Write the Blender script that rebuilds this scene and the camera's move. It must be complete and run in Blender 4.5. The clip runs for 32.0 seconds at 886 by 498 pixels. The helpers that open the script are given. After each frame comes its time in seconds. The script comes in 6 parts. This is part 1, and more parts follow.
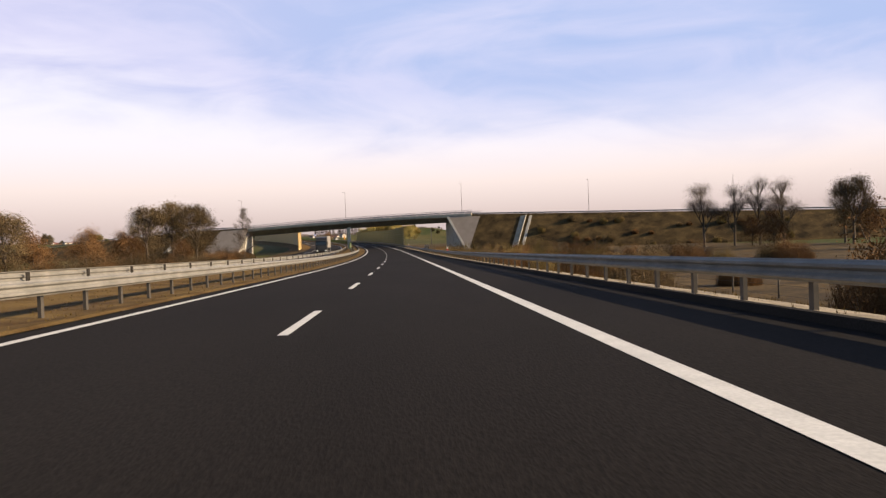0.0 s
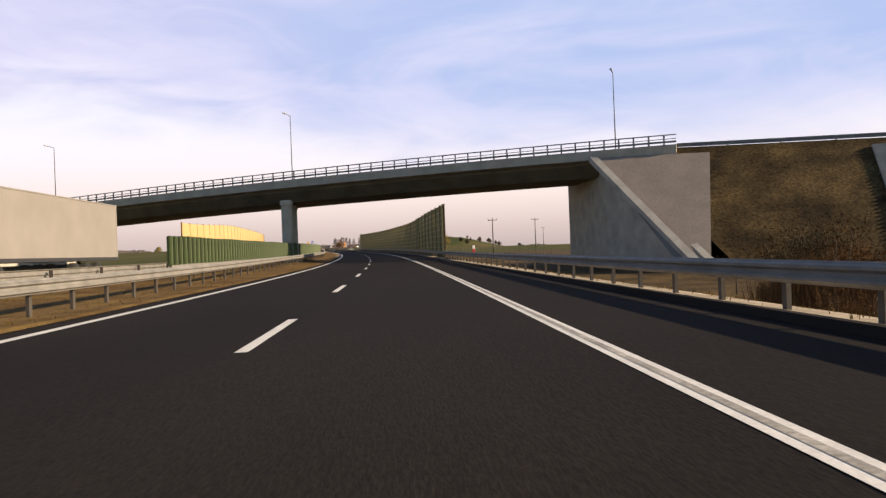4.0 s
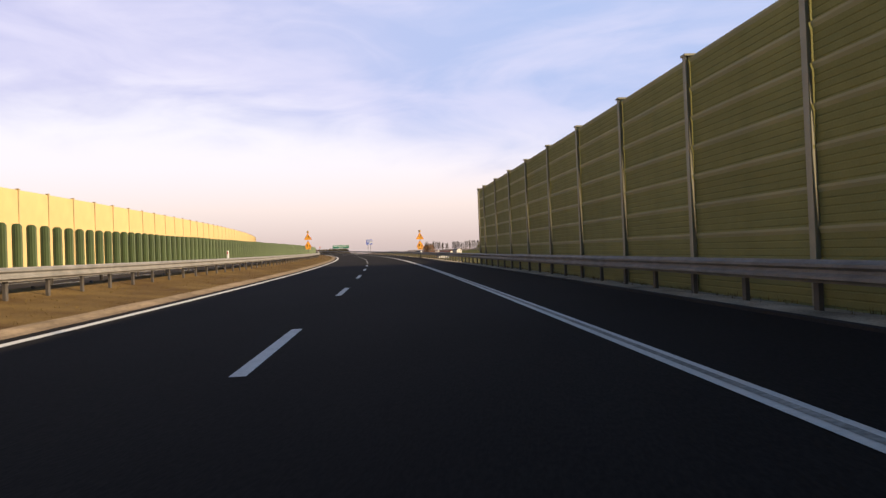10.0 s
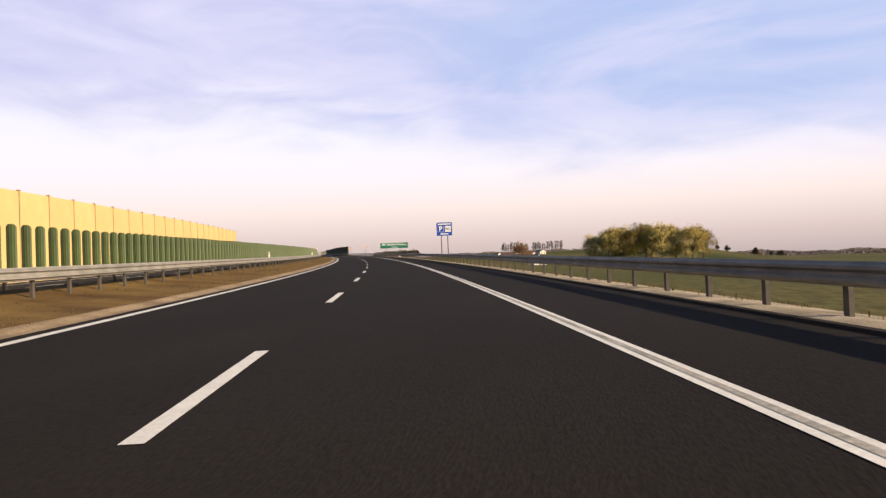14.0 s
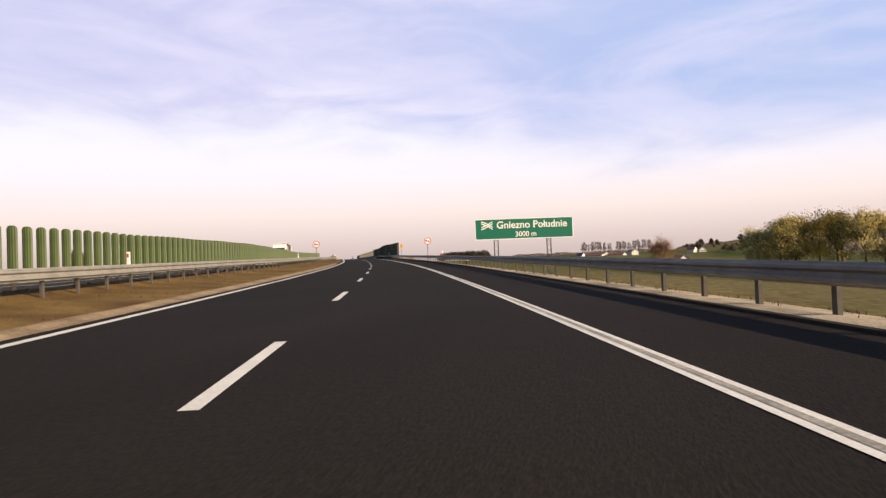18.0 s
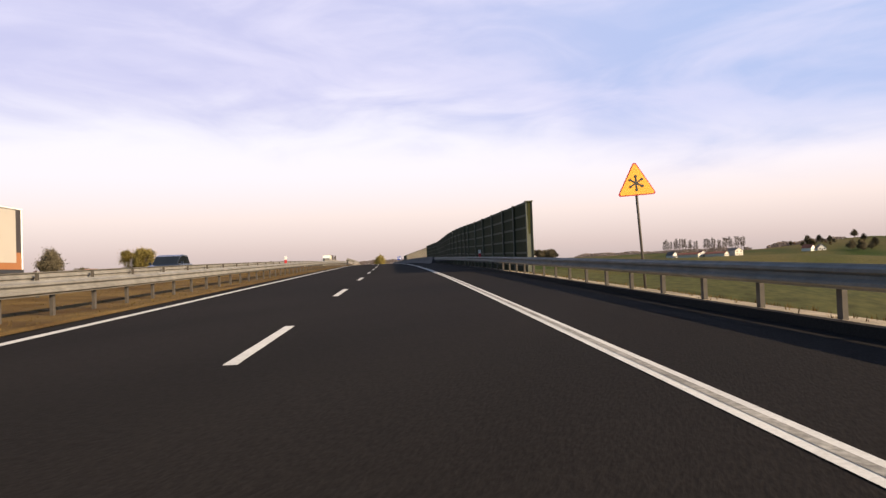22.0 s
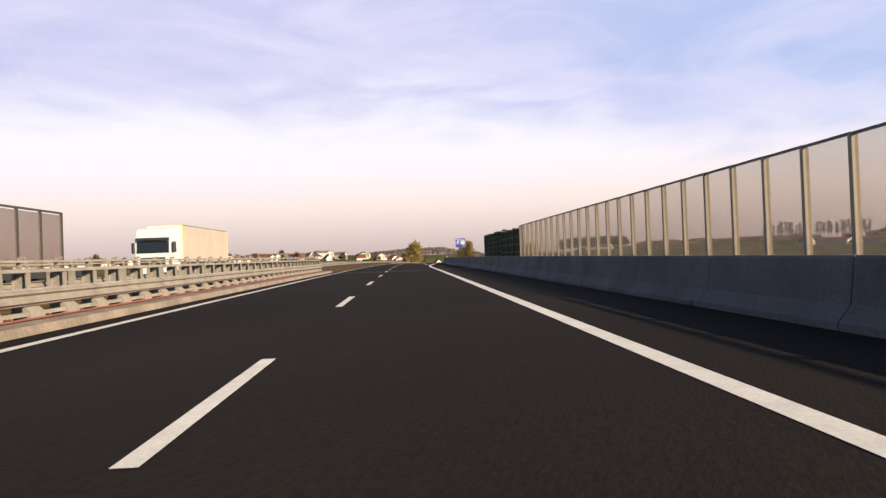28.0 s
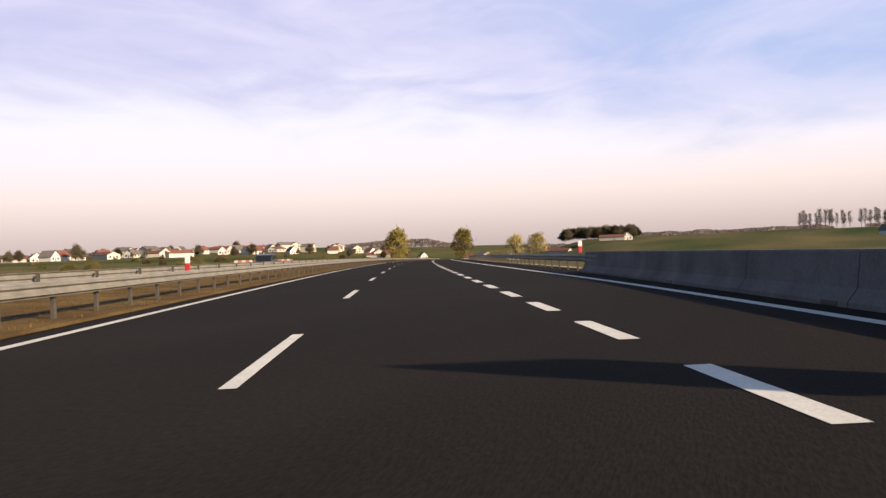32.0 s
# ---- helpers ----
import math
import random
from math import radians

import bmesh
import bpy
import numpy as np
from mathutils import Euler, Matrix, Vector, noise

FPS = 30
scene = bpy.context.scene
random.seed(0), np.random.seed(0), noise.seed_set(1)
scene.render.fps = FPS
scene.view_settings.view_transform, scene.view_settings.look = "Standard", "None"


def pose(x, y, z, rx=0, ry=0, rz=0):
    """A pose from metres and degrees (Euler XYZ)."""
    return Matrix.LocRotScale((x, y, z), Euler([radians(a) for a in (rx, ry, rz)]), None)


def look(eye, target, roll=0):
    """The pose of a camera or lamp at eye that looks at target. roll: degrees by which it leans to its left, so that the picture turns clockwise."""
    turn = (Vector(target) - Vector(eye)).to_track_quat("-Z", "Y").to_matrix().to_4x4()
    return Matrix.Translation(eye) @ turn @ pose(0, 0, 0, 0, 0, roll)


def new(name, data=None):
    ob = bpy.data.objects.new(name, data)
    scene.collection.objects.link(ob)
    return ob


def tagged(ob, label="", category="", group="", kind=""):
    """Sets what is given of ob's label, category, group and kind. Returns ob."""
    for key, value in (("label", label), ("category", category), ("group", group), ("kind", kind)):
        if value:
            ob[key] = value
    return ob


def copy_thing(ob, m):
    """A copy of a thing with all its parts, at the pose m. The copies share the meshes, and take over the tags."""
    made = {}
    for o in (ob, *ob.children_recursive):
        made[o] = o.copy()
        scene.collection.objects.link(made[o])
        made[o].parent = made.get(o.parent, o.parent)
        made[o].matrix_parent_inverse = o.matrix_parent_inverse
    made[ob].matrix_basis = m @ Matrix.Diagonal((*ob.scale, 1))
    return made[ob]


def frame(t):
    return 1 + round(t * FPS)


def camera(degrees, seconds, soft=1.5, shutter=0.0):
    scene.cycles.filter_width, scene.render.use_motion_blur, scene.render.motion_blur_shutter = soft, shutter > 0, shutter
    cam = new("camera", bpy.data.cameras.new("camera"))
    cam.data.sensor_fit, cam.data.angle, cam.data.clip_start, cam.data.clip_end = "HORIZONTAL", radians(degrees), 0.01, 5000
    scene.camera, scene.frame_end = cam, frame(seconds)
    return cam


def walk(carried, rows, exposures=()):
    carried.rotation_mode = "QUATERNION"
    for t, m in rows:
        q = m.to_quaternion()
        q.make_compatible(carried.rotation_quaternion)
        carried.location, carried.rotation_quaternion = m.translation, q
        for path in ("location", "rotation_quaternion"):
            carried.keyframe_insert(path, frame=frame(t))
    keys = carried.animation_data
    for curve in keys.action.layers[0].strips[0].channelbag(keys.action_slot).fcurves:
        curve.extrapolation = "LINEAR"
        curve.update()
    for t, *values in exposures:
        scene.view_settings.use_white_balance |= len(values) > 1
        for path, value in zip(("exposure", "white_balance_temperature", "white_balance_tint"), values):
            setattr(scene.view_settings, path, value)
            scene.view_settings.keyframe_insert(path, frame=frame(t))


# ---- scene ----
cam = camera(61.70, 32.0, soft=1.4)
# Seconds, place, turn
PATH = [
    (0, 0.06, -0.05, 1.028, 89.211, 2.19, -2.86),
    (0.5, -0.099, 18.41, 0.746, 89.313, 2.19, -2.797),
    (1, -0.193, 36.139, 0.494, 89.216, 2.19, -2.642),
    (1.5, -0.359, 55.479, 0.243, 89.253, 2.19, -2.693),
    (2, -0.565, 74.179, 0.042, 89.587, 2.19, -2.596),
    (2.5, -0.786, 92.29, -0.109, 89.757, 2.19, -2.456),
    (3, -1.068, 109.801, -0.213, 89.977, 2.19, -1.89),
    (3.5, -1.593, 127.81, -0.277, 89.976, 2.19, -1.35),
    (4, -2.227, 145.447, -0.298, 90.153, 2.19, -0.941),
    (4.5, -2.99, 162.944, -0.281, 90.321, 2.19, -0.462),
    (5, -3.882, 180.351, -0.227, 90.489, 2.19, 0.1),
    (5.5, -4.939, 197.582, -0.136, 90.656, 2.19, 0.743),
    (6, -6.174, 214.703, -0.01, 90.833, 2.189, 1.507),
    (6.5, -7.703, 231.96, 0.153, 90.86, 2.189, 2.363),
    (7, -9.466, 249.137, 0.328, 90.814, 2.19, 3.096),
    (7.5, -11.458, 266.08, 0.497, 90.728, 2.19, 3.818),
    (8, -13.66, 282.953, 0.665, 90.717, 2.19, 4.46),
    (8.5, -15.895, 299.785, 0.831, 90.802, 2.19, 4.676),
    (9, -18.301, 316.537, 0.994, 90.804, 2.19, 4.945),
    (9.5, -20.841, 333.221, 1.165, 90.587, 2.19, 5.627),
    (10, -23.541, 349.825, 1.356, 90.844, 2.189, 6.238),
    (10.5, -26.476, 366.565, 1.572, 90.837, 2.189, 7.076),
    (11, -29.565, 383.233, 1.808, 91.097, 2.189, 7.93),
    (11.5, -32.779, 399.458, 2.06, 91.128, 2.189, 8.583),
    (12, -36.151, 415.662, 2.329, 91.118, 2.189, 8.914),
    (12.5, -39.62, 431.718, 2.603, 91.208, 2.189, 9.35),
    (13, -43.23, 447.569, 2.878, 91.244, 2.189, 9.852),
    (13.5, -47.329, 464.695, 3.18, 91.066, 2.189, 10.734),
    (14, -51.523, 481.064, 3.476, 91.183, 2.189, 11.784),
    (14.5, -55.732, 496.587, 3.76, 91.335, 2.189, 12.465),
    (15, -60.207, 512.303, 4.058, 91.362, 2.189, 13.163),
    (15.5, -64.956, 528.188, 4.369, 91.39, 2.189, 13.82),
    (16, -69.884, 544.003, 4.689, 91.417, 2.189, 14.437),
    (16.5, -74.991, 559.757, 5.019, 91.445, 2.189, 15.013),
    (17, -80.248, 575.432, 5.358, 91.658, 2.189, 15.43),
    (17.5, -85.55, 590.769, 5.698, 91.612, 2.189, 16.14),
    (18, -90.988, 606.017, 6.036, 91.428, 2.189, 16.792),
    (18.5, -96.714, 621.694, 6.381, 91.575, 2.189, 17.476),
    (19, -102.557, 637.192, 6.721, 91.202, 2.189, 17.94),
    (19.5, -108.486, 652.573, 7.057, 91.524, 2.189, 18.35),
    (20, -114.539, 667.813, 7.39, 91.546, 2.189, 19.062),
    (20.5, -120.343, 682.035, 7.704, 91.662, 2.189, 19.371),
    (21, -126.196, 696.009, 8.018, 91.734, 2.189, 19.963),
    (21.5, -132.815, 711.274, 8.368, 91.645, 2.189, 20.457),
    (22, -139.511, 726.384, 8.721, 91.55, 2.189, 21.011),
    (22.5, -146.325, 741.455, 9.08, 91.66, 2.189, 21.382),
    (23, -153.21, 756.431, 9.437, 91.337, 2.189, 21.602),
    (23.5, -160.041, 771.129, 9.763, 91.443, 2.189, 21.878),
    (24, -166.952, 785.807, 10.064, 91.386, 2.189, 22.176),
    (24.5, -173.918, 800.425, 10.338, 91.128, 2.189, 22.599),
    (25, -180.943, 815.013, 10.585, 91.041, 2.189, 22.812),
    (25.5, -188.047, 829.61, 10.808, 90.954, 2.189, 22.996),
    (26, -195.191, 844.197, 11.005, 90.88, 2.189, 23.154),
    (26.5, -202.386, 858.784, 11.181, 90.806, 2.19, 23.288),
    (27, -209.62, 873.381, 11.334, 90.73, 2.19, 23.128),
    (27.5, -216.934, 887.978, 11.466, 90.697, 2.19, 23.385),
    (28, -224.288, 902.595, 11.573, 90.74, 2.19, 23.727),
    (28.5, -231.588, 917.171, 11.66, 90.399, 2.19, 23.668),
    (29, -238.877, 931.726, 11.731, 90.635, 2.19, 23.322),
    (29.5, -246.157, 946.281, 11.788, 90.147, 2.19, 23.177),
    (30, -253.407, 960.837, 11.832, 90.363, 2.19, 22.953),
    (30.5, -260.598, 975.414, 11.861, 90.122, 2.19, 22.907),
    (31, -267.71, 989.972, 11.876, 89.889, 2.19, 22.635),
    (31.5, -274.791, 1004.519, 11.875, 89.896, 2.19, 22.631),
    (32, -281.783, 1019.046, 11.858, 90.122, 2.19, 22.235),
]
walk(cam, [(t, pose(x, y, z, rx, ry, rz)) for t, x, y, z, rx, ry, rz in PATH], [(0.0, 1.0), (32.0, 1.0)])

# The road's line: curvature in 1/km and slope in %, every 90 m from 40 m behind the start
CURVE = [-0.005, 0.252, 0.349, 0.788, 0.594, 0.613, 0.812, 0.581, 0.608, 0.366, 0.192, 0.046, -0.255, -0.409, -0.409, -0.409, -0.409, -0.409]
SLOPE = [-1.834, -1.287, -0.088, 1.014, 0.959, 1.639, 1.78, 2.1, 2.022, 2.197, 1.301, 0.53, 0.052, -0.527, -0.93, -1.219, -1.442, -1.634]

STEP = 2.0
LINE_S = np.arange(-40.0, 1900.0, STEP)
KNOT_S = np.arange(-40.0, 1500.0, 90.0)
_psi = np.cumsum(np.interp(LINE_S, KNOT_S, CURVE) * 1e-3) * STEP
_zero = int(np.searchsorted(LINE_S, 0.0))
_psi -= _psi[_zero]
_x, _y = np.cumsum(-np.sin(_psi)) * STEP, np.cumsum(np.cos(_psi)) * STEP
_z = np.cumsum(np.interp(LINE_S, KNOT_S, SLOPE) * 1e-2) * STEP
_x -= _x[_zero]
_y -= _y[_zero]
_z -= _z[_zero]


def at(s):
    """x, y, z and heading of the road's line at station s."""
    if s < LINE_S[0]:
        d = s - LINE_S[0]
        return _x[0] - d * math.sin(_psi[0]), _y[0] + d * math.cos(_psi[0]), _z[0] + d * SLOPE[0] * 0.01, _psi[0]
    return tuple(float(np.interp(s, LINE_S, a)) for a in (_x, _y, _z, _psi))


def R(s, lat, dz=0.0):
    """The place at station s, lat metres to the right of the line, dz above the road."""
    x, y, z, a = at(s)
    return Vector((x + lat * math.cos(a), y + lat * math.sin(a), z + dz))


def RM(s, lat, dz=0.0, turn=0.0):
    """A pose at that place: its y axis runs along the road."""
    return Matrix.Translation(R(s, lat, dz)) @ Matrix.Rotation(at(s)[3] + turn, 4, "Z")


# ---- light ----
SUN_EL, SUN_AZ = radians(22.5), radians(100.0)
world = bpy.data.worlds.new("sky")
scene.world = world
world.use_nodes = True
wn, wl = world.node_tree.nodes, world.node_tree.links
wn.clear()


def wnode(kind, **sets):
    n = wn.new(kind)
    for key, value in sets.items():
        n.inputs[key].default_value = value
    return n


def sky_ramp(source, stops):
    n = wn.new("ShaderNodeValToRGB")
    while len(n.color_ramp.elements) < len(stops):
        n.color_ramp.elements.new(0.5)
    for e, (pos, col) in zip(n.color_ramp.elements, stops):
        e.position, e.color = pos, (*col, 1)
    wl.new(source, n.inputs["Fac"])
    return n.outputs["Color"]


def sky_mix(fac, a, b):
    n = wn.new("ShaderNodeMix")
    n.data_type = "RGBA"
    for value, key in ((fac, "Factor"), (a, "A"), (b, "B")):
        wl.new(value, n.inputs[key])
    return n.outputs["Result"]


def sky_math(op, a, b):
    n = wn.new("ShaderNodeMath")
    n.operation = op
    for i, v in enumerate((a, b)):
        if isinstance(v, float):
            n.inputs[i].default_value = v
        else:
            wl.new(v, n.inputs[i])
    return n.outputs["Value"]


# Clear blue sky with thin, streaky cirrus and a bright, pinkish haze towards the horizon
sky = wn.new("ShaderNodeTexSky")
sky.sky_type, sky.sun_disc = "NISHITA", False
sky.sun_elevation, sky.sun_rotation = SUN_EL, SUN_AZ
sky.air_density, sky.dust_density, sky.ozone_density = 1.0, 1.0, 3.0
tc = wn.new("ShaderNodeTexCoord")
sep = wn.new("ShaderNodeSeparateXYZ")
wl.new(tc.outputs["Generated"], sep.inputs["Vector"])
up = sep.outputs["Z"]
scl = wn.new("ShaderNodeVectorMath")
scl.operation = "SCALE"
scl.inputs["Scale"].default_value = 0.13
wl.new(sky.outputs["Color"], scl.inputs[0])


def sky_span(value, a, b, c=0.0, d=1.0):
    """Value carried from a..b to c..d, eased and held at the ends."""
    n = wn.new("ShaderNodeMapRange")
    n.interpolation_type = "SMOOTHSTEP"
    for key, v in (("From Min", a), ("From Max", b), ("To Min", c), ("To Max", d)):
        n.inputs[key].default_value = v
    wl.new(value, n.inputs["Value"])
    return n.outputs["Result"]


def sky_noise(scale, stretch, turn, detail=6.0, rough=0.5, warp=0.6):
    m = wnode("ShaderNodeMapping", Scale=stretch, Rotation=turn)
    n = wnode("ShaderNodeTexNoise", Scale=scale, Detail=detail, Roughness=rough, Distortion=warp)
    wl.new(tc.outputs["Generated"], m.inputs["Vector"])
    wl.new(m.outputs["Vector"], n.inputs["Vector"])
    return n.outputs["Fac"]


def sky_plain(rgb):
    n = wn.new("ShaderNodeRGB")
    n.outputs[0].default_value = (*rgb, 1)
    return n.outputs[0]


# bearing to the left of north and height over the horizon, in radians
west = sky_math("ARCTAN2", sky_math("MULTIPLY", sep.outputs["X"], -1.0), sep.outputs["Y"])
high = sky_math("ARCSINE", up, 0.0)
soft_streaks = sky_noise(1.6, (1.3, 1.0, 4.6), (0.1, 0.32, 0.5))
fine_streaks = sky_noise(5.0, (1.0, 1.0, 3.6), (0.2, 0.42, 0.9), 7.0, 0.55, 0.9)
wisps = sky_math("ADD", sky_math("MULTIPLY", soft_streaks, 0.65), sky_math("MULTIPLY", fine_streaks, 0.35))
# a sheet of cirrus: its ragged upper edge climbs towards the west
edge = sky_math("ADD", sky_math("ADD", 0.105, sky_math("MULTIPLY", sky_math("MINIMUM", sky_math("MAXIMUM", sky_math("SUBTRACT", west, 0.04), 0.0), 0.36), 0.25)), sky_math("MULTIPLY", sky_math("SUBTRACT", wisps, 0.5), 0.26))
sheet = sky_span(sky_math("SUBTRACT", edge, high), -0.055, 0.045)
thin = sky_math("MULTIPLY", sky_span(wisps, 0.40, 0.62), sky_span(west, -0.35, 0.55, 0.55, 0.9))
open_sky = sky_mix(sky_span(west, -0.10, 0.62, 0.05, 0.95), sky_plain((0.42, 0.52, 0.80)), sky_plain((0.56, 0.56, 0.80)))
veiled = sky_mix(thin, open_sky, sky_plain((0.72, 0.70, 0.89)))
seen = sky_mix(sheet, veiled, sky_plain((0.88, 0.86, 0.93)))
clear = sky_mix(sky_span(up, 0.34, 0.56, 1.0, 0.0), scl.outputs["Vector"], seen)
haze = sky_ramp(up, [(0.0, (1.0, 1.0, 1.0)), (0.075, (0.82, 0.82, 0.82)), (0.20, (0.0, 0.0, 0.0))])
glow = sky_ramp(up, [(0.0, (0.50, 0.41, 0.40)), (0.030, (0.66, 0.52, 0.48)), (0.075, (0.90, 0.73, 0.66)), (0.13, (0.93, 0.84, 0.86)), (0.20, (0.90, 0.87, 0.94))])
# thin clouds and haze lie north; the unseen south is set clear to dim shaded sides
northern = sky_span(sep.outputs["Y"], -0.25, 0.30)
bg = wnode("ShaderNodeBackground", Strength=0.56)
wl.new(sky_mix(northern, scl.outputs["Vector"], sky_mix(haze, clear, glow)), bg.inputs["Color"])
wo = wn.new("ShaderNodeOutputWorld")
wl.new(bg.outputs["Background"], wo.inputs["Surface"])

sun_data = bpy.data.lights.new("sun", "SUN")
sun_data.energy, sun_data.angle, sun_data.color = 5.0, radians(0.6), (1.0, 0.79, 0.54)
sun = new("sun", sun_data)
_to = Vector((math.sin(SUN_AZ) * math.cos(SUN_EL), math.cos(SUN_AZ) * math.cos(SUN_EL), math.sin(SUN_EL)))
sun.matrix_world = look(_to * 50, (0, 0, 0))


# ---- materials ----
def mat(name, color, rough=0.7, metal=0.0, vary=0.25, scale=3.0, fine=0.0, fscale=60.0, bump=0.0, spec=0.5, tint=None, rand=0.0, stretch=(1, 1, 1)):
    """A surface with variation at two scales: blotches (vary, scale) and grain (fine, fscale)."""
    m = bpy.data.materials.new(name)
    m.use_nodes = True
    n, l = m.node_tree.nodes, m.node_tree.links
    b = n["Principled BSDF"]
    b.inputs["Roughness"].default_value, b.inputs["Metallic"].default_value = rough, metal
    b.inputs["Specular IOR Level"].default_value = spec
    t = n.new("ShaderNodeTexCoord")
    p = n.new("ShaderNodeMapping")
    p.inputs["Scale"].default_value = stretch
    l.new(t.outputs["Object"], p.inputs["Vector"])
    big = n.new("ShaderNodeTexNoise")
    big.inputs["Scale"].default_value, big.inputs["Detail"].default_value = scale, 5.0
    small = n.new("ShaderNodeTexNoise")
    small.inputs["Scale"].default_value, small.inputs["Detail"].default_value = fscale, 2.0
    l.new(p.outputs["Vector"], big.inputs["Vector"])
    l.new(p.outputs["Vector"], small.inputs["Vector"])
    dark = tuple(c * (1 - vary) for c in color)
    light = tuple(min(1.0, c * (1 + vary)) for c in (tint or color))
    mix = n.new("ShaderNodeMix")
    mix.data_type = "RGBA"
    mix.inputs["A"].default_value, mix.inputs["B"].default_value = (*dark, 1), (*light, 1)
    r = n.new("ShaderNodeMapRange")
    r.inputs["From Min"].default_value, r.inputs["From Max"].default_value = 0.3, 0.7
    l.new(big.outputs["Fac"], r.inputs["Value"])
    l.new(r.outputs["Result"], mix.inputs["Factor"])
    out = mix.outputs["Result"]
    if fine:
        g = n.new("ShaderNodeMix")
        g.data_type, g.blend_type = "RGBA", "MULTIPLY"
        g.inputs["Factor"].default_value = 1.0
        gr = n.new("ShaderNodeMapRange")
        gr.inputs["From Min"].default_value, gr.inputs["From Max"].default_value = 0.3, 0.7
        gr.inputs["To Min"].default_value, gr.inputs["To Max"].default_value = 1 - fine, 1 + fine
        l.new(small.outputs["Fac"], gr.inputs["Value"])
        l.new(out, g.inputs["A"])
        l.new(gr.outputs["Result"], g.inputs["B"])
        out = g.outputs["Result"]
    if rand:
        oi = n.new("ShaderNodeObjectInfo")
        hs = n.new("ShaderNodeHueSaturation")
        rr = n.new("ShaderNodeMapRange")
        rr.inputs["To Min"].default_value, rr.inputs["To Max"].default_value = 1 - rand, 1 + rand
        l.new(oi.outputs["Random"], rr.inputs["Value"])
        l.new(rr.outputs["Result"], hs.inputs["Value"])
        l.new(out, hs.inputs["Color"])
        out = hs.outputs["Color"]
    l.new(out, b.inputs["Base Color"])
    if bump:
        bp = n.new("ShaderNodeBump")
        bp.inputs["Strength"].default_value, bp.inputs["Distance"].default_value = bump, 0.02
        l.new(small.outputs["Fac"], bp.inputs["Height"])
        l.new(bp.outputs["Normal"], b.inputs["Normal"])
    return m


ASPHALT = mat("asphalt", (0.0150, 0.0127, 0.0113), 0.9, vary=0.16, scale=0.35, fine=0.25, fscale=45, bump=0.22, spec=0.04, stretch=(1, 0.25, 1))
ASPHALT2 = mat("asphalt_shoulder", (0.023, 0.0198, 0.0178), 0.9, vary=0.18, scale=0.4, fine=0.25, fscale=45, bump=0.22, spec=0.06)
PAINT = mat("road_paint", (0.54, 0.52, 0.48), 0.6, vary=0.10, scale=2.5, fine=0.10, fscale=30)
GRASS = mat("dry_grass", (0.112, 0.060, 0.019), 0.95, vary=0.45, scale=0.55, fine=0.35, fscale=25, bump=0.8, spec=0.1, tint=(0.100, 0.064, 0.021))
FIELD = mat("field_green", (0.036, 0.058, 0.010), 0.95, vary=0.3, scale=0.011, fine=0.35, fscale=1.2, spec=0.05, tint=(0.082, 0.064, 0.026), stretch=(1.6, 0.5, 1))
GRAVEL = mat("gravel_verge", (0.27, 0.225, 0.165), 0.95, vary=0.45, scale=0.8, fine=0.3, fscale=30, bump=0.9, spec=0.1)
STEEL = mat("galvanised_steel", (0.172, 0.162, 0.146), 0.6, 0.0, vary=0.22, scale=2.0, fine=0.08, fscale=25, spec=0.2)
POST_STEEL = mat("post_steel", (0.072, 0.062, 0.052), 0.65, 0.1, vary=0.2, scale=4.0, spec=0.2)
CONCRETE = mat("concrete", (0.36, 0.33, 0.28), 0.9, vary=0.18, scale=0.8, fine=0.12, fscale=18, bump=0.3, spec=0.2)
CONCRETE_D = mat("concrete_weathered", (0.115, 0.105, 0.106), 0.9, vary=0.30, scale=0.7, fine=0.12, fscale=15, bump=0.3, spec=0.2)
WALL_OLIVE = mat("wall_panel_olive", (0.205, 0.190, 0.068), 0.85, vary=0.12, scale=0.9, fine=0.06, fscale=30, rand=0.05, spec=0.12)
WALL_YELLOW = mat("wall_panel_yellow", (0.44, 0.305, 0.125), 0.75, vary=0.06, scale=0.5, rand=0.03)
WALL_GREEN = mat("wall_panel_green", (0.036, 0.037, 0.0135), 0.85, vary=0.15, scale=0.9, fine=0.06, fscale=30, rand=0.05, spec=0.1)
SLAT_GREEN = mat("slat_green", (0.046, 0.068, 0.017), 0.6, vary=0.22, scale=1.5, rand=0.10)
SIGN_GREEN = mat("sign_green", (0.0, 0.10, 0.06), 0.45, vary=0.05, scale=2)
SIGN_BLUE = mat("sign_blue", (0.004, 0.042, 0.32), 0.45, vary=0.05, scale=2)
SIGN_WHITE = mat("sign_white", (0.62, 0.61, 0.58), 0.5, vary=0.03, scale=3)
SIGN_YELLOW = mat("sign_yellow", (0.72, 0.31, 0.015), 0.5, vary=0.05, scale=3)
SIGN_RED = mat("sign_red", (0.36, 0.018, 0.020), 0.5, vary=0.05, scale=3)
SIGN_BLACK = mat("sign_black", (0.015, 0.015, 0.015), 0.5, vary=0.1, scale=3)
SIGN_BACK = mat("sign_back_grey", (0.28, 0.28, 0.28), 0.6, 0.3, vary=0.1, scale=3)


# ---- building blocks ----
def mesh(name, verts, faces, material, smooth=False):
    me = bpy.data.meshes.new(name)
    me.from_pydata([tuple(v) for v in verts], [], faces)
    me.materials.append(material)
    if smooth:
        for p in me.polygons:
            p.use_smooth = True
    me.update()
    return me


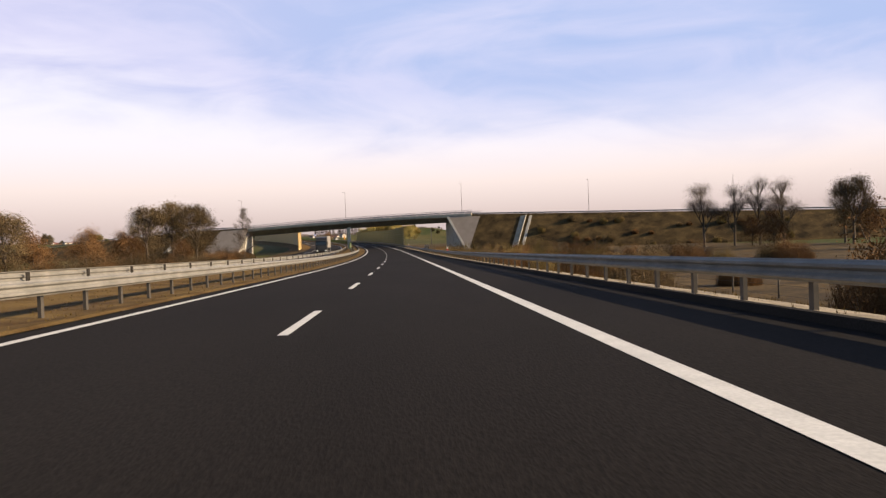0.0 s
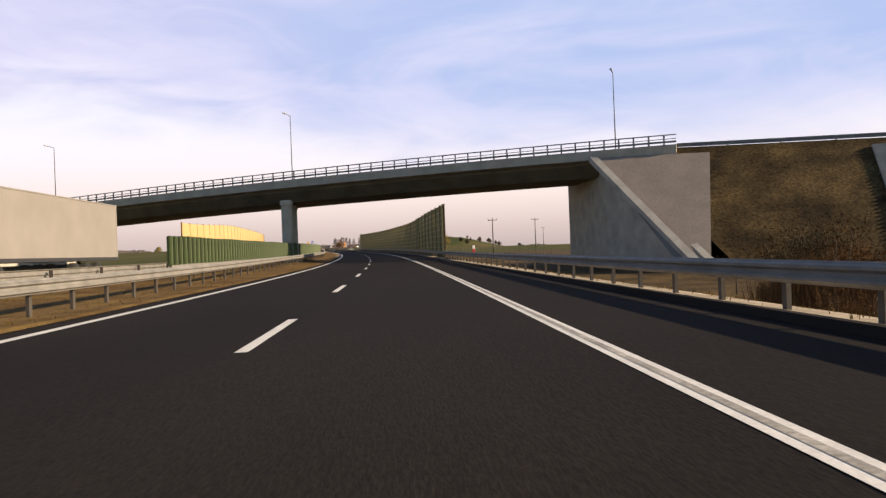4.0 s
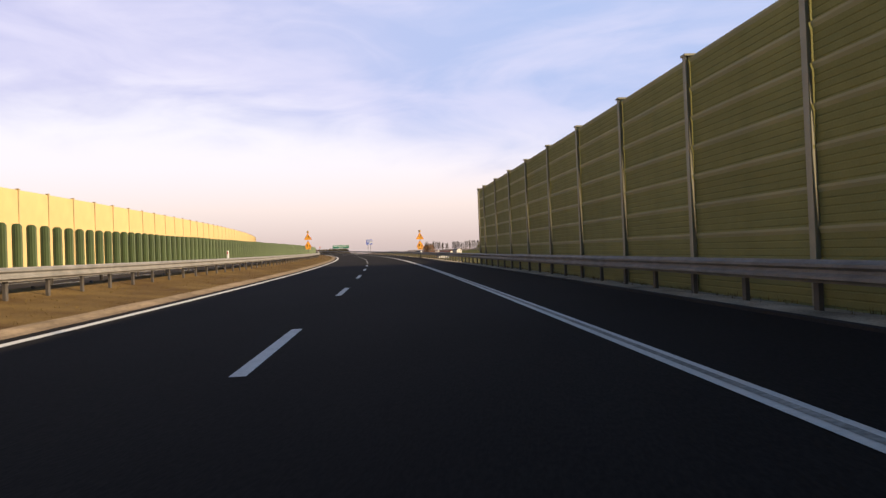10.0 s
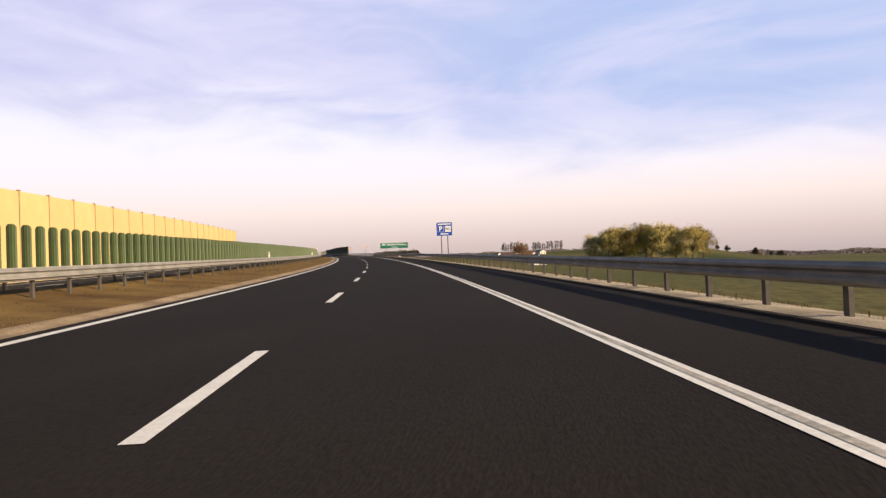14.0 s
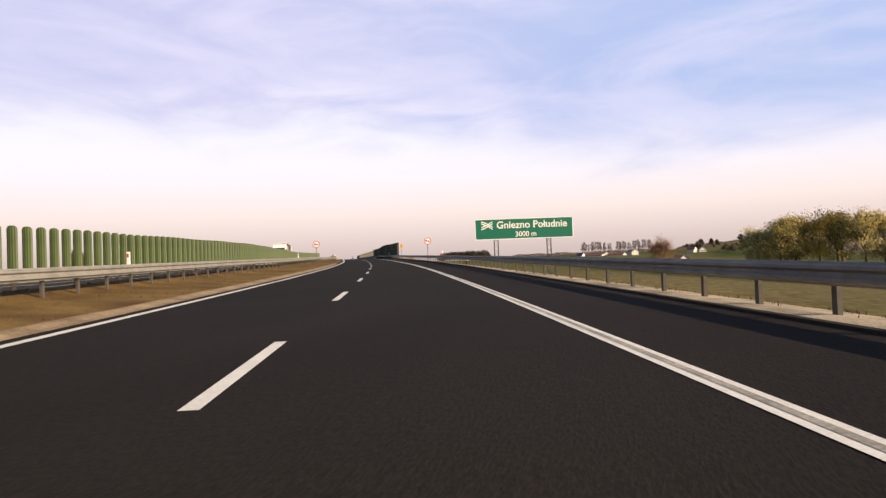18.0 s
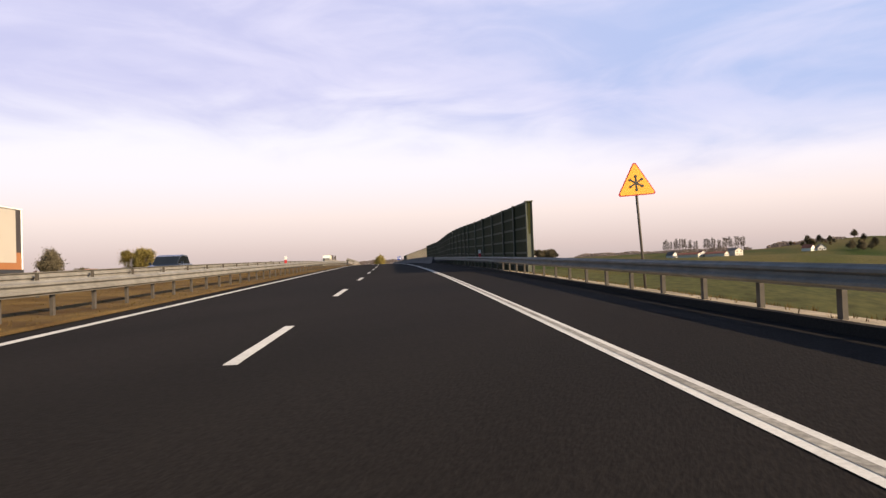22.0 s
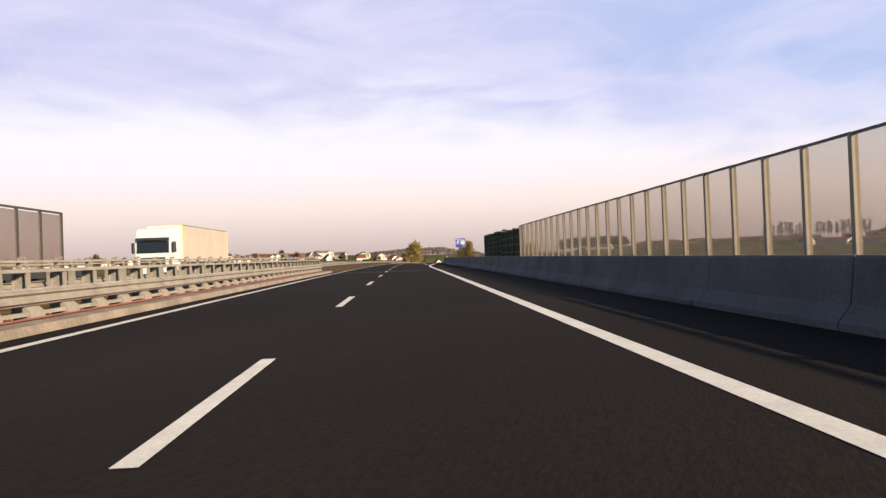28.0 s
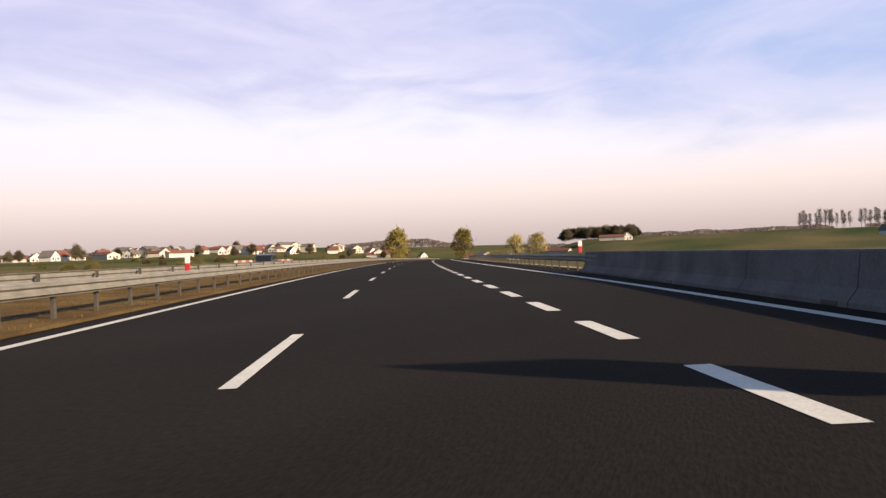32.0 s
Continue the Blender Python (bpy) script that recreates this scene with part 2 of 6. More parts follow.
def thing(name, label, category, m=None, group="", kind="", data=None):
    ob = new(name, data)
    if data is None:
        ob.empty_display_size = 0.1
    if m is not None:
        ob.matrix_world = m
    return tagged(ob, label, category, group, kind)


def part(name, me, parent, m=None, label=""):
    """A mesh object under a thing or a part; m is its pose in the parent's own frame."""
    ob = new(name, me)
    ob.parent = parent
    if m is not None:
        ob.matrix_basis = m
    return tagged(ob, label)


def sweep(name, profile, s0, s1, step, material, closed=False, caps=False, smooth=False, origin=None):
    """A mesh drawn along the road: profile is a list of (lat, dz), or a function of s that gives one."""
    n = max(1, int(math.ceil((s1 - s0) / step)))
    stations = [s0 + (s1 - s0) * k / n for k in range(n + 1)]
    o = origin or Vector((0, 0, 0))
    verts, faces = [], []
    for s in stations:
        pr = profile(s) if callable(profile) else profile
        verts += [R(s, a, b) - o for a, b in pr]
    k = len(pr)
    for i in range(n):
        for j in range(k if closed else k - 1):
            a, b = i * k + j, i * k + (j + 1) % k
            faces.append((a, b, b + k, a + k))
    if caps and closed:
        faces += [tuple(range(k - 1, -1, -1)), tuple(n * k + j for j in range(k))]
    return mesh(name, verts, faces, material, smooth)


def box(name, x, y, z, material, bevel=0.0, at_base=True, centre=(0, 0, 0)):
    bm = bmesh.new()
    bmesh.ops.create_cube(bm, size=1.0)
    bmesh.ops.scale(bm, vec=(x, y, z), verts=bm.verts)
    if bevel:
        bmesh.ops.bevel(bm, geom=bm.edges[:], offset=bevel, segments=2, affect="EDGES", profile=0.5)
    bmesh.ops.translate(bm, vec=(centre[0], centre[1], centre[2] + (z / 2 if at_base else 0)), verts=bm.verts)
    return from_bm(name, bm, material)


def from_bm(name, bm, material, smooth=False):
    me = bpy.data.meshes.new(name)
    bm.to_mesh(me)
    bm.free()
    me.materials.append(material)
    if smooth:
        for p in me.polygons:
            p.use_smooth = True
    return me


def tube(name, r, h, material, n=10, r2=None, caps=True):
    bm = bmesh.new()
    bmesh.ops.create_cone(bm, cap_ends=caps, segments=n, radius1=r, radius2=r if r2 is None else r2, depth=h)
    bmesh.ops.translate(bm, vec=(0, 0, h / 2), verts=bm.verts)
    return from_bm(name, bm, material, True)


def plate(name, outline, thick, material, y=0.0):
    """A flat plate standing in the x-z plane, its face towards -y: outline is a list of (x, z)."""
    n = len(outline)
    verts = [(x, y, z) for x, z in outline] + [(x, y + thick, z) for x, z in outline]
    faces = [tuple(range(n)), tuple(range(2 * n - 1, n - 1, -1))]
    faces += [((i + 1) % n, i, n + i, n + (i + 1) % n) for i in range(n)]
    return mesh(name, verts, faces, material)


def rect(w, h, r=0.0, x=0.0, z=0.0, k=4):
    if not r:
        return [(x - w / 2, z - h / 2), (x + w / 2, z - h / 2), (x + w / 2, z + h / 2), (x - w / 2, z + h / 2)]
    out = []
    for cx, cz, a0 in ((w / 2 - r, -h / 2 + r, -90), (w / 2 - r, h / 2 - r, 0), (-w / 2 + r, h / 2 - r, 90), (-w / 2 + r, -h / 2 + r, 180)):
        out += [(x + cx + r * math.cos(radians(a0 + 90 * i / k)), z + cz + r * math.sin(radians(a0 + 90 * i / k))) for i in range(k + 1)]
    return out


def disc(r, n=28, x=0.0, z=0.0):
    return [(x + r * math.cos(2 * math.pi * i / n), z + r * math.sin(2 * math.pi * i / n)) for i in range(n)]


def text(name, s, size, material, x=0.0, z=0.0, y=-0.004, align="CENTER", bold=0.0):
    cu = bpy.data.curves.new(name, "FONT")
    cu.body, cu.size, cu.align_x, cu.align_y, cu.extrude, cu.offset = s, size, align, "CENTER", 0.002, bold
    ob = bpy.data.objects.new(name, cu)
    scene.collection.objects.link(ob)
    bpy.context.view_layer.update()
    me = bpy.data.meshes.new_from_object(ob.evaluated_get(bpy.context.evaluated_depsgraph_get()))
    bpy.data.objects.remove(ob)
    bpy.data.curves.remove(cu)
    me.transform(Matrix.Translation((x, y, z)) @ Matrix.Rotation(radians(90), 4, "X"))
    me.materials.clear()
    me.materials.append(material)
    return me


# ---- ground and road ----
def ease(s, a, b):
    u = min(1.0, max(0.0, (s - a) / (b - a)))
    return u * u * (3 - 2 * u)


def left_rail(s):
    """lat and height of the ground at the near rail of the median."""
    k = (0.55 * ease(s, 150, 215) + 0.45 * ease(s, 250, 305)) * (1 - ease(s, 715, 770))
    return -7.0 - 1.6 * k, 0.25 * k


def valley(s):
    """How far the land lies below the road on the viaduct."""
    return 5.0 * ease(s, 836, 880) * (1 - ease(s, 990, 1050))


def ground_z(x, y):
    """Height of the open land: it follows the road's height nearby and levels out far away."""
    d2 = (_x - x) ** 2 + (_y - y) ** 2
    j = int(d2.argmin())
    d = math.sqrt(d2[j])
    s = float(LINE_S[j])
    lat = (x - _x[j]) * math.cos(_psi[j]) + (y - _y[j]) * math.sin(_psi[j])
    drop = 1.25 + valley(s) + 0.4 * math.sin(s * 0.013 + d * 0.02)
    land = _z[j] - drop
    hollow = ease(lat, 14, 70) * ease(s, 330, 480) * (1 - ease(s, 930, 1090))
    land -= hollow * max(0.0, land - 1.2)
    far = 1 - (ease(d, 500, 2500) if lat > 0 else ease(d, 140, 900))
    rise = (21.0 + 14.0 * ease(x, -130, 60)) * ease(y, 1330, 1900) * ease(x, -560, -470) * (1 - ease(x, 40, 230)) * ease(d, 30, 95)
    level = 2.0 + 10.0 * ease(s, 450, 900)
    if lat > 0:
        low = 1.2 - 0.008 * max(0.0, d - 60)
        land -= ease(s, 330, 480) * max(ease(x, -125, 40), (1 - ease(s, 800, 1000)) * ease(lat, 60, 160)) * max(0.0, land - low)
        level = 2.0 - 0.008 * d + (10.0 + 0.008 * d) * ease(s, 800, 1000) * (1 - ease(x, -125, 40))
    else:
        knoll = ease(-lat, 32, 260) * ease(s, 930, 1110)
        land += knoll * max(0.0, 14.2 + 7.0 * ease(y, 1330, 1760) - land)
        far = max(far, knoll)
    return far * land + (1 - far) * level + rise + 0.5 * noise.noise((x * 0.01, y * 0.01, 0.3)) * ease(d, 20, 80)


def build_ground():
    xs = [-4500, -3200, -2400, -1800, -1400, -1100, -900] + list(range(-760, 420, 20)) + [460, 540, 680, 900, 1200, 1700, 2400, 3400, 4500]
    ys = [-800, -400, -200] + list(range(-100, 1700, 20)) + [1760, 1850, 2000, 2200, 2500, 3000, 3600, 4600]
    verts = [(x, y, ground_z(x, y)) for y in ys for x in xs]
    n = len(xs)
    faces = [(j * n + i, j * n + i + 1, (j + 1) * n + i + 1, (j + 1) * n + i) for j in range(len(ys) - 1) for i in range(n - 1)]
    ob = new("ground", mesh("ground", verts, faces, FIELD, True))
    tagged(ob, "green and brown autumn fields reaching to the horizon", "ground", kind="structure")


build_ground()

S0, S1 = -40.0, 1700.0
DASH, LEFT, RIGHT = -1.58, -5.33, 2.17


def right_edge(s):
    return 4.85 - 0.15 * ease(s, 815, 835) + 3.2 * ease(s, 1030, 1110)


def kerb(s):
    """Height of the low kerb at the edge of the hard shoulder."""
    return 0.04 + 0.08 * (1 - ease(s, 150, 215)) + 0.08 * ease(s, 640, 700) * (1 - ease(s, 820, 834))


def structure(name, me, label, category):
    return tagged(new(name, me), label, category, kind="structure")


structure("road", sweep("road", lambda s: [(-5.95, 0.0), (-3.5, 0.0), (0.0, 0.0), (2.4, 0.0), (right_edge(s), 0.0)], S0, S1, 4.0, ASPHALT),
          "dark grey asphalt carriageway of the motorway", "road")
structure("road_opposite", sweep("road_opposite", [(-22.6, 0.05), (-17, 0.1), (-11.7, 0.1)], S0, S1, 4.0, ASPHALT2),
          "grey asphalt carriageway of the opposite direction", "road")


def median(s):
    lat, h = left_rail(s)
    return [(-5.95, 0.012), (-6.1, 0.05), (lat, h), (lat - 1.1, h + 0.02 + 0.8 * h), (-10.9, 0.12 + 0.3 * h), (-11.75, 0.13)]


structure("verge_median", sweep("verge_median", median, S0, S1, 4.0, GRASS), "dry yellowish grass strip of the median", "verge")
SAND = mat("edge_sand", (0.21, 0.155, 0.10), 0.95, vary=0.3, scale=0.8, fine=0.2, fscale=12, bump=0.3, spec=0.05)
structure("verge_sand", sweep("verge_sand", lambda s: [(-5.72, 0.006), (-5.93, 0.018), (-6.1, 0.058), (-6.24 - 0.06 * math.sin(s * 0.9) * math.sin(s * 0.37), 0.06 + 0.13 * (left_rail(s)[1] - 0.05) / (-6.1 - left_rail(s)[0]))], 250.0, 716.0, 1.0, SAND), "pale sandy strip between asphalt and median grass", "verge")
structure("verge_gravel", sweep("verge_gravel", lambda s: [(right_edge(s) + 0.13, 0.02), (right_edge(s) + 0.14, kerb(s) - 0.005), (right_edge(s) + 0.5, 0.05), (right_edge(s) + 1.0, 0.0), (right_edge(s) + 1.5, -0.06)], S0, S1, 4.0, GRAVEL),
          "pale gravel strip along the road's edge", "verge")
structure("kerb_shoulder", sweep("kerb_shoulder", lambda s: [(right_edge(s), -0.01), (right_edge(s) + 0.015, kerb(s)), (right_edge(s) + 0.13, kerb(s) + 0.004), (right_edge(s) + 0.14, 0.0)], S0, 836.0, 4.0, ASPHALT2), "low dark asphalt kerb along the hard shoulder", "kerb")
structure("verge_grass", sweep("verge_grass", lambda s: [(right_edge(s) + 1.5, -0.06), (right_edge(s) + 2.6, -0.25), (right_edge(s) + 6.0, -1.4), (right_edge(s) + 8.0, -2.2 - valley(s))], S0, S1, 4.0, GRASS),
          "dry grass slope beside the motorway", "verge")
structure("verge_grass_opposite", sweep("verge_grass_opposite", lambda s: [(-40.0, -2.6 - valley(s)), (-32, -1.0), (-25.5, -0.2), (-22.6, 0.03)], S0, S1, 4.0, GRASS),
          "dry grass slope beyond the opposite carriageway", "verge")


def line(name, lat, w, s0, s1, label):
    """A painted line, 5 mm over the asphalt. lat may be a function of s."""
    f = lat if callable(lat) else (lambda s: lat)
    me = sweep(name, lambda s: [(f(s) - w / 2, 0.006), (f(s) + w / 2, 0.006)], s0, s1, 2.0, PAINT)
    structure(name, me, label, "road marking")


line("line_left", LEFT, 0.2, S0, S1, "solid white edge line along the median")
line("line_right", RIGHT + 0.02, 0.24, S0, 1014.0, "broad solid white edge line along the hard shoulder")


PAINT_WORN = mat("road_paint_worn", (0.26, 0.245, 0.22), 0.8, vary=0.3, scale=1.5, fine=0.3, fscale=20, spec=0.1)
structure("line_right_worn", sweep("line_right_worn", [(RIGHT - 0.015, 0.009), (RIGHT + 0.065, 0.009)], 75.0, 850.0, 2.0, PAINT_WORN), "worn grey middle of the ribbed edge line", "road marking")


def exit_lat(s):
    return RIGHT + 0.02 + 3.65 * ease(s, 1013, 1098)


line("line_exit", exit_lat, 0.24, 1014.0, 1330.0, "white edge line that widens along the exit lane")
structure("line_opposite_a", sweep("line_opposite_a", [(-12.35, 0.108), (-12.15, 0.108)], S0, S1, 4.0, PAINT), "white edge line of the opposite carriageway", "road marking")
structure("line_opposite_b", sweep("line_opposite_b", [(-19.9, 0.085), (-19.7, 0.085)], S0, S1, 4.0, PAINT), "white edge line of the opposite carriageway", "road marking")


def dashes(name, lat, w, length, period, phase, s0, s1, label, dz=0.006):
    holder = thing(name, label, "road marking", kind="structure")
    k = math.ceil((s0 - phase) / period)
    while phase + k * period + length < s1:
        s = phase + k * period
        o = R(s, lat, 0)
        part("dash", sweep("dash", [(lat - w / 2, dz), (lat + w / 2, dz)], s, s + length, 2.0, PAINT, origin=o), holder, Matrix.Translation(o))
        k += 1
    return holder


dashes("lane_dashes", DASH, 0.15, 4.0, 12.0, 9.65, -38, 1500, "white broken line between the two lanes")
dashes("exit_dashes", RIGHT + 0.1, 0.24, 2.15, 4.0, 3.6, 1034, 1320, "thick white short dashes along the exit lane")
dashes("lane_dashes_opposite", -16.0, 0.15, 4.0, 12.0, 3.0, -38, 1300, "white broken line of the opposite carriageway", 0.105)


# ---- guardrails ----
W_BEAM = [(0.0, 0.0), (0.02, 0.03), (0.078, 0.055), (0.078, 0.095), (0.02, 0.135), (0.02, 0.175), (0.078, 0.215), (0.078, 0.255), (0.02, 0.28), (0.0, 0.31)]


def beam_profile(lat, dz, side):
    """W-shaped sheet, 4 mm thick; side +1: its waves point to smaller lat."""
    outer = [(lat - side * a, dz + b) for a, b in W_BEAM]
    inner = [(lat - side * (a - 0.005), dz + b) for a, b in reversed(W_BEAM)]
    return outer + inner


def sigma_post(h):
    """An open C-shaped post."""
    pts = [(-0.035, -0.06), (0.035, -0.06), (0.035, -0.045), (-0.02, -0.045), (-0.02, 0.045), (0.035, 0.045), (0.035, 0.06), (-0.035, 0.06)]
    n = len(pts)
    v = [(x, y, -0.4) for x, y in pts] + [(x, y, h) for x, y in pts]
    f = [(i, (i + 1) % n, n + (i + 1) % n, n + i) for i in range(n)] + [tuple(range(n, 2 * n))]
    return mesh("post", v, f, POST_STEEL)


POST = sigma_post(0.72)


def guardrail(label, lat_of, base_of, s0, s1, side, pitch=2.0535, group="guardrails of the motorway", top=0.76):
    """A steel rail on posts: one beam piece per 4 m, a post every pitch metres."""
    holder = thing("guardrail", label, "guardrail", Matrix.Translation(R((s0 + s1) / 2, lat_of((s0 + s1) / 2), base_of((s0 + s1) / 2))), group)
    inv = holder.matrix_world.inverted()
    o = holder.matrix_world.translation
    part("beam", sweep("beam", lambda s: beam_profile(lat_of(s), base_of(s) + top - 0.31, side), s0, s1, 2.1, STEEL, closed=True, caps=True, origin=o), holder)
    phase = 1.378 if side > 0 else 0.507
    k = math.ceil((s0 - phase) / pitch)
    while phase + k * pitch < s1:
        s = phase + k * pitch
        k += 1
        m = inv @ RM(s, lat_of(s) + side * 0.13, base_of(s), 0 if side > 0 else math.pi)
        part("post", POST, holder, m)
    return holder


def stretches(a, b, size=160.0):
    n = max(1, round((b - a) / size))
    return [(a + (b - a) * i / n, a + (b - a) * (i + 1) / n) for i in range(n)]


VIADUCT = 876.0  # the railings of the viaduct begin here
for a, b in stretches(S0, 836.0):
    guardrail("grey galvanised steel guardrail beside the hard shoulder", lambda s: right_edge(s) + 0.5, lambda s: -0.03, a, b, 1)
guardrail("grey galvanised steel guardrail beyond the exit lane", lambda s: 7.3 + 3.0 * ease(s, 1102, 1230), lambda s: -0.03, 1100.0, 1280.0, 1)
for a, b in stretches(S0, VIADUCT) + stretches(1000.0, 1430.0):
    guardrail("grey galvanised steel guardrail along the median", lambda s: left_rail(s)[0], lambda s: left_rail(s)[1], a, b, -1)
    guardrail("grey galvanised steel guardrail of the opposite side of the median", lambda s: -10.95, lambda s: 0.14, a, b, 1, 4.107)


# ---- noise walls ----
def course_profile(h, t=0.06):
    """Section of one wall board: a pale proud lip on top and shallow grooves below."""
    pts = [(-t, 0.0)]
    for k in range(4):
        z = h * (0.06 + 0.2 * k)
        pts += [(-t + 0.012, z), (-t, z + h * 0.03), (-t, z + h * 0.17)]
    pts += [(-t - 0.03, h * 0.93), (-t - 0.03, h), (t, h), (t, 0.0)]
    return pts


def board(name, length, h, material, courses=1, lip=None):
    verts, faces = [], []
    for c in range(courses):
        pr = course_profile(h)
        n, b = len(pr), len(verts)
        verts += [(x, 0.0, c * h + z) for x, z in pr] + [(x, length, c * h + z) for x, z in pr]
        faces += [(b + i, b + n + i, b + n + (i + 1) % n, b + (i + 1) % n) for i in range(n)]
        faces += [tuple(b + i for i in range(n)), tuple(b + n + i for i in range(n - 1, -1, -1))]
    me = mesh(name, verts, faces, material)
    me.materials.append(lip or material)
    n = len(course_profile(h))
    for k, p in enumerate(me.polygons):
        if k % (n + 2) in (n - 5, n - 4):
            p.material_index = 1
    return me


def h_post(h, material, d=0.17, cap=0.03):
    pts = [(-d, -0.09), (-d + 0.025, -0.09), (-d + 0.025, -0.015), (d - 0.025, -0.015), (d - 0.025, -0.09), (d, -0.09),
           (d, 0.09), (d - 0.025, 0.09), (d - 0.025, 0.015), (-d + 0.025, 0.015), (-d + 0.025, 0.09), (-d, 0.09)]
    n = len(pts)
    v = [(x, y, 0) for x, y in pts] + [(x, y, h) for x, y in pts]
    f = [(i, (i + 1) % n, n + (i + 1) % n, n + i) for i in range(n)] + [tuple(range(n, 2 * n))]
    k = len(v)
    v += [(-d - 0.03, -0.13, h), (d + 0.03, -0.13, h), (d + 0.03, 0.13, h), (-d - 0.03, 0.13, h)]
    v += [(-d - 0.03, -0.13, h + 0.05), (d + 0.03, -0.13, h + 0.05), (d + 0.03, 0.13, h + 0.05), (-d - 0.03, 0.13, h + 0.05)]
    f += [(k + 3, k + 2, k + 1, k), (k + 4, k + 5, k + 6, k + 7)] + [(k + i, k + (i + 1) % 4, k + 4 + (i + 1) % 4, k + 4 + i) for i in range(4)]
    return mesh("post", v, f, material)


def noise_wall(label, lat_of, base_of, s0, s1, pitch, h, courses, material, post_material, single=True, side=1, plinth=0.0, lip=None, proud=0.17, posts=None, top=0.0):
    mid = (s0 + s1) / 2
    holder = thing("noise_wall", label, "noise barrier", Matrix.Translation(R(mid, lat_of(mid), base_of(mid))))
    inv = holder.matrix_world.inverted()
    if posts is None:
        n = round((s1 - s0) / pitch)
        posts = [s0 + (s1 - s0) * i / n for i in range(n + 1)]
    n = len(posts) - 1
    post = h_post(h + 0.05 + plinth, post_material, proud)
    ch = (h + top) / courses
    meshes = {}
    for i in range(n + 1):
        s = posts[i]
        part("post", post, holder, inv @ RM(s, lat_of(s), base_of(s) - plinth, 0 if side > 0 else math.pi))
        if i == n:
            break
        e = posts[i + 1]
        a, b = R(s, lat_of(s), base_of(s)), R(e, lat_of(e), base_of(e))
        if side < 0:
            a, b = b, a
        d = b - a
        turn = math.atan2(-d.x, d.y)
        slope = math.atan2(d.z, math.hypot(d.x, d.y))
        m = inv @ Matrix.Translation(a) @ Matrix.Rotation(turn, 4, "Z") @ Matrix.Rotation(slope, 4, "X") @ Matrix.Translation((0, 0.03, 0))
        L = round(d.length - 0.06, 2)
        if L not in meshes:
            meshes[L] = board("panel", L, ch, material, 1 if single else courses, lip)
        for c in range(courses if single else 1):
            part("panel", meshes[L], holder, m @ Matrix.Translation((0, 0, c * ch)))
    return holder


WALL_POST = mat("wall_post_steel", (0.25, 0.225, 0.15), 0.6, 0.3, vary=0.12, scale=2.0)
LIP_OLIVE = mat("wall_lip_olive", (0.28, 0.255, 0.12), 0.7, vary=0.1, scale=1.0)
LIP_GREEN = mat("wall_lip_green", (0.060, 0.061, 0.028), 0.7, vary=0.1, scale=1.0)
WALL_POST_Y = mat("wall_post_yellow", (0.38, 0.27, 0.12), 0.65, 0.1, vary=0.12, scale=2.0)
WALL_POST_D = mat("wall_post_dark", (0.075, 0.08, 0.058), 0.6, 0.3, vary=0.12, scale=2.0)
OLIVE_POSTS = [230.4] + [233.6 + 4.98 * k for k in range(6)] + [263.2, 265.9] + [268.65 + 4.98 * k for k in range(28)] + [405.7]
GREEN_POSTS = [783.7, 787.8, 791.9, 796.8, 801.8, 806.8, 812.2, 815.5, 819.5, 824.5, 829.5, 834.7] + [840.0 + 5.0 * k for k in range(15)]


def green_lat(s):
    """The green wall runs along the guardrail, then swings out towards the viaduct's edge."""
    return 0.17 + float(np.interp(s, (812, 830, 840, 880, 910), (6.73, 7.0, 7.3, 9.2, 9.38)))


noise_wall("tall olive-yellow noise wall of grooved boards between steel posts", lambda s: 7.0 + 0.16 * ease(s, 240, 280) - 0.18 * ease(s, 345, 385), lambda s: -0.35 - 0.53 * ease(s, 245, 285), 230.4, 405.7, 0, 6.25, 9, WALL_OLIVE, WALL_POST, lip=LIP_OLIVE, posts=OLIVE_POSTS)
noise_wall("dark green noise wall of grooved boards between steel posts", green_lat, lambda s: -0.36 + 0.14 * ease(s, 805, 825), 783.7, 910.0, 0, 3.8, 6, WALL_GREEN, WALL_POST_D, lip=LIP_GREEN, posts=GREEN_POSTS, top=0.09)
noise_wall("sunlit yellow noise wall beyond the opposite carriageway", lambda s: -26.0, lambda s: -1.2 + 0.9 * ease(s, 247, 300), 247.0, 645.0, 5.0, 6.65, 10, WALL_YELLOW, WALL_POST_Y, single=False, side=1, proud=0.10)
noise_wall("dark green noise wall of grooved boards behind the parapet", lambda s: 9.6, lambda s: -0.15, 1003.8, 1016.2, 4.1, 3.3, 5, WALL_GREEN, WALL_POST_D, lip=LIP_GREEN)
noise_wall("short dark green noise wall of grooved boards past a narrow gap", lambda s: 9.9, lambda s: -0.15, 1017.4, 1036.5, 4.7, 3.54, 7, WALL_GREEN, WALL_POST_D, lip=LIP_GREEN, posts=[1017.4, 1022.6, 1024.6, 1030.0, 1033.1, 1036.5])


# ---- anti-glare slats on the median ----
def slat_lat(s):
    return -9.5


def slat_foot(s):
    """Height of the rail that carries the slats."""
    return 0.80 - 0.48 * ease(s, 662, 702)


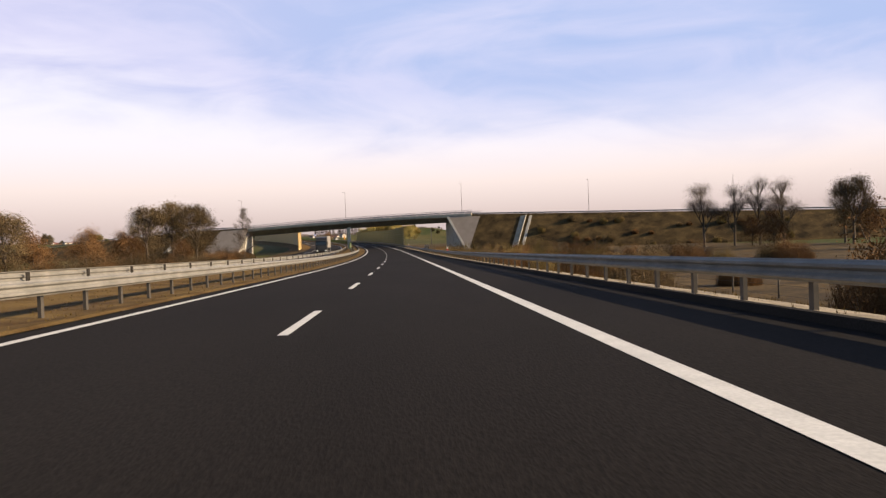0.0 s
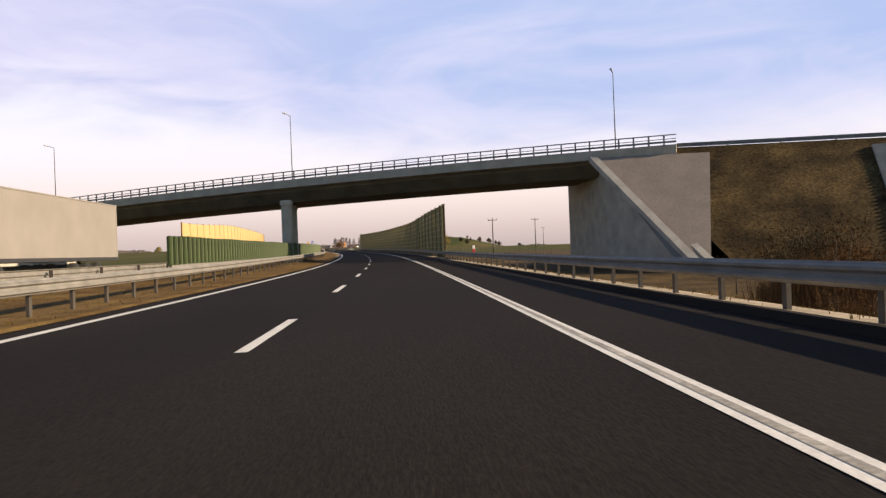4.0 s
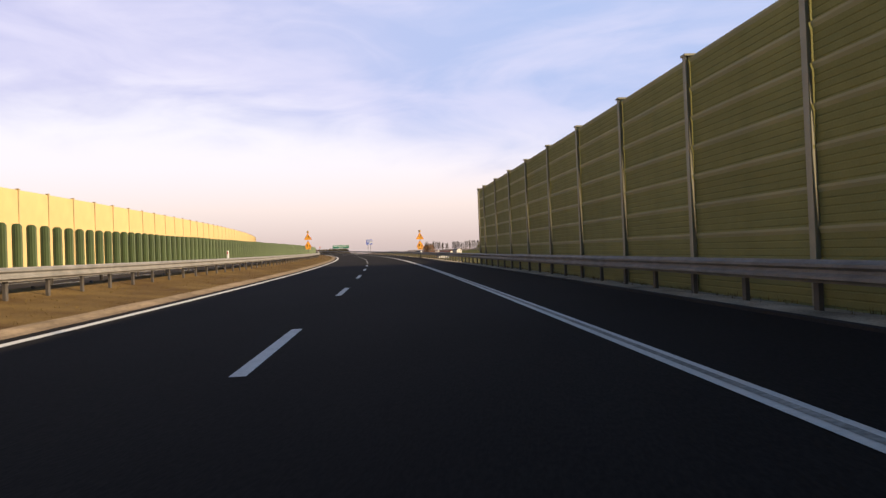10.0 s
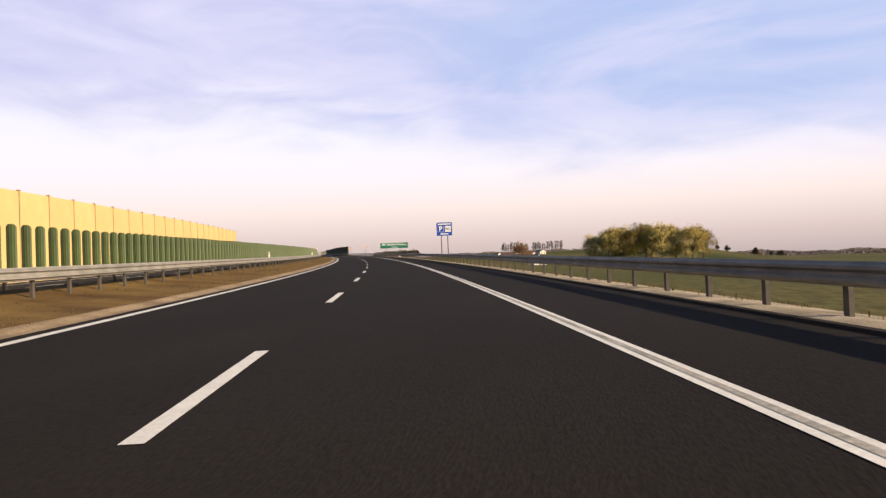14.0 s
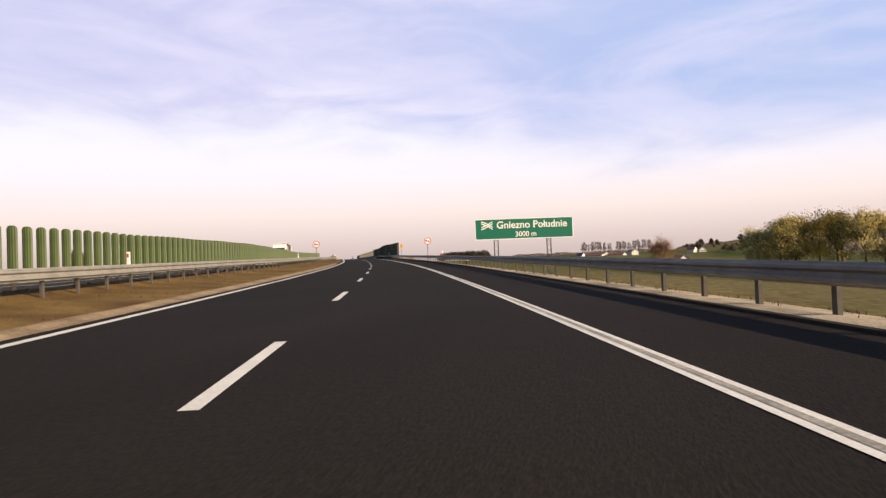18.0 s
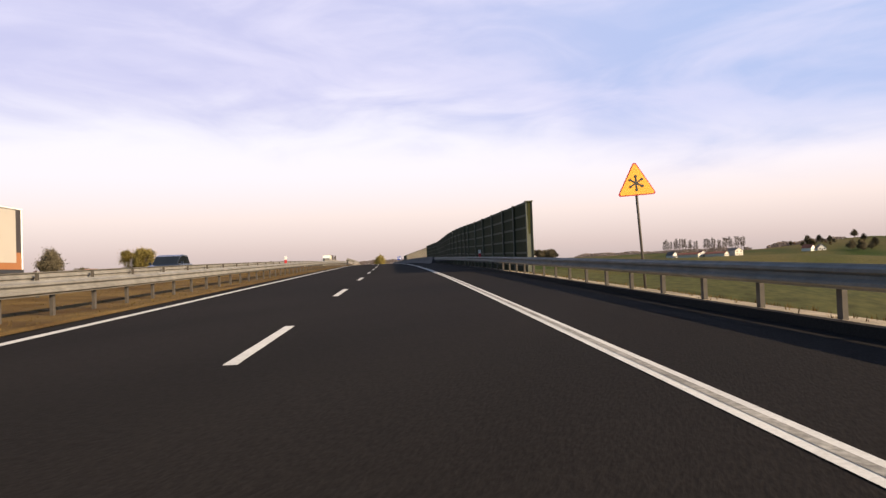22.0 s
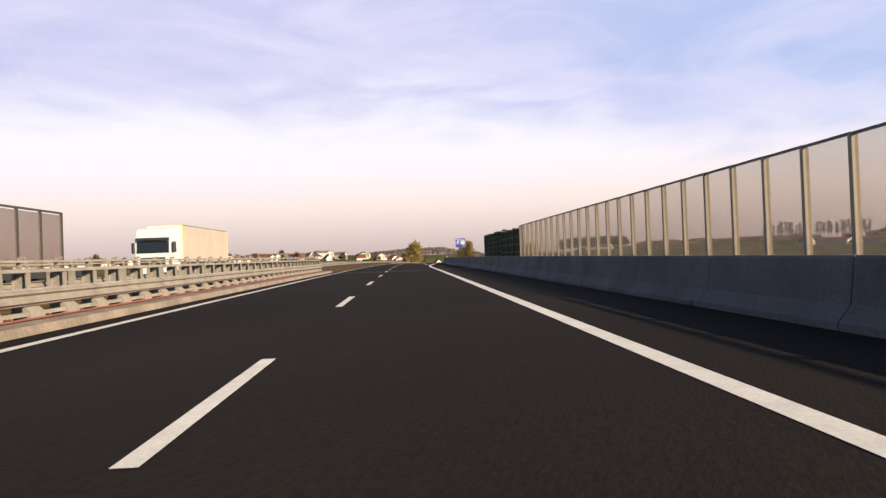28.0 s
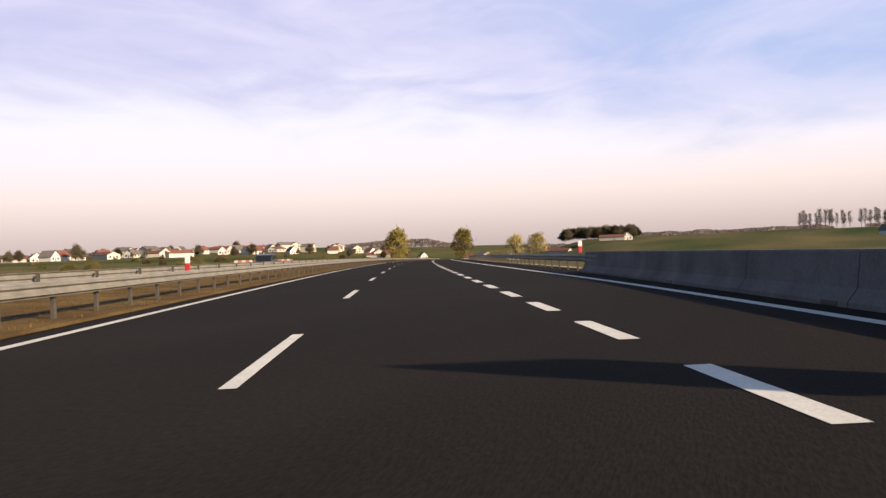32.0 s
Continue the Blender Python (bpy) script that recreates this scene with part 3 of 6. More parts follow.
def slat_mesh(w=0.125, h=1.28, n=8):
    """A bowed plastic blade with a rounded head and raised ribs."""
    verts, faces = [], []
    for i in range(n + 1):
        x = -w + 2 * w * i / n
        y = -0.032 * (1 - (x / w) ** 2) - (0.006 if i % 2 else 0.0)
        top = h - 0.07 * abs(x / w) ** 4
        verts += [(x, y, 0.0), (x, y, top), (x, y + 0.02, top), (x, y + 0.02, 0.0)]
    for i in range(n):
        a, b = 4 * i, 4 * i + 4
        faces += [(a, b, b + 1, a + 1), (a + 1, b + 1, b + 2, a + 2), (a + 2, b + 2, b + 3, a + 3), (a + 3, b + 3, b, a)]
    faces += [(0, 1, 2, 3), (4 * n + 3, 4 * n + 2, 4 * n + 1, 4 * n)]
    return mesh("slat", verts, faces, SLAT_GREEN)


def slat_row(s0, s1, pitch=0.757):
    me = slat_mesh()
    support = box("support", 0.07, 0.07, 0.5, POST_STEEL)
    n = int((s1 - s0) / pitch)
    size = 60
    for g in range(0, n, size):
        sm = s0 + (g + size / 2) * pitch
        holder = thing("glare_screen", "row of upright green plastic anti-glare slats on the median", "glare screen", Matrix.Translation(R(sm, slat_lat(sm), 0.15)), "anti-glare screens on the median")
        inv = holder.matrix_world.inverted()
        o = holder.matrix_world.translation
        e = s0 + min(g + size, n) * pitch
        part("base_rail", sweep("base_rail", lambda q: [(slat_lat(q) - 0.06, slat_foot(q) - 0.12), (slat_lat(q) + 0.06, slat_foot(q) - 0.12), (slat_lat(q) + 0.06, slat_foot(q)), (slat_lat(q) - 0.06, slat_foot(q))], s0 + g * pitch, e, 3.0, STEEL, closed=True, caps=True, origin=o), holder)
        for i in range(g, min(g + size, n)):
            s = s0 + i * pitch
            part("slat", me, holder, inv @ RM(s, slat_lat(s), slat_foot(s) + 0.012 * math.sin(s * 0.7), 0.05))
            if i % 5 == 0:
                part("support", support, holder, inv @ RM(s, slat_lat(s), 0.0))


slat_row(178.0, 745.4)


# ---- overpass ----
def flat_quad(name, corners, material, thick=0.25, down=(0, 0, -1)):
    """A slab with four corners on its upper side."""
    c = [Vector(p) for p in corners]
    d = Vector(down) * thick
    v = c + [p + d for p in c]
    f = [(0, 1, 2, 3), (7, 6, 5, 4)] + [(i, i + 4, (i + 1) % 4 + 4, (i + 1) % 4) for i in range(4)]
    return mesh(name, v, f, material)


BO = Vector((13.0, 209.2, 0.0))
BA = Vector((-0.928, 0.372, 0.0))
BN = Vector((0.372, 0.928, 0.0))


def BP(u, w, z):
    """u metres to the left of the right abutment's near corner, w across the overpass, z above the datum."""
    return BO + BA * u + BN * w + Vector((0, 0, z))


def fascia_z(u):
    return 7.2 - 1.3 * u / 67.0 - 0.0003 * (u - 30.0) ** 2 + 0.15


SLOPE_GRASS = mat("embankment_scrub", (0.046, 0.030, 0.013), 0.95, vary=0.55, scale=0.35, fine=0.5, fscale=5, bump=0.8, spec=0.1, tint=(0.066, 0.043, 0.017))
PAVING = mat("slope_paving", (0.20, 0.168, 0.142), 0.9, vary=0.10, scale=0.6, fine=0.12, fscale=6, bump=0.3, spec=0.2)
DARK_STEEL = mat("railing_steel", (0.16, 0.15, 0.15), 0.5, 0.5, vary=0.15, scale=2)
# deck concrete: the shade under the bridge is put into its darker colour
BRIDGE_SHADED = mat("bridge_concrete_shaded", (0.165, 0.138, 0.098), 0.9, vary=0.22, scale=0.5, fine=0.12, fscale=12, bump=0.3, spec=0.2)
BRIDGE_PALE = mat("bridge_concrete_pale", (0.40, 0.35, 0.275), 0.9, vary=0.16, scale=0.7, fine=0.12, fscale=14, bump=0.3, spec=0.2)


def build_overpass():
    ob = thing("overpass", "concrete road overpass on twin pillars crossing the motorway askew", "bridge", Matrix.Translation(BP(31, 6.5, 0)))
    inv = ob.matrix_world.inverted()

    def along(name, us, section, material, label=""):
        """A beam over the listed u's; section(u) gives (w, z) corners in order."""
        verts, faces = [], []
        for u in us:
            verts += [inv @ BP(u, w, z) for w, z in section(u)]
        k = len(section(us[0]))
        for i in range(len(us) - 1):
            faces += [(i * k + j, i * k + (j + 1) % k, (i + 1) * k + (j + 1) % k, (i + 1) * k + j) for j in range(k)]
        n = (len(us) - 1) * k
        faces += [tuple(range(k - 1, -1, -1)), tuple(n + j for j in range(k))]
        return part(name, mesh(name, verts, faces, material), ob, None, label)

    us = [-6 + 4.0 * i for i in range(22)]
    W = 11.4
    along("deck", us, lambda u: [(0.9, fascia_z(u) - 0.1), (0.9, fascia_z(u) - 0.35), (2.2, fascia_z(u) - 1.35), (W - 2.2, fascia_z(u) - 1.35), (W - 0.9, fascia_z(u) - 0.35), (W - 0.9, fascia_z(u) - 0.1), (W - 0.9, fascia_z(u) + 0.5), (0.9, fascia_z(u) + 0.5)], BRIDGE_SHADED)
    for side, w in (("near", 0.0), ("far", W - 0.9)):
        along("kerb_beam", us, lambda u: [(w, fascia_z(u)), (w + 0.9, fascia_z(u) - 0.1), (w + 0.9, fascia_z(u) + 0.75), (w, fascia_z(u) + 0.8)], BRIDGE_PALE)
        for z, h in ((1.62, 0.09), (1.3, 0.05), (1.0, 0.16)):
            along("handrail", us, lambda u: [(w + 0.35, fascia_z(u) + z), (w + 0.43, fascia_z(u) + z), (w + 0.43, fascia_z(u) + z + h), (w + 0.35, fascia_z(u) + z + h)], DARK_STEEL)
        baluster = box("rail_post", 0.12, 0.12, 0.95, DARK_STEEL)
        n = 62
        for i in range(n + 1):
            u = -5 + i * 1.25
            part("rail_post", baluster, ob, inv @ Matrix.Translation(BP(u, w + 0.39, fascia_z(u) + 0.75)))
    pillar_s = ((222.3, -9.9, 0.75), (228.0, -9.9, 0.75))
    for s, lat, rad in pillar_s:
        p = R(s, lat)
        u = (p - BO).dot(BA)
        top = fascia_z(u) - 1.3
        bm = bmesh.new()
        bmesh.ops.create_cube(bm, size=1.0)
        bmesh.ops.scale(bm, vec=(1.05, 0.95, top - p.z + 0.5), verts=bm.verts)
        bmesh.ops.bevel(bm, geom=[e for e in bm.edges if abs(e.verts[0].co.z - e.verts[1].co.z) > 1], offset=0.34, segments=5, affect="EDGES", profile=0.5)
        bmesh.ops.translate(bm, vec=(0, 0, (top - p.z + 0.5) / 2 - 0.5), verts=bm.verts)
        pil = part("pillar", from_bm("pillar", bm, BRIDGE_PALE), ob, inv @ RM(s, lat, 0))
        part("cap", box("cap", 1.22, 1.1, 0.6, BRIDGE_PALE, bevel=0.14), pil, Matrix.Translation((0, 0, top - p.z - 0.58)))
    # abutments: front wall along the motorway, sloping wing towards the camera's side
    for name, u0, u1 in (("right", -7.0, -0.2), ("left", 67.0, 74.0)):
        # the front wall runs along the motorway, so the block is askew under the deck
        c = [BP(u + 0.5 * w, w, 0) for u, w in ((u0, 0.4), (u1, 0.4), (u1, W - 0.2), (u0, W - 0.2))]
        zt = fascia_z((u0 + u1) / 2) - 0.3
        v = [inv @ Vector((p.x, p.y, -3.0)) for p in c] + [inv @ Vector((p.x, p.y, zt)) for p in c]
        f = [(3, 2, 1, 0), (4, 5, 6, 7)] + [(i, (i + 1) % 4, (i + 1) % 4 + 4, i + 4) for i in range(4)]
        part("abutment", mesh("abutment", v, f, CONCRETE), ob)
        # wing wall that closes the bank's end below the paved slope
        a, b, lean = (-0.45, 0.1, 9.2) if name == "right" else (66.7, 67.3, 4.2)
        g = BP(a, -12.5, 0)
        low = ground_z(g.x, g.y) - 0.6
        v = [inv @ BP(u - (lean if w < 0 else 0), w, z) for u in (a, b) for w, z in ((0.5, low - 1.0), (-12.7, low - 1.0), (-12.7, low + 0.8), (0.5, zt))]
        f = [(0, 1, 2, 3), (7, 6, 5, 4)] + [(i, i + 4, (i + 1) % 4 + 4, (i + 1) % 4) for i in range(4)]
        part("wing_wall", mesh("wing_wall", v, f, CONCRETE), ob)
    return ob


build_overpass()


def embankment(name, us, top_z, foot, label, lean=(), skew=()):
    """An earth bank that carries the side road: crest along the overpass's line, falling towards both sides."""
    verts, faces = [], []
    rows = [(-foot, None), (-foot * 0.5, 0.5), (0.0, 1.0), (0.6, 1.06), (12.4, 1.06), (13.0, 1.0), (13 + foot, None)]
    for i, u in enumerate(us):
        zt = top_z(u)
        for w, k in rows:
            back = 0.5 * min(max(w, 0.0), 13.0) + 0.9 * max(w - 13.0, 0.0)
            p = BP(u - (lean[i] if i < len(lean) else 0.0) * max(0.0, -w / foot) + (skew[i] if i < len(skew) else 0.0) * back, w, 0)
            g = ground_z(p.x, p.y) - 0.4
            z = g if k is None else g + (zt - g) * k
            z += 0.25 * noise.noise((p.x * 0.3, p.y * 0.3, 0.0)) if k is None or k < 1 else 0
            verts.append((p.x, p.y, z))
    n = len(rows)
    for i in range(len(us) - 1):
        faces += [(i * n + j, i * n + j + 1, (i + 1) * n + j + 1, (i + 1) * n + j) for j in range(n - 1)]
    structure(name, mesh(name, verts, faces, SLOPE_GRASS), label, "embankment")


def right_top(u):
    return max(1.2, 7.25 + 0.0315 * min(u, 0.0))


def left_top(u):
    return 6.2 - 5.0 * ease(u, 70, 190)


embankment("embankment_east", [-1.5 - 6 * i for i in range(60)], right_top, 13.0, "brown autumn scrub and grass on the overpass embankment", (9.6, 4.6, 0.6))
embankment("embankment_west", [69 + 6 * i for i in range(32)], left_top, 13.0, "brown autumn scrub and grass on the overpass embankment", (), (1.0, 0.85, 0.65, 0.45, 0.25, 0.1))


def slope_piece(u0, u1, w0, w1, top, lift=0.14):
    """A slab lying on the bank's near slope."""
    def zz(u, w):
        p = BP(u, w, 0)
        g = ground_z(BP(u, -13.0, 0).x, BP(u, -13.0, 0).y) - 0.4
        return g + (top(u) - g) * (1 + w / 13.0) + lift
    c = [BP(u0, w0, zz(u0, w0)), BP(u1, w0, zz(u1, w0)), BP(u1, w1, zz(u1, w1)), BP(u0, w1, zz(u0, w1))]
    return c


def slope_things():
    c = slope_piece(0.6, -8.6, -0.2, -12.5, right_top)
    c[3] = c[3] - BA * 9.2
    c[2] = c[2] + BA * 1.4
    ob = thing("slope_paving", "grey concrete paving on the bank beside the abutment", "paving", data=flat_quad("slope_paving", c, PAVING))
    tagged(ob, kind="structure")
    edge = [c[0] + Vector((0, 0, 0.18)), c[0] + BA * 0.65 + Vector((0, 0, 0.18)), c[3] + BA * 0.65 + Vector((0, 0, 0.18)), c[3] + Vector((0, 0, 0.18))]
    thing("slope_edging", "pale concrete edging down the bank beside the abutment", "edging", data=flat_quad("slope_edging", edge, CONCRETE, 0.5), kind="structure")
    c = slope_piece(66.8, 76.5, -0.2, -12.5, lambda u: 6.1, 0.2)
    c[3] = c[3] - BA * 4.2
    thing("slope_paving_west", "grey concrete paving on the bank beside the abutment", "paving", data=flat_quad("slope_paving_west", c, PAVING), kind="structure")
    # stairs and gutters down the banks
    for u, way, top, reach in ((-20.2, -1, right_top, 12.0), (88.0, 1, left_top, 9.5)):
        holder = thing("bank_stair", "narrow concrete stair with a gutter down the grassy bank", "stair", Matrix.Translation(BP(u, -6, 4)), "stairs down the banks")
        inv = holder.matrix_world.inverted()
        n = 34
        for i in range(n):
            w0, w1 = -0.3 - reach * i / n, -0.3 - reach * (i + 1) / n
            q = slope_piece(u, u + 1.3 * way, w0, w1, top, 0.16)
            z = max(p.z for p in q)
            q = [inv @ Vector((p.x, p.y, z)) for p in q]
            part("step", flat_quad("step", q if way < 0 else q[::-1], CONCRETE, 0.3), holder)
        for a, b, lift in ((1.4, 1.55, 0.55), (2.4, 3.1, 0.18)):
            q = slope_piece(u + a * way, u + b * way, -0.3, -0.3 - reach, top, lift)
            part("gutter" if lift < 0.3 else "side_wall", flat_quad("gutter", [inv @ p for p in (q if way < 0 else q[::-1])], CONCRETE, 0.4), holder)


slope_things()


def side_rail():
    """Guardrail along the side road on top of the bank."""
    for a, b, top in ((-6.0, -330.0, right_top), (73.0, 180.0, left_top)):
        holder = thing("guardrail", "distant steel guardrail on top of the embankment", "guardrail", Matrix.Translation(BP(a, 0.8, top(a))), "guardrails of the side road")
        inv = holder.matrix_world.inverted()
        verts, faces = [], []
        n = 40
        for i in range(n + 1):
            u = a + (b - a) * i / n
            z = top(u) * 1.0 + 0.65
            verts += [inv @ BP(u, 0.75, z), inv @ BP(u, 0.83, z), inv @ BP(u, 0.83, z + 0.32), inv @ BP(u, 0.75, z + 0.32)]
        for i in range(n):
            faces += [(4 * i + j, 4 * i + (j + 1) % 4, 4 * i + 4 + (j + 1) % 4, 4 * i + 4 + j) for j in range(4)]
        part("beam", mesh("beam", verts, faces, STEEL), holder)
        pm = box("post", 0.1, 0.1, 0.9, POST_STEEL)
        m = int(abs(b - a) / 4)
        for i in range(m):
            u = a + (b - a) * i / m
            part("post", pm, holder, inv @ Matrix.Translation(BP(u, 0.95, top(u) * 1.0 + 0.02)))


side_rail()


def street_lamp(p, h, turn):
    ob = thing("street_lamp", "slim grey street lamp beside the side road", "street lamp", Matrix.Translation(p) @ Matrix.Rotation(turn, 4, "Z"), "street lamps along the side road")
    part("pole", tube("pole", 0.07, h, POST_STEEL, 8, 0.035), ob)
    part("arm", box("arm", 1.1, 0.06, 0.06, POST_STEEL, centre=(0.5, 0, 0)), ob, Matrix.Translation((0, 0, h - 0.05)) @ Matrix.Rotation(-0.15, 4, "Y"))
    part("head", box("head", 0.7, 0.22, 0.12, SIGN_BACK, bevel=0.03), ob, Matrix.Translation((1.2, 0, h + 0.08)))


for u, w in ((77.0, 12.2), (39.0, 12.4), (0.6, 12.4), (-37.0, 12.0), (-75.0, 12.0), (115.0, 12.0)):
    z = fascia_z(u) + 0.5 if -5 < u < 72 else (right_top(u) if u < 0 else left_top(u)) * 1.05
    street_lamp(BP(u, w, z), 9.6, math.atan2(BN.y, BN.x) + math.pi)


# ---- culvert parapets ----
def hull(name, profile, half, material):
    """A plate cut to a profile in x and z, thick along y."""
    n = len(profile)
    verts = [(x, -half, z) for x, z in profile] + [(x, half, z) for x, z in profile]
    faces = [tuple(range(n - 1, -1, -1)), tuple(range(n, 2 * n))] + [(i, (i + 1) % n, n + (i + 1) % n, n + i) for i in range(n)]
    return mesh(name, verts, faces, material)


def parapet(label, lat_of, s0, s1, side, pitch=2.0):
    """Heavy bridge railing: strong posts with two box rails and a beam."""
    mid = (s0 + s1) / 2
    holder = thing("bridge_railing", label, "bridge railing", Matrix.Translation(R(mid, lat_of(mid))), "steel bridge railings")
    inv, o = holder.matrix_world.inverted(), R(mid, lat_of(mid))
    part("beam", sweep("beam", lambda s: beam_profile(lat_of(s), 0.45, side), s0, s1, 2.0, STEEL, closed=True, caps=True, origin=o), holder)
    for z, h in ((1.13, 0.10), (0.90, 0.08)):
        part("rail", sweep("rail", lambda s: [(lat_of(s) + side * 0.16, z), (lat_of(s) + side * 0.25, z), (lat_of(s) + side * 0.25, z + h), (lat_of(s) + side * 0.16, z + h)], s0, s1, 2.0, STEEL, closed=True, caps=True, origin=o), holder)
    pm = hull("post", [(0.06, 0.0), (0.34, 0.0), (0.30, 0.5), (0.32, 1.28), (0.20, 1.28), (0.14, 0.85), (0.09, 0.80), (0.07, 0.4)], 0.05, POST_STEEL)
    k = int((s1 - s0) / pitch)
    for i in range(k + 1):
        s = s0 + 0.15 + i * pitch
        part("post", pm, holder, inv @ RM(s, lat_of(s), 0.0, 0 if side > 0 else math.pi))
    return holder


parapet("grey steel culvert railing behind the guardrail", lambda s: 6.0, 135.5, 147.0, 1, 1.0)
parapet("short grey steel culvert railing in the median", lambda s: -7.45, 129.6, 132.2, -1, 0.9)
parapet("short grey steel culvert railing in the median", lambda s: -7.45, 141.2, 145.2, -1, 0.9)
# lighter copy of the guardrail steel: sunlight on the railings put into the colour
STEEL_SUNLIT = mat("galvanised_steel_sunlit", (0.225, 0.205, 0.178), 0.6, 0.0, vary=0.22, scale=1.6, fine=0.1, fscale=25, spec=0.2)


def viaduct_railing(label, lat, s0, s1, side, phase, near):
    """Crash railing of the viaduct: I-posts with hooked heads, a beam, a box rail, a thin rail and a low rail on brackets."""
    pitch = 1.42
    mid = (s0 + s1) / 2
    holder = thing("bridge_railing", label, "bridge railing", Matrix.Translation(R(mid, lat)), "steel bridge railings")
    inv, o = holder.matrix_world.inverted(), R(mid, lat)
    part("beam", sweep("beam", lambda s: beam_profile(lat, 0.40, side), s0, s1, 2.0, STEEL_SUNLIT, closed=True, caps=True, origin=o), holder)

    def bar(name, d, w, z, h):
        part(name, sweep(name, [(lat + side * d, z), (lat + side * (d + w), z), (lat + side * (d + w), z + h), (lat + side * d, z + h)], s0, s1, 2.0, STEEL_SUNLIT, closed=True, caps=True, origin=o), holder)

    bar("rail", 0.06, 0.11, 0.985, 0.065)
    bar("hand_rail", 0.17, 0.06, 1.165, 0.045)
    bar("low_rail", -0.04, 0.10, 0.225, 0.07)
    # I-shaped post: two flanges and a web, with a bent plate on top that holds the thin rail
    web = hull("post", [(0.09, 0.0), (0.35, 0.0), (0.31, 0.98), (0.25, 1.26), (0.13, 1.275), (0.12, 1.235), (0.21, 1.215), (0.19, 0.98), (0.11, 0.98)], 0.014, STEEL_SUNLIT)
    flange_a = hull("flange", [(0.06, 0.0), (0.085, 0.0), (0.105, 0.98), (0.08, 0.98)], 0.075, STEEL_SUNLIT)
    flange_b = hull("flange", [(0.35, 0.0), (0.375, 0.0), (0.335, 0.98), (0.31, 0.98)], 0.075, STEEL_SUNLIT)
    shoe = hull("bracket", [(-0.06, 0.30), (0.05, 0.40), (0.07, 0.40), (0.07, 0.20), (-0.02, 0.14), (-0.075, 0.19)], 0.26, STEEL_SUNLIT)
    s = s0 + (phase - s0) % pitch
    while s < s1 - 0.2:
        m = inv @ RM(s, lat, 0.0, 0 if side > 0 else math.pi)
        post = part("post", web, holder, m)
        if near:
            part("flange", flange_a, post)
            part("flange", flange_b, post)
            part("bracket", shoe, holder, m, "galvanised bracket of the low rail")
        s += pitch
    return holder


viaduct_railing("grey steel viaduct railing along the median, in a sunlit tone", -6.75, VIADUCT, 1000.0, -1, 955.35, True)
viaduct_railing("grey steel viaduct railing of the opposite carriageway, in a sunlit tone", -10.9, VIADUCT, 1000.0, 1, 955.9, False)
KERB = mat("kerb_concrete", (0.20, 0.165, 0.135), 0.9, vary=0.25, scale=1.2, fine=0.15, fscale=15, bump=0.3, spec=0.1)
structure("kerb_viaduct", sweep("kerb_viaduct", [(-5.95, 0.014), (-6.0, 0.16), (-6.85, 0.18), (-6.9, 0.05)], VIADUCT, 1000.0, 4.0, KERB), "pale concrete kerb of the viaduct", "kerb")
RUST = mat("red_primer", (0.30, 0.09, 0.05), 0.8, vary=0.3, scale=1.5)
structure("kerb_strip", sweep("kerb_strip", [(-6.45, 0.19), (-6.7, 0.195), (-6.7, 0.18)], VIADUCT, 1000.0, 4.0, RUST), "reddish coating strip under the viaduct railing", "kerb")


# ---- concrete barrier, glass noise screen ----
def barrier_lat(s):
    return 4.75 + 0.42 * ease(s, 1000, 1045) + 1.93 * ease(s, 1056, 1106)


def concrete_barrier():
    size = 4.0
    s = 834.0
    holder = None
    k = 0
    while s < 1102:
        if k % 17 == 0:
            holder = thing("concrete_barrier", "grey weathered concrete barrier along the hard shoulder", "concrete barrier", Matrix.Translation(R(s, barrier_lat(s))), "concrete barriers along the viaduct")
        o = holder.matrix_world.translation
        a, b = s + 0.012, min(s + size, 1102) - 0.012
        part("segment", sweep("segment", lambda q: [(barrier_lat(q), -0.1), (barrier_lat(q), 0.08), (barrier_lat(q) + 0.16, 0.28), (barrier_lat(q) + 0.22, 0.80), (barrier_lat(q) + 0.24, 0.84), (barrier_lat(q) + 0.42, 0.84), (barrier_lat(q) + 0.44, 0.80), (barrier_lat(q) + 0.6, -0.1)], a, b, 2.0, CONCRETE_D, closed=True, caps=True, origin=o), holder)
        if k % 2 == 0:
            part("drain_slot", box("drain_slot", 0.05, 0.45, 0.09, SIGN_BLACK, bevel=0.015), holder, holder.matrix_world.inverted() @ RM(s + 0.5, barrier_lat(s + 0.5) + 0.005, 0.0))
        s += size
        k += 1


concrete_barrier()
structure("viaduct_ledge", sweep("viaduct_ledge", lambda s: [(barrier_lat(s) + 0.55, 0.25), (9.2, 0.3), (10.4, 0.3), (10.45, -0.9), (9.0, -1.3)], 834.0, 1040.0, 4.0, CONCRETE_D), "concrete edge of the viaduct behind the barrier", "viaduct")

GLASS = bpy.data.materials.new("tinted_acrylic")
GLASS.use_nodes = True
_n, _l = GLASS.node_tree.nodes, GLASS.node_tree.links
_n.clear()
_t = _n.new("ShaderNodeBsdfTransparent")
_t.inputs["Color"].default_value = (0.90, 0.87, 0.83, 1)
_g = _n.new("ShaderNodeBsdfGlossy")
_g.inputs["Roughness"].default_value = 0.12
_d = _n.new("ShaderNodeBsdfDiffuse")
_d.inputs["Color"].default_value = (0.46, 0.38, 0.33, 1)
_lw = _n.new("ShaderNodeLayerWeight")
_fr = _n.new("ShaderNodeMapRange")
_fr.inputs["From Min"].default_value, _fr.inputs["From Max"].default_value = 0.6, 1.0
_fr.inputs["To Min"].default_value, _fr.inputs["To Max"].default_value = 0.03, 0.16
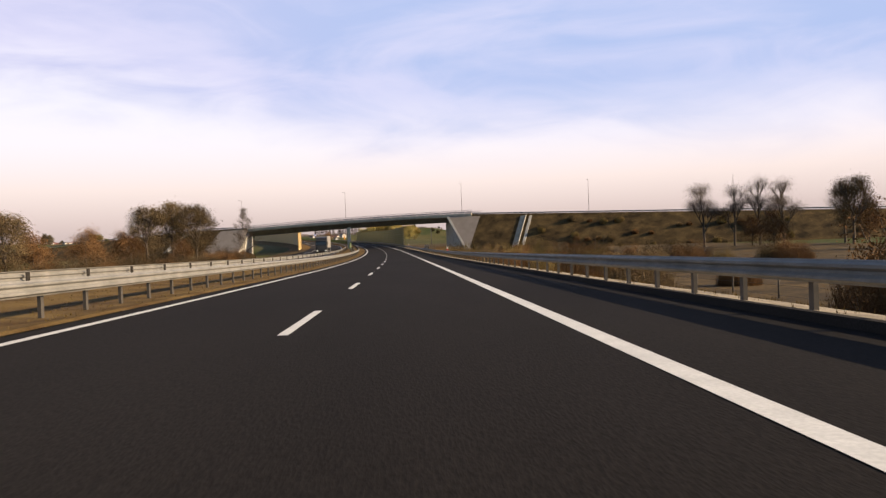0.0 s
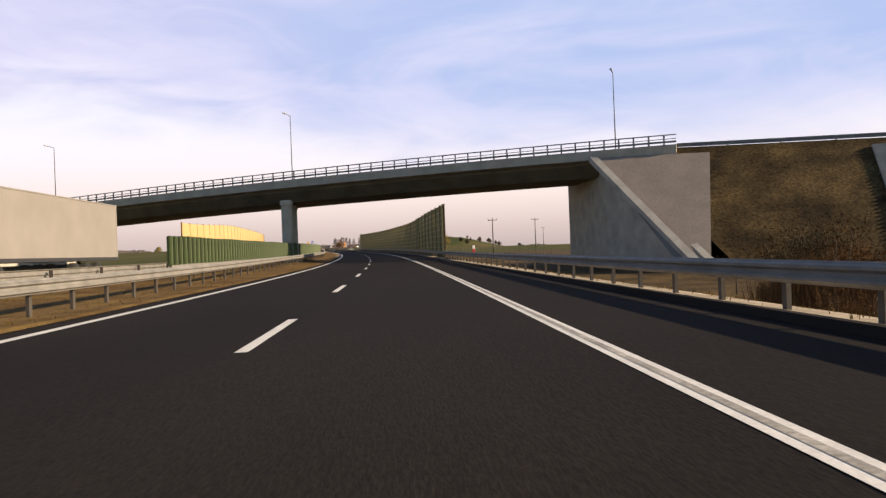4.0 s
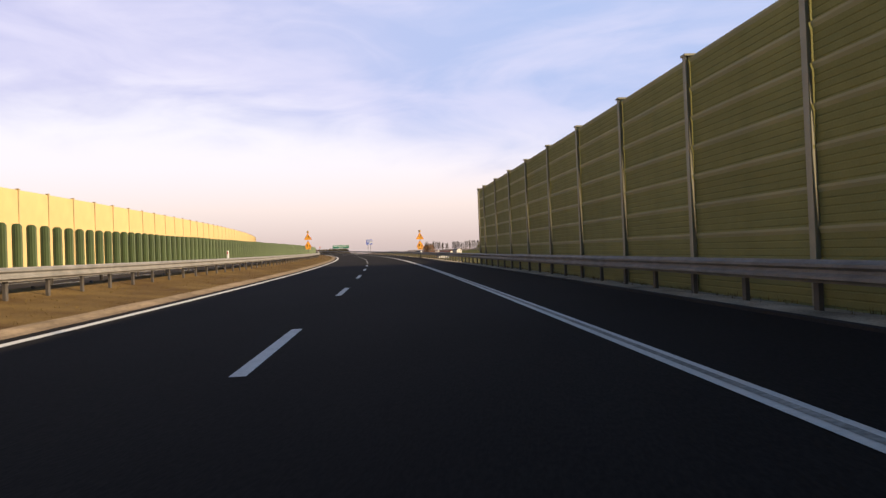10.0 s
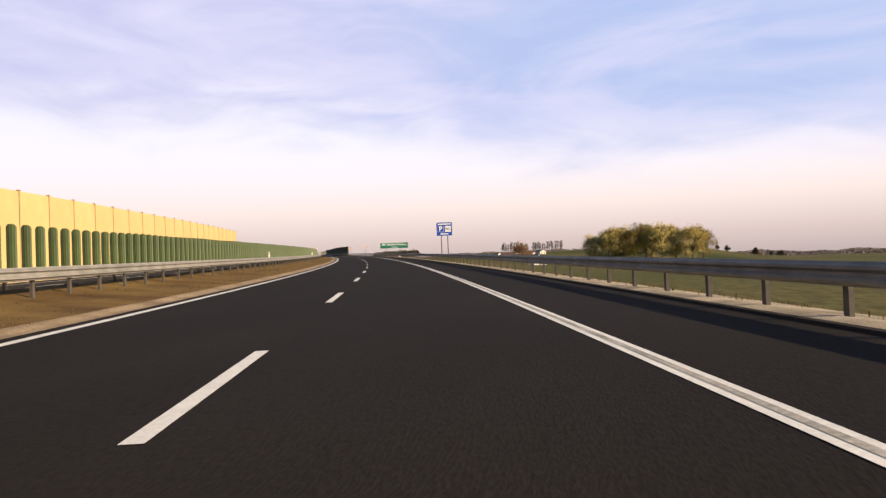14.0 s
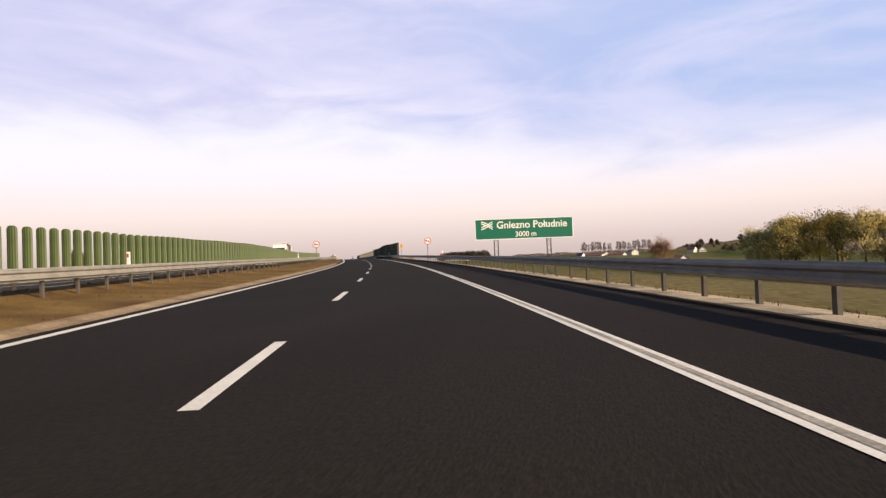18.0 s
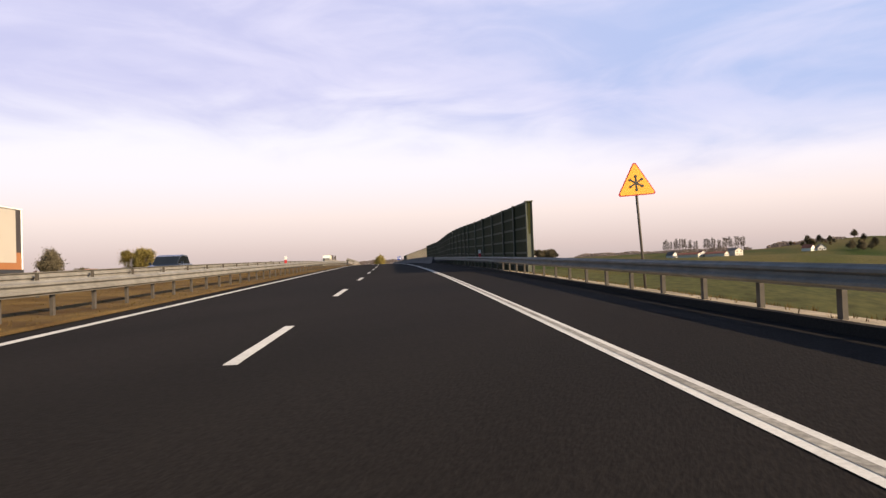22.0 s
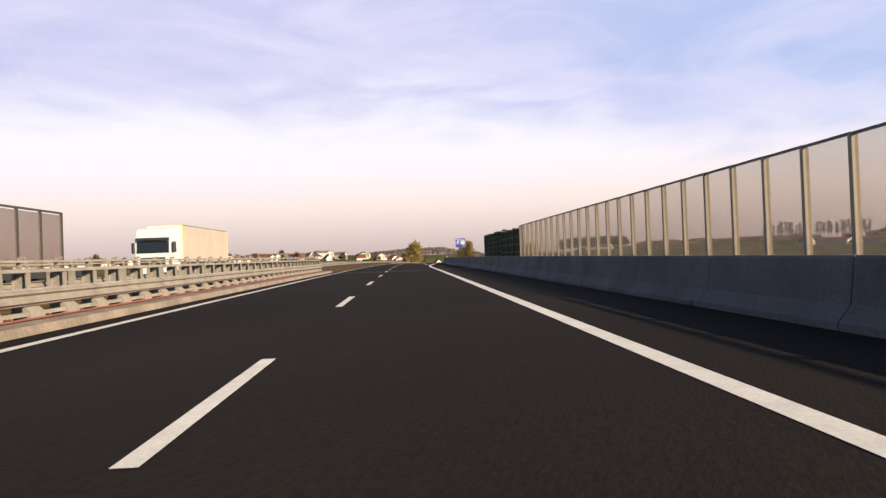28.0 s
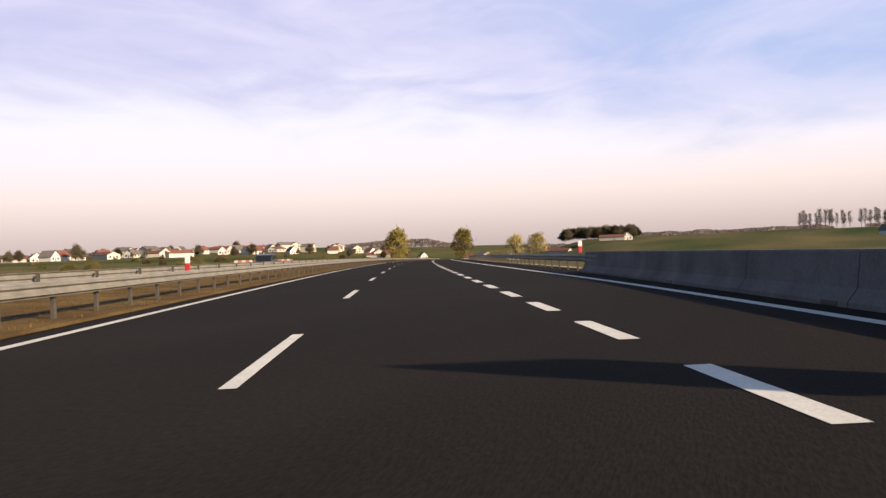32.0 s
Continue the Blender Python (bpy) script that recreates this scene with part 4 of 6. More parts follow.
_l.new(_lw.outputs["Facing"], _fr.inputs["Value"])
_m1, _m2 = _n.new("ShaderNodeMixShader"), _n.new("ShaderNodeMixShader")
_nz = _n.new("ShaderNodeTexNoise")
_nz.inputs["Scale"].default_value = 0.9
_mr = _n.new("ShaderNodeMapRange")
_mr.inputs["To Min"].default_value, _mr.inputs["To Max"].default_value = 0.12, 0.26
_o = _n.new("ShaderNodeOutputMaterial")
_l.new(_nz.outputs["Fac"], _mr.inputs["Value"])
_l.new(_mr.outputs["Result"], _m1.inputs["Fac"])
_l.new(_t.outputs["BSDF"], _m1.inputs[1])
_l.new(_d.outputs["BSDF"], _m1.inputs[2])
_l.new(_fr.outputs["Result"], _m2.inputs["Fac"])
_l.new(_m1.outputs["Shader"], _m2.inputs[1])
_l.new(_g.outputs["BSDF"], _m2.inputs[2])
_l.new(_m2.outputs["Shader"], _o.inputs["Surface"])


SCREEN_POST = mat("screen_post_steel", (0.19, 0.168, 0.135), 0.6, 0.2, vary=0.15, scale=2.5)


def glass_screen(s0, s1, pitch=1.96):
    lat = 9.5
    n = round((s1 - s0) / pitch)
    pitch = (s1 - s0) / n
    post = box("post", 0.16, 0.14, 3.0, SCREEN_POST, bevel=0.012)
    pane = box("pane", 0.02, pitch - 0.12, 2.66, GLASS)
    bar = box("top_bar", 0.07, pitch, 0.06, WALL_POST_D)
    holder = None
    for i in range(n + 1):
        s = s0 + i * pitch
        if i % 16 == 0 and i < n - 2:
            holder = thing("noise_screen", "transparent acrylic noise screen between steel posts on the viaduct", "noise barrier", Matrix.Translation(R(s, lat, 0.28)), "transparent noise screens on the viaduct")
            inv = holder.matrix_world.inverted()
        part("post", post, holder, inv @ RM(s, lat, 0.28))
        if i < n:
            m = inv @ RM(s + pitch / 2, lat, 0.62)
            part("pane", pane, holder, m).visible_shadow = False
            part("top_bar", bar, holder, inv @ RM(s + pitch / 2, lat, 3.26))
            part("sill", box("sill", 0.1, pitch - 0.1, 0.34, CONCRETE_D) if i == 0 else bpy.data.meshes["sill"], holder, inv @ RM(s + pitch / 2, lat, 0.28))


glass_screen(910.6, 1003.7)
JOINT = mat("joint_rubber", (0.09, 0.085, 0.08), 0.7, vary=0.2, scale=4)
structure("expansion_joint", sweep("expansion_joint", [(-5.95, 0.007), (4.7, 0.007)], 995.3, 995.85, 0.55, JOINT), "grey expansion joint across the end of the viaduct", "road joint")


# ---- signs ----
def pole(ob, h, r=0.035, x=0.0, y=0.03, name="pole"):
    return part(name, tube(name, r, h, POST_STEEL, 10), ob, Matrix.Translation((x, y, 0)))


def tri(side, r=0.05, z=0.0, k=4):
    """A triangle with rounded corners, standing on its side, centred over its foot at z."""
    h = side * math.sqrt(3) / 2
    out = []
    for cx, cz, a0 in ((side / 2 - r * math.sqrt(3), r, -90), (0.0, h - 2 * r, 30), (-side / 2 + r * math.sqrt(3), r, 150)):
        out += [(cx + r * math.cos(radians(a0 + 120 * i / k)), z + cz + r * math.sin(radians(a0 + 120 * i / k))) for i in range(k + 1)]
    return out


LAMP_AMBER = mat("amber_lens", (0.34, 0.20, 0.04), 0.25, vary=0.1, scale=8)


def triangle_plate(ob, name, side, z, marks):
    p = part(name, plate(name, tri(side, 0.05, z), 0.015, SIGN_RED, -0.03), ob, None, "yellow warning triangle with a red rim")
    part("face", plate("face", tri(side - 0.085, 0.04, z + 0.025), 0.004, SIGN_YELLOW, -0.036), p)
    for m in marks:
        part("symbol", plate("symbol", [(x, z + w) for x, w in m], 0.003, SIGN_BLACK, -0.042), p)
    return p


def roadworks_sign(s, lat, dz, label, sink=0.0):
    ob = thing("roadworks_sign", label, "traffic sign", RM(s, lat, dz), "temporary roadworks signs")
    part("pole", tube("pole", 0.03, 3.05 + sink, POST_STEEL, 10), ob, Matrix.Translation((0, 0.03, -sink)))
    lamp = part("warning_lamp", from_bm("warning_lamp", lens_bm(0.13), LAMP_AMBER, True), ob, Matrix.Translation((0, -0.02, 3.08)), "round amber warning lamp")
    part("hood", plate("hood", disc(0.15, 24), 0.06, SIGN_BLACK, 0.0), lamp)
    narrow = [[(-0.13, 0.12), (-0.07, 0.12), (-0.07, 0.55), (-0.13, 0.55)], [(0.14, 0.10), (0.20, 0.10), (0.20, 0.22), (0.10, 0.40), (0.10, 0.56), (0.04, 0.56), (0.04, 0.38), (0.14, 0.20)]]
    works = [[(0.10, 0.10), (0.30, 0.10), (0.21, 0.26)], [(-0.22, 0.10), (-0.05, 0.10), (-0.06, 0.38), (-0.14, 0.44)], [(-0.04, 0.30), (0.16, 0.16), (0.18, 0.19), (-0.02, 0.35)]]
    triangle_plate(ob, "upper_sign", 1.0, 2.08, narrow)
    triangle_plate(ob, "lower_sign", 0.98, 1.12, works)
    tab = part("distance_plate", plate("distance_plate", rect(0.62, 0.25, 0.03, 0, 0.98), 0.012, SIGN_YELLOW, -0.03), ob)
    part("numeral", text("numeral", "5", 0.26, SIGN_BLACK, -0.12, 0.98, -0.038), tab)
    part("numeral_bar", plate("numeral_bar", rect(0.2, 0.07, 0, 0.1, 0.95), 0.003, SIGN_BLACK, -0.036), tab)
    foot = part("foot", box("foot", 0.5, 0.7, 0.12, SIGN_BLACK, bevel=0.02), ob, Matrix.Translation((0, 0, -0.02 - sink)))
    return ob


def lens_bm(r):
    bm = bmesh.new()
    bmesh.ops.create_uvsphere(bm, u_segments=16, v_segments=8, radius=r)
    bmesh.ops.scale(bm, vec=(1, 0.45, 1), verts=bm.verts)
    return bm


roadworks_sign(441.0, 5.02, 0.2, "yellow roadworks triangles under an amber lamp before the guardrail", 0.2)
roadworks_sign(448.0, -8.80, 0.72, "yellow roadworks triangles under an amber lamp on the median", 0.42)


def lattice_leg(ob, h, x, w=0.28, name="lattice_leg"):
    """A slim lattice mast: four chords and zigzag bracing, in one mesh."""
    bm = bmesh.new()

    def bar(a, b, r):
        a, b = Vector(a), Vector(b)
        d = b - a
        m = Matrix.Translation((a + b) / 2) @ d.to_track_quat("Z", "Y").to_matrix().to_4x4()
        bmesh.ops.create_cone(bm, cap_ends=False, segments=5, radius1=r, radius2=r, depth=d.length, matrix=m)

    q = w / 2
    for sx in (-q, q):
        for sy in (-q, q):
            bar((sx, sy, 0), (sx, sy, h), 0.018)
    n = max(2, int(h / 0.36))
    for i in range(n):
        z0, z1 = h * i / n, h * (i + 1) / n
        k = 1 if i % 2 else -1
        bar((-q * k, -q, z0), (q * k, -q, z1), 0.010)
        bar((q * k, q, z0), (-q * k, q, z1), 0.010)
        bar((-q, -q * k, z0), (-q, q * k, z1), 0.010)
        bar((q, q * k, z0), (q, -q * k, z1), 0.010)
    return part(name, from_bm(name, bm, POST_STEEL), ob, Matrix.Translation((x, 0.2, 0)))


def town_sign():
    """The large green board that names the next junction."""
    W, H, z0 = 6.95, 1.46, 1.78
    base = -1.2
    ob = thing("direction_sign", "large green motorway board with white letters on lattice masts", "traffic sign", RM(668.0, 9.35, base, -0.04))
    zc = z0 - base + H / 2
    board_ = part("board", plate("board", rect(W, H, 0.06, 0, zc), 0.05, SIGN_BACK, 0.0), ob)
    part("rim", plate("rim", rect(W, H, 0.06, 0, zc), 0.004, SIGN_WHITE, -0.004), board_)
    top_h, low_h = 0.80, 0.56
    zt, zl = zc + H / 2 - 0.05 - top_h / 2, zc - H / 2 + 0.05 + low_h / 2
    part("face", plate("face", rect(W - 0.1, top_h, 0.04, 0, zt), 0.004, SIGN_GREEN, -0.009), board_)
    part("face", plate("face", rect(W - 0.1, low_h, 0.04, 0, zl), 0.004, SIGN_GREEN, -0.009), board_)
    part("lettering", text("lettering", "Gniezno Po\u0142udnie", 0.70, SIGN_WHITE, 0.55, zt - 0.02, -0.014, bold=0.012), board_, None, "white place name")
    part("lettering", text("lettering", "3000 m", 0.50, SIGN_WHITE, 0.1, zl, -0.014, bold=0.008), board_, None, "white distance")
    cx = -W / 2 + 0.85
    for k in (1, -1):
        for o in (-0.085, 0.085):
            pts = [(-0.40, -0.29 + o), (-0.40, -0.19 + o), (-0.1, -0.06 + o), (0.1, 0.06 + o), (0.40, 0.29 + o), (0.40, 0.19 + o), (0.1, -0.04 + o), (-0.1, -0.16 + o)]
            pts = [(cx + x, zt + k * z * 0.85) for x, z in pts]
            part("junction_symbol", plate("junction_symbol", pts if k > 0 else pts[::-1], 0.003, SIGN_WHITE, -0.014 - 0.001 * k), board_)
    for x in (-2.0, 1.75):
        lattice_leg(ob, z0 - base + 0.9, x)
    for z in (zc - 0.4, zc + 0.4):
        part("cross_bar", box("cross_bar", W - 0.6, 0.06, 0.08, POST_STEEL), ob, Matrix.Translation((0, 0.075, z)))
    return ob


town_sign()


def blue_sign(s, lat, dz_low, w, h, label, legs, detail):
    base = -0.6
    ob = thing("parking_sign", label, "traffic sign", RM(s, lat, base, -0.03))
    zc = dz_low - base + h / 2
    b = part("board", plate("board", rect(w, h, 0.05, 0, zc), 0.04, SIGN_BACK, 0.0), ob)
    part("rim", plate("rim", rect(w, h, 0.05, 0, zc), 0.003, SIGN_WHITE, -0.003), b)
    part("face", plate("face", rect(w - 0.05, h - 0.05, 0.04, 0, zc), 0.003, SIGN_BLUE, -0.007), b)
    q = h * 0.44
    part("p_rim", plate("p_rim", rect(q, q, 0.03, -w * 0.23, zc), 0.003, SIGN_WHITE, -0.010), b)
    part("p_field", plate("p_field", rect(q - 0.04, q - 0.04, 0.02, -w * 0.23, zc), 0.003, SIGN_BLUE, -0.013), b)
    part("lettering", text("lettering", "P", q * 1.1, SIGN_WHITE, -w * 0.23, zc, -0.018, bold=0.02), b)
    part("wc_field", plate("wc_field", rect(q, q, 0.03, w * 0.23, zc), 0.003, SIGN_WHITE, -0.010), b)
    part("lettering", text("lettering", "WC", q * 0.55, SIGN_BLACK, w * 0.23, zc, -0.016, bold=0.005), b)
    if detail:
        part("lettering", text("lettering", "MOP Pierzyska", w * 0.155, SIGN_WHITE, 0, zc + h * 0.36, -0.014, bold=0.004), b)
        ax, az, k = w * 0.28, zc - h * 0.36, w * 0.12
        arrow = [(-k, -0.03), (k * 0.3, -0.03), (k * 0.3, -0.09), (k, 0.0), (k * 0.3, 0.09), (k * 0.3, 0.03), (-k, 0.03)]
        part("arrow", plate("arrow", [(ax + x, az + z) for x, z in arrow], 0.003, SIGN_WHITE, -0.012), b)
    else:
        part("lettering_bar", plate("lettering_bar", rect(w * 0.8, 0.12, 0, 0, zc + h * 0.36), 0.003, SIGN_WHITE, -0.012), b)
        part("lettering_bar", plate("lettering_bar", rect(w * 0.5, 0.12, 0, 0, zc - h * 0.36), 0.003, SIGN_WHITE, -0.012), b)
    for x in legs:
        if detail:
            lattice_leg(ob, dz_low - base + 0.6, x, 0.2)
        else:
            part("leg", tube("leg", 0.05, dz_low - base + 1.0, POST_STEEL, 10), ob, Matrix.Translation((x, 0.08, 0)))


blue_sign(566.0, 7.0, 2.62, 1.75, 1.5, "blue parking board with a white panel on two steel posts", (-0.35, 0.35), False)
blue_sign(1072.5, 8.83, 2.66, 1.78, 1.58, "blue rest-area board with white letters and an arrow on lattice legs", (-0.25, 0.25), True)


def no_overtaking(s, lat, dz, zc, label):
    ob = thing("no_overtaking_sign", label, "traffic sign", RM(s, lat, dz), "no-overtaking signs for lorries")
    pole(ob, zc + 0.42, 0.035)
    d = part("disc", plate("disc", disc(0.47, 36, 0, zc), 0.02, SIGN_BACK, -0.02), ob)
    part("rim", plate("rim", disc(0.465, 36, 0, zc), 0.004, SIGN_RED, -0.026), d, None, "red ring")
    part("face", plate("face", disc(0.385, 36, 0, zc), 0.004, SIGN_WHITE, -0.031), d)
    part("lorry_symbol", plate("lorry_symbol", [(-0.27, zc - 0.12), (-0.23, zc - 0.12), (-0.23, zc - 0.08), (-0.07, zc - 0.08), (-0.07, zc - 0.12), (-0.02, zc - 0.12), (-0.02, zc + 0.17), (-0.27, zc + 0.17)], 0.003, SIGN_RED, -0.036), d)
    part("car_symbol", plate("car_symbol", [(0.05, zc - 0.1), (0.29, zc - 0.1), (0.29, zc + 0.02), (0.25, zc + 0.12), (0.09, zc + 0.12), (0.05, zc + 0.02)], 0.003, SIGN_BLACK, -0.036), d)
    part("car_window", plate("car_window", [(0.09, zc + 0.03), (0.25, zc + 0.03), (0.23, zc + 0.09), (0.11, zc + 0.09)], 0.002, SIGN_WHITE, -0.039), d)


no_overtaking(715.9, 6.3, -0.1, 2.72, "round red-rimmed no-overtaking sign for lorries behind the guardrail")
no_overtaking(717.8, -8.6, 0.25, 2.45, "round red-rimmed no-overtaking sign for lorries on the median")


def ice_sign():
    ob = thing("ice_warning_sign", "orange warning triangle with a black snowflake on a pole", "traffic sign", RM(764.2, 6.15, -0.15) @ Matrix.Rotation(radians(-3.0), 4, "Y"))
    pole(ob, 3.2, 0.032)
    z = 2.42
    p = triangle_plate(ob, "triangle", 1.0, z, [])
    c = z + 0.31
    for k in range(3):
        a = radians(60 * k + 30)
        ux, uz = math.cos(a), math.sin(a)
        arm = [(-0.2 * ux - 0.018 * uz, c - 0.2 * uz + 0.018 * ux), (-0.2 * ux + 0.018 * uz, c - 0.2 * uz - 0.018 * ux), (0.2 * ux + 0.018 * uz, c + 0.2 * uz - 0.018 * ux), (0.2 * ux - 0.018 * uz, c + 0.2 * uz + 0.018 * ux)]
        part("symbol", plate("symbol", arm, 0.003, SIGN_BLACK, -0.043 - 0.001 * k), p)
        for e in (-1, 1):
            part("symbol_tip", plate("symbol_tip", disc(0.034, 8, 0.17 * ux * e, c + 0.17 * uz * e), 0.003, SIGN_BLACK, -0.047), p)


ice_sign()


def marker_post(s, lat, dz, h=0.5, label="white and red plastic marker post on the guardrail"):
    ob = thing("marker_post", label, "marker post", RM(s, lat, dz), "marker posts along the motorway")
    part("stem", box("stem", 0.05, 0.05, 0.25, POST_STEEL, at_base=True), ob, Matrix.Translation((0, 0, -0.2)))
    part("red_part", box("red_part", 0.17, 0.07, h * 0.52, SIGN_RED, bevel=0.02), ob)
    part("white_part", box("white_part", 0.17, 0.07, h * 0.48, SIGN_WHITE, bevel=0.02), ob, Matrix.Translation((0, 0, h * 0.52)))


for s in (88.6, 196.4, 692.5, 795.9):
    marker_post(s, 5.75, 0.68)
for s in (797.2, 896.7, 994.7, 1096.7, 1196.7):
    marker_post(s, -7.35, 0.72)
marker_post(1103.0, 7.3, 0.80)


def reflector_post(s, lat, dz):
    ob = thing("delineator", "slim white delineator post on the median rail", "delineator", RM(s, lat, dz), "white delineators on the median")
    part("body", box("body", 0.12, 0.06, 0.42, SIGN_WHITE, bevel=0.02), ob)
    part("reflector", plate("reflector", rect(0.06, 0.12, 0, 0, 0.3), 0.004, SIGN_RED, -0.036), ob)


for s in (291.0, 341.0, 391.5, 441.0 + 50.5, 541.0, 591.0, 641.0, 691.0):
    reflector_post(s, left_rail(s)[0] - 0.13, left_rail(s)[1] + 0.74)


# ---- lorries and cars on the opposite carriageway ----
TYRE = mat("tyre_rubber", (0.018, 0.018, 0.018), 0.9, vary=0.2, scale=4)
RIM = mat("wheel_rim", (0.45, 0.45, 0.45), 0.4, 0.7, vary=0.1, scale=4)
DARK_GLASS = mat("vehicle_glass", (0.012, 0.014, 0.016), 0.08, vary=0.1, scale=2, spec=0.6)
PLASTIC = mat("dark_plastic", (0.025, 0.025, 0.027), 0.6, vary=0.15, scale=3)
LIGHT = mat("headlight_glass", (0.75, 0.75, 0.72), 0.15, vary=0.05, scale=5)
TARP_GREY = mat("tarpaulin_grey", (0.20, 0.18, 0.16), 0.7, vary=0.08, scale=0.7)
TARP_DARK = mat("tarpaulin_dark", (0.035, 0.028, 0.026), 0.6, vary=0.1, scale=0.7)
TARP_ORANGE = mat("tarpaulin_orange", (0.26, 0.105, 0.035), 0.6, vary=0.06, scale=0.7)
TARP_WHITE = mat("tarpaulin_white", (0.36, 0.32, 0.27), 0.7, vary=0.06, scale=0.6)
CAB_BLACK = mat("cab_black", (0.010, 0.010, 0.012), 0.5, vary=0.1, scale=2)
CAB_WHITE = mat("cab_white", (0.60, 0.59, 0.57), 0.3, vary=0.05, scale=2)
YELLOW_EDGE = mat("yellow_edge", (0.75, 0.48, 0.06), 0.5, vary=0.05, scale=2)
CAR_BLUE = mat("car_dark_blue", (0.02, 0.028, 0.045), 0.2, 0.3, vary=0.08, scale=2)
CAR_SILVER = mat("car_silver", (0.34, 0.36, 0.40), 0.25, 0.6, vary=0.06, scale=2)
CAR_BLACK = mat("car_black", (0.014, 0.014, 0.016), 0.2, 0.2, vary=0.08, scale=2)


def wheel(ob, x, y, r, w):
    bm = bmesh.new()
    bmesh.ops.create_cone(bm, cap_ends=True, segments=20, radius1=r, radius2=r, depth=w)
    bmesh.ops.bevel(bm, geom=[e for e in bm.edges if len(e.link_faces) == 2 and any(len(f.verts) > 4 for f in e.link_faces)], offset=r * 0.1, segments=2, affect="EDGES")
    bmesh.ops.rotate(bm, matrix=Matrix.Rotation(radians(90), 3, "Y"), verts=bm.verts)
    wh = part("wheel", from_bm("wheel", bm, TYRE), ob, Matrix.Translation((x, y, r)))
    bm = bmesh.new()
    bmesh.ops.create_cone(bm, cap_ends=True, segments=16, radius1=r * 0.58, radius2=r * 0.5, depth=w + 0.03)
    bmesh.ops.rotate(bm, matrix=Matrix.Rotation(radians(90), 3, "Y"), verts=bm.verts)
    part("rim", from_bm("rim", bm, RIM), wh)


def side_plate(name, outline, w, material, ob, bevel=0.0, label=""):
    """A body whose side view is the outline of (y, z), w wide."""
    n = len(outline)
    bm = bmesh.new()
    a = [bm.verts.new((-w / 2, y, z)) for y, z in outline]
    b = [bm.verts.new((w / 2, y, z)) for y, z in outline]
    bm.faces.new(a)
    bm.faces.new(b[::-1])
    for i in range(n):
        bm.faces.new((a[i], b[i], b[(i + 1) % n], a[(i + 1) % n]))
    bmesh.ops.recalc_face_normals(bm, faces=bm.faces)
    if bevel:
        bmesh.ops.bevel(bm, geom=bm.edges[:], offset=bevel, segments=2, affect="EDGES", profile=0.6)
    return part(name, from_bm(name, bm, material), ob, None, label)


def lorry(s, lat, label, cab, tarp, edge, band=None):
    """Articulated lorry, its cab towards smaller s."""
    ob = thing("lorry", label, "lorry", RM(s, lat, 0.09))
    side_plate("cab", [(0.0, 0.45), (0.0, 1.5), (0.12, 2.9), (0.5, 3.55), (2.2, 3.7), (2.25, 0.6)], 2.46, cab, ob, 0.06)
    part("windscreen", box("windscreen", 2.2, 0.05, 0.85, DARK_GLASS, bevel=0.02), ob, Matrix.Translation((0, 0.03, 1.85)) @ Matrix.Rotation(radians(-6), 4, "X"))
    part("visor", box("visor", 2.25, 0.25, 0.2, PLASTIC, bevel=0.04), ob, Matrix.Translation((0, 0.02, 2.72)))
    part("grille", box("grille", 1.7, 0.06, 0.7, PLASTIC, bevel=0.02), ob, Matrix.Translation((0, -0.01, 0.85)))
    part("bumper", box("bumper", 2.48, 0.3, 0.4, cab, bevel=0.06), ob, Matrix.Translation((0, 0.05, 0.38)))
    for x in (-0.95, 0.95):
        part("headlight", box("headlight", 0.36, 0.08, 0.18, LIGHT, bevel=0.03), ob, Matrix.Translation((x, -0.11, 0.5)))
    for x in (-1.38, 1.38):
        part("mirror", box("mirror", 0.2, 0.16, 0.75, PLASTIC, bevel=0.05), ob, Matrix.Translation((x, 0.15, 1.85)))
        part("side_window", box("side_window", 0.03, 0.85, 0.75, DARK_GLASS, bevel=0.01), ob, Matrix.Translation((1.225 if x > 0 else -1.225, 0.85, 1.9)))
    part("chassis", box("chassis", 0.9, 15.0, 0.35, PLASTIC), ob, Matrix.Translation((0, 8.4, 0.6)))
    t = part("trailer", box("trailer", 2.52, 13.5, 2.75, tarp, bevel=0.03), ob, Matrix.Translation((0, 9.45, 1.18)))
    part("front_panel", box("front_panel", 2.5, 0.05, 2.7, TARP_WHITE if edge is None else (SIGN_WHITE if edge is YELLOW_EDGE else tarp)), t, Matrix.Translation((0, -6.78, 0.02)))
    for y in (-6.7, 6.7):
        part("corner_post", box("corner_post", 2.56, 0.12, 2.78, edge or SIGN_WHITE, bevel=0.02), t, Matrix.Translation((0, y, -0.01)))
    part("roof_rail", box("roof_rail", 2.57, 13.55, 0.07, TARP_GREY if edge else SIGN_WHITE, bevel=0.02), t, Matrix.Translation((0, 0, 2.68)))
    part("floor_beam", box("floor_beam", 2.57, 13.55, 0.16, PLASTIC), t, Matrix.Translation((0, 0, -0.1)))
    if band:
        part("lower_band", box("lower_band", 2.54, 13.2, 0.75, band), t, Matrix.Translation((0, 0, 0.05)), "orange band along the tarpaulin")
        for x, turn in ((1.275, 1),):
            for k, wd in enumerate((0.75, 0.75, 0.62)):
                part("lettering_block", box("lettering_block", 0.02, wd, 0.85, TARP_WHITE), t, Matrix.Translation((x, -5.3 + 0.95 * k, 1.3)))
            part("picture_panel", box("picture_panel", 0.02, 1.9, 2.3, TARP_WHITE), t, Matrix.Translation((x, 5.2, 0.35)))
    for y in (0.95, 4.6):
        for x in (-1.08, 1.08):
            wheel(ob, x, y, 0.5, 0.32)
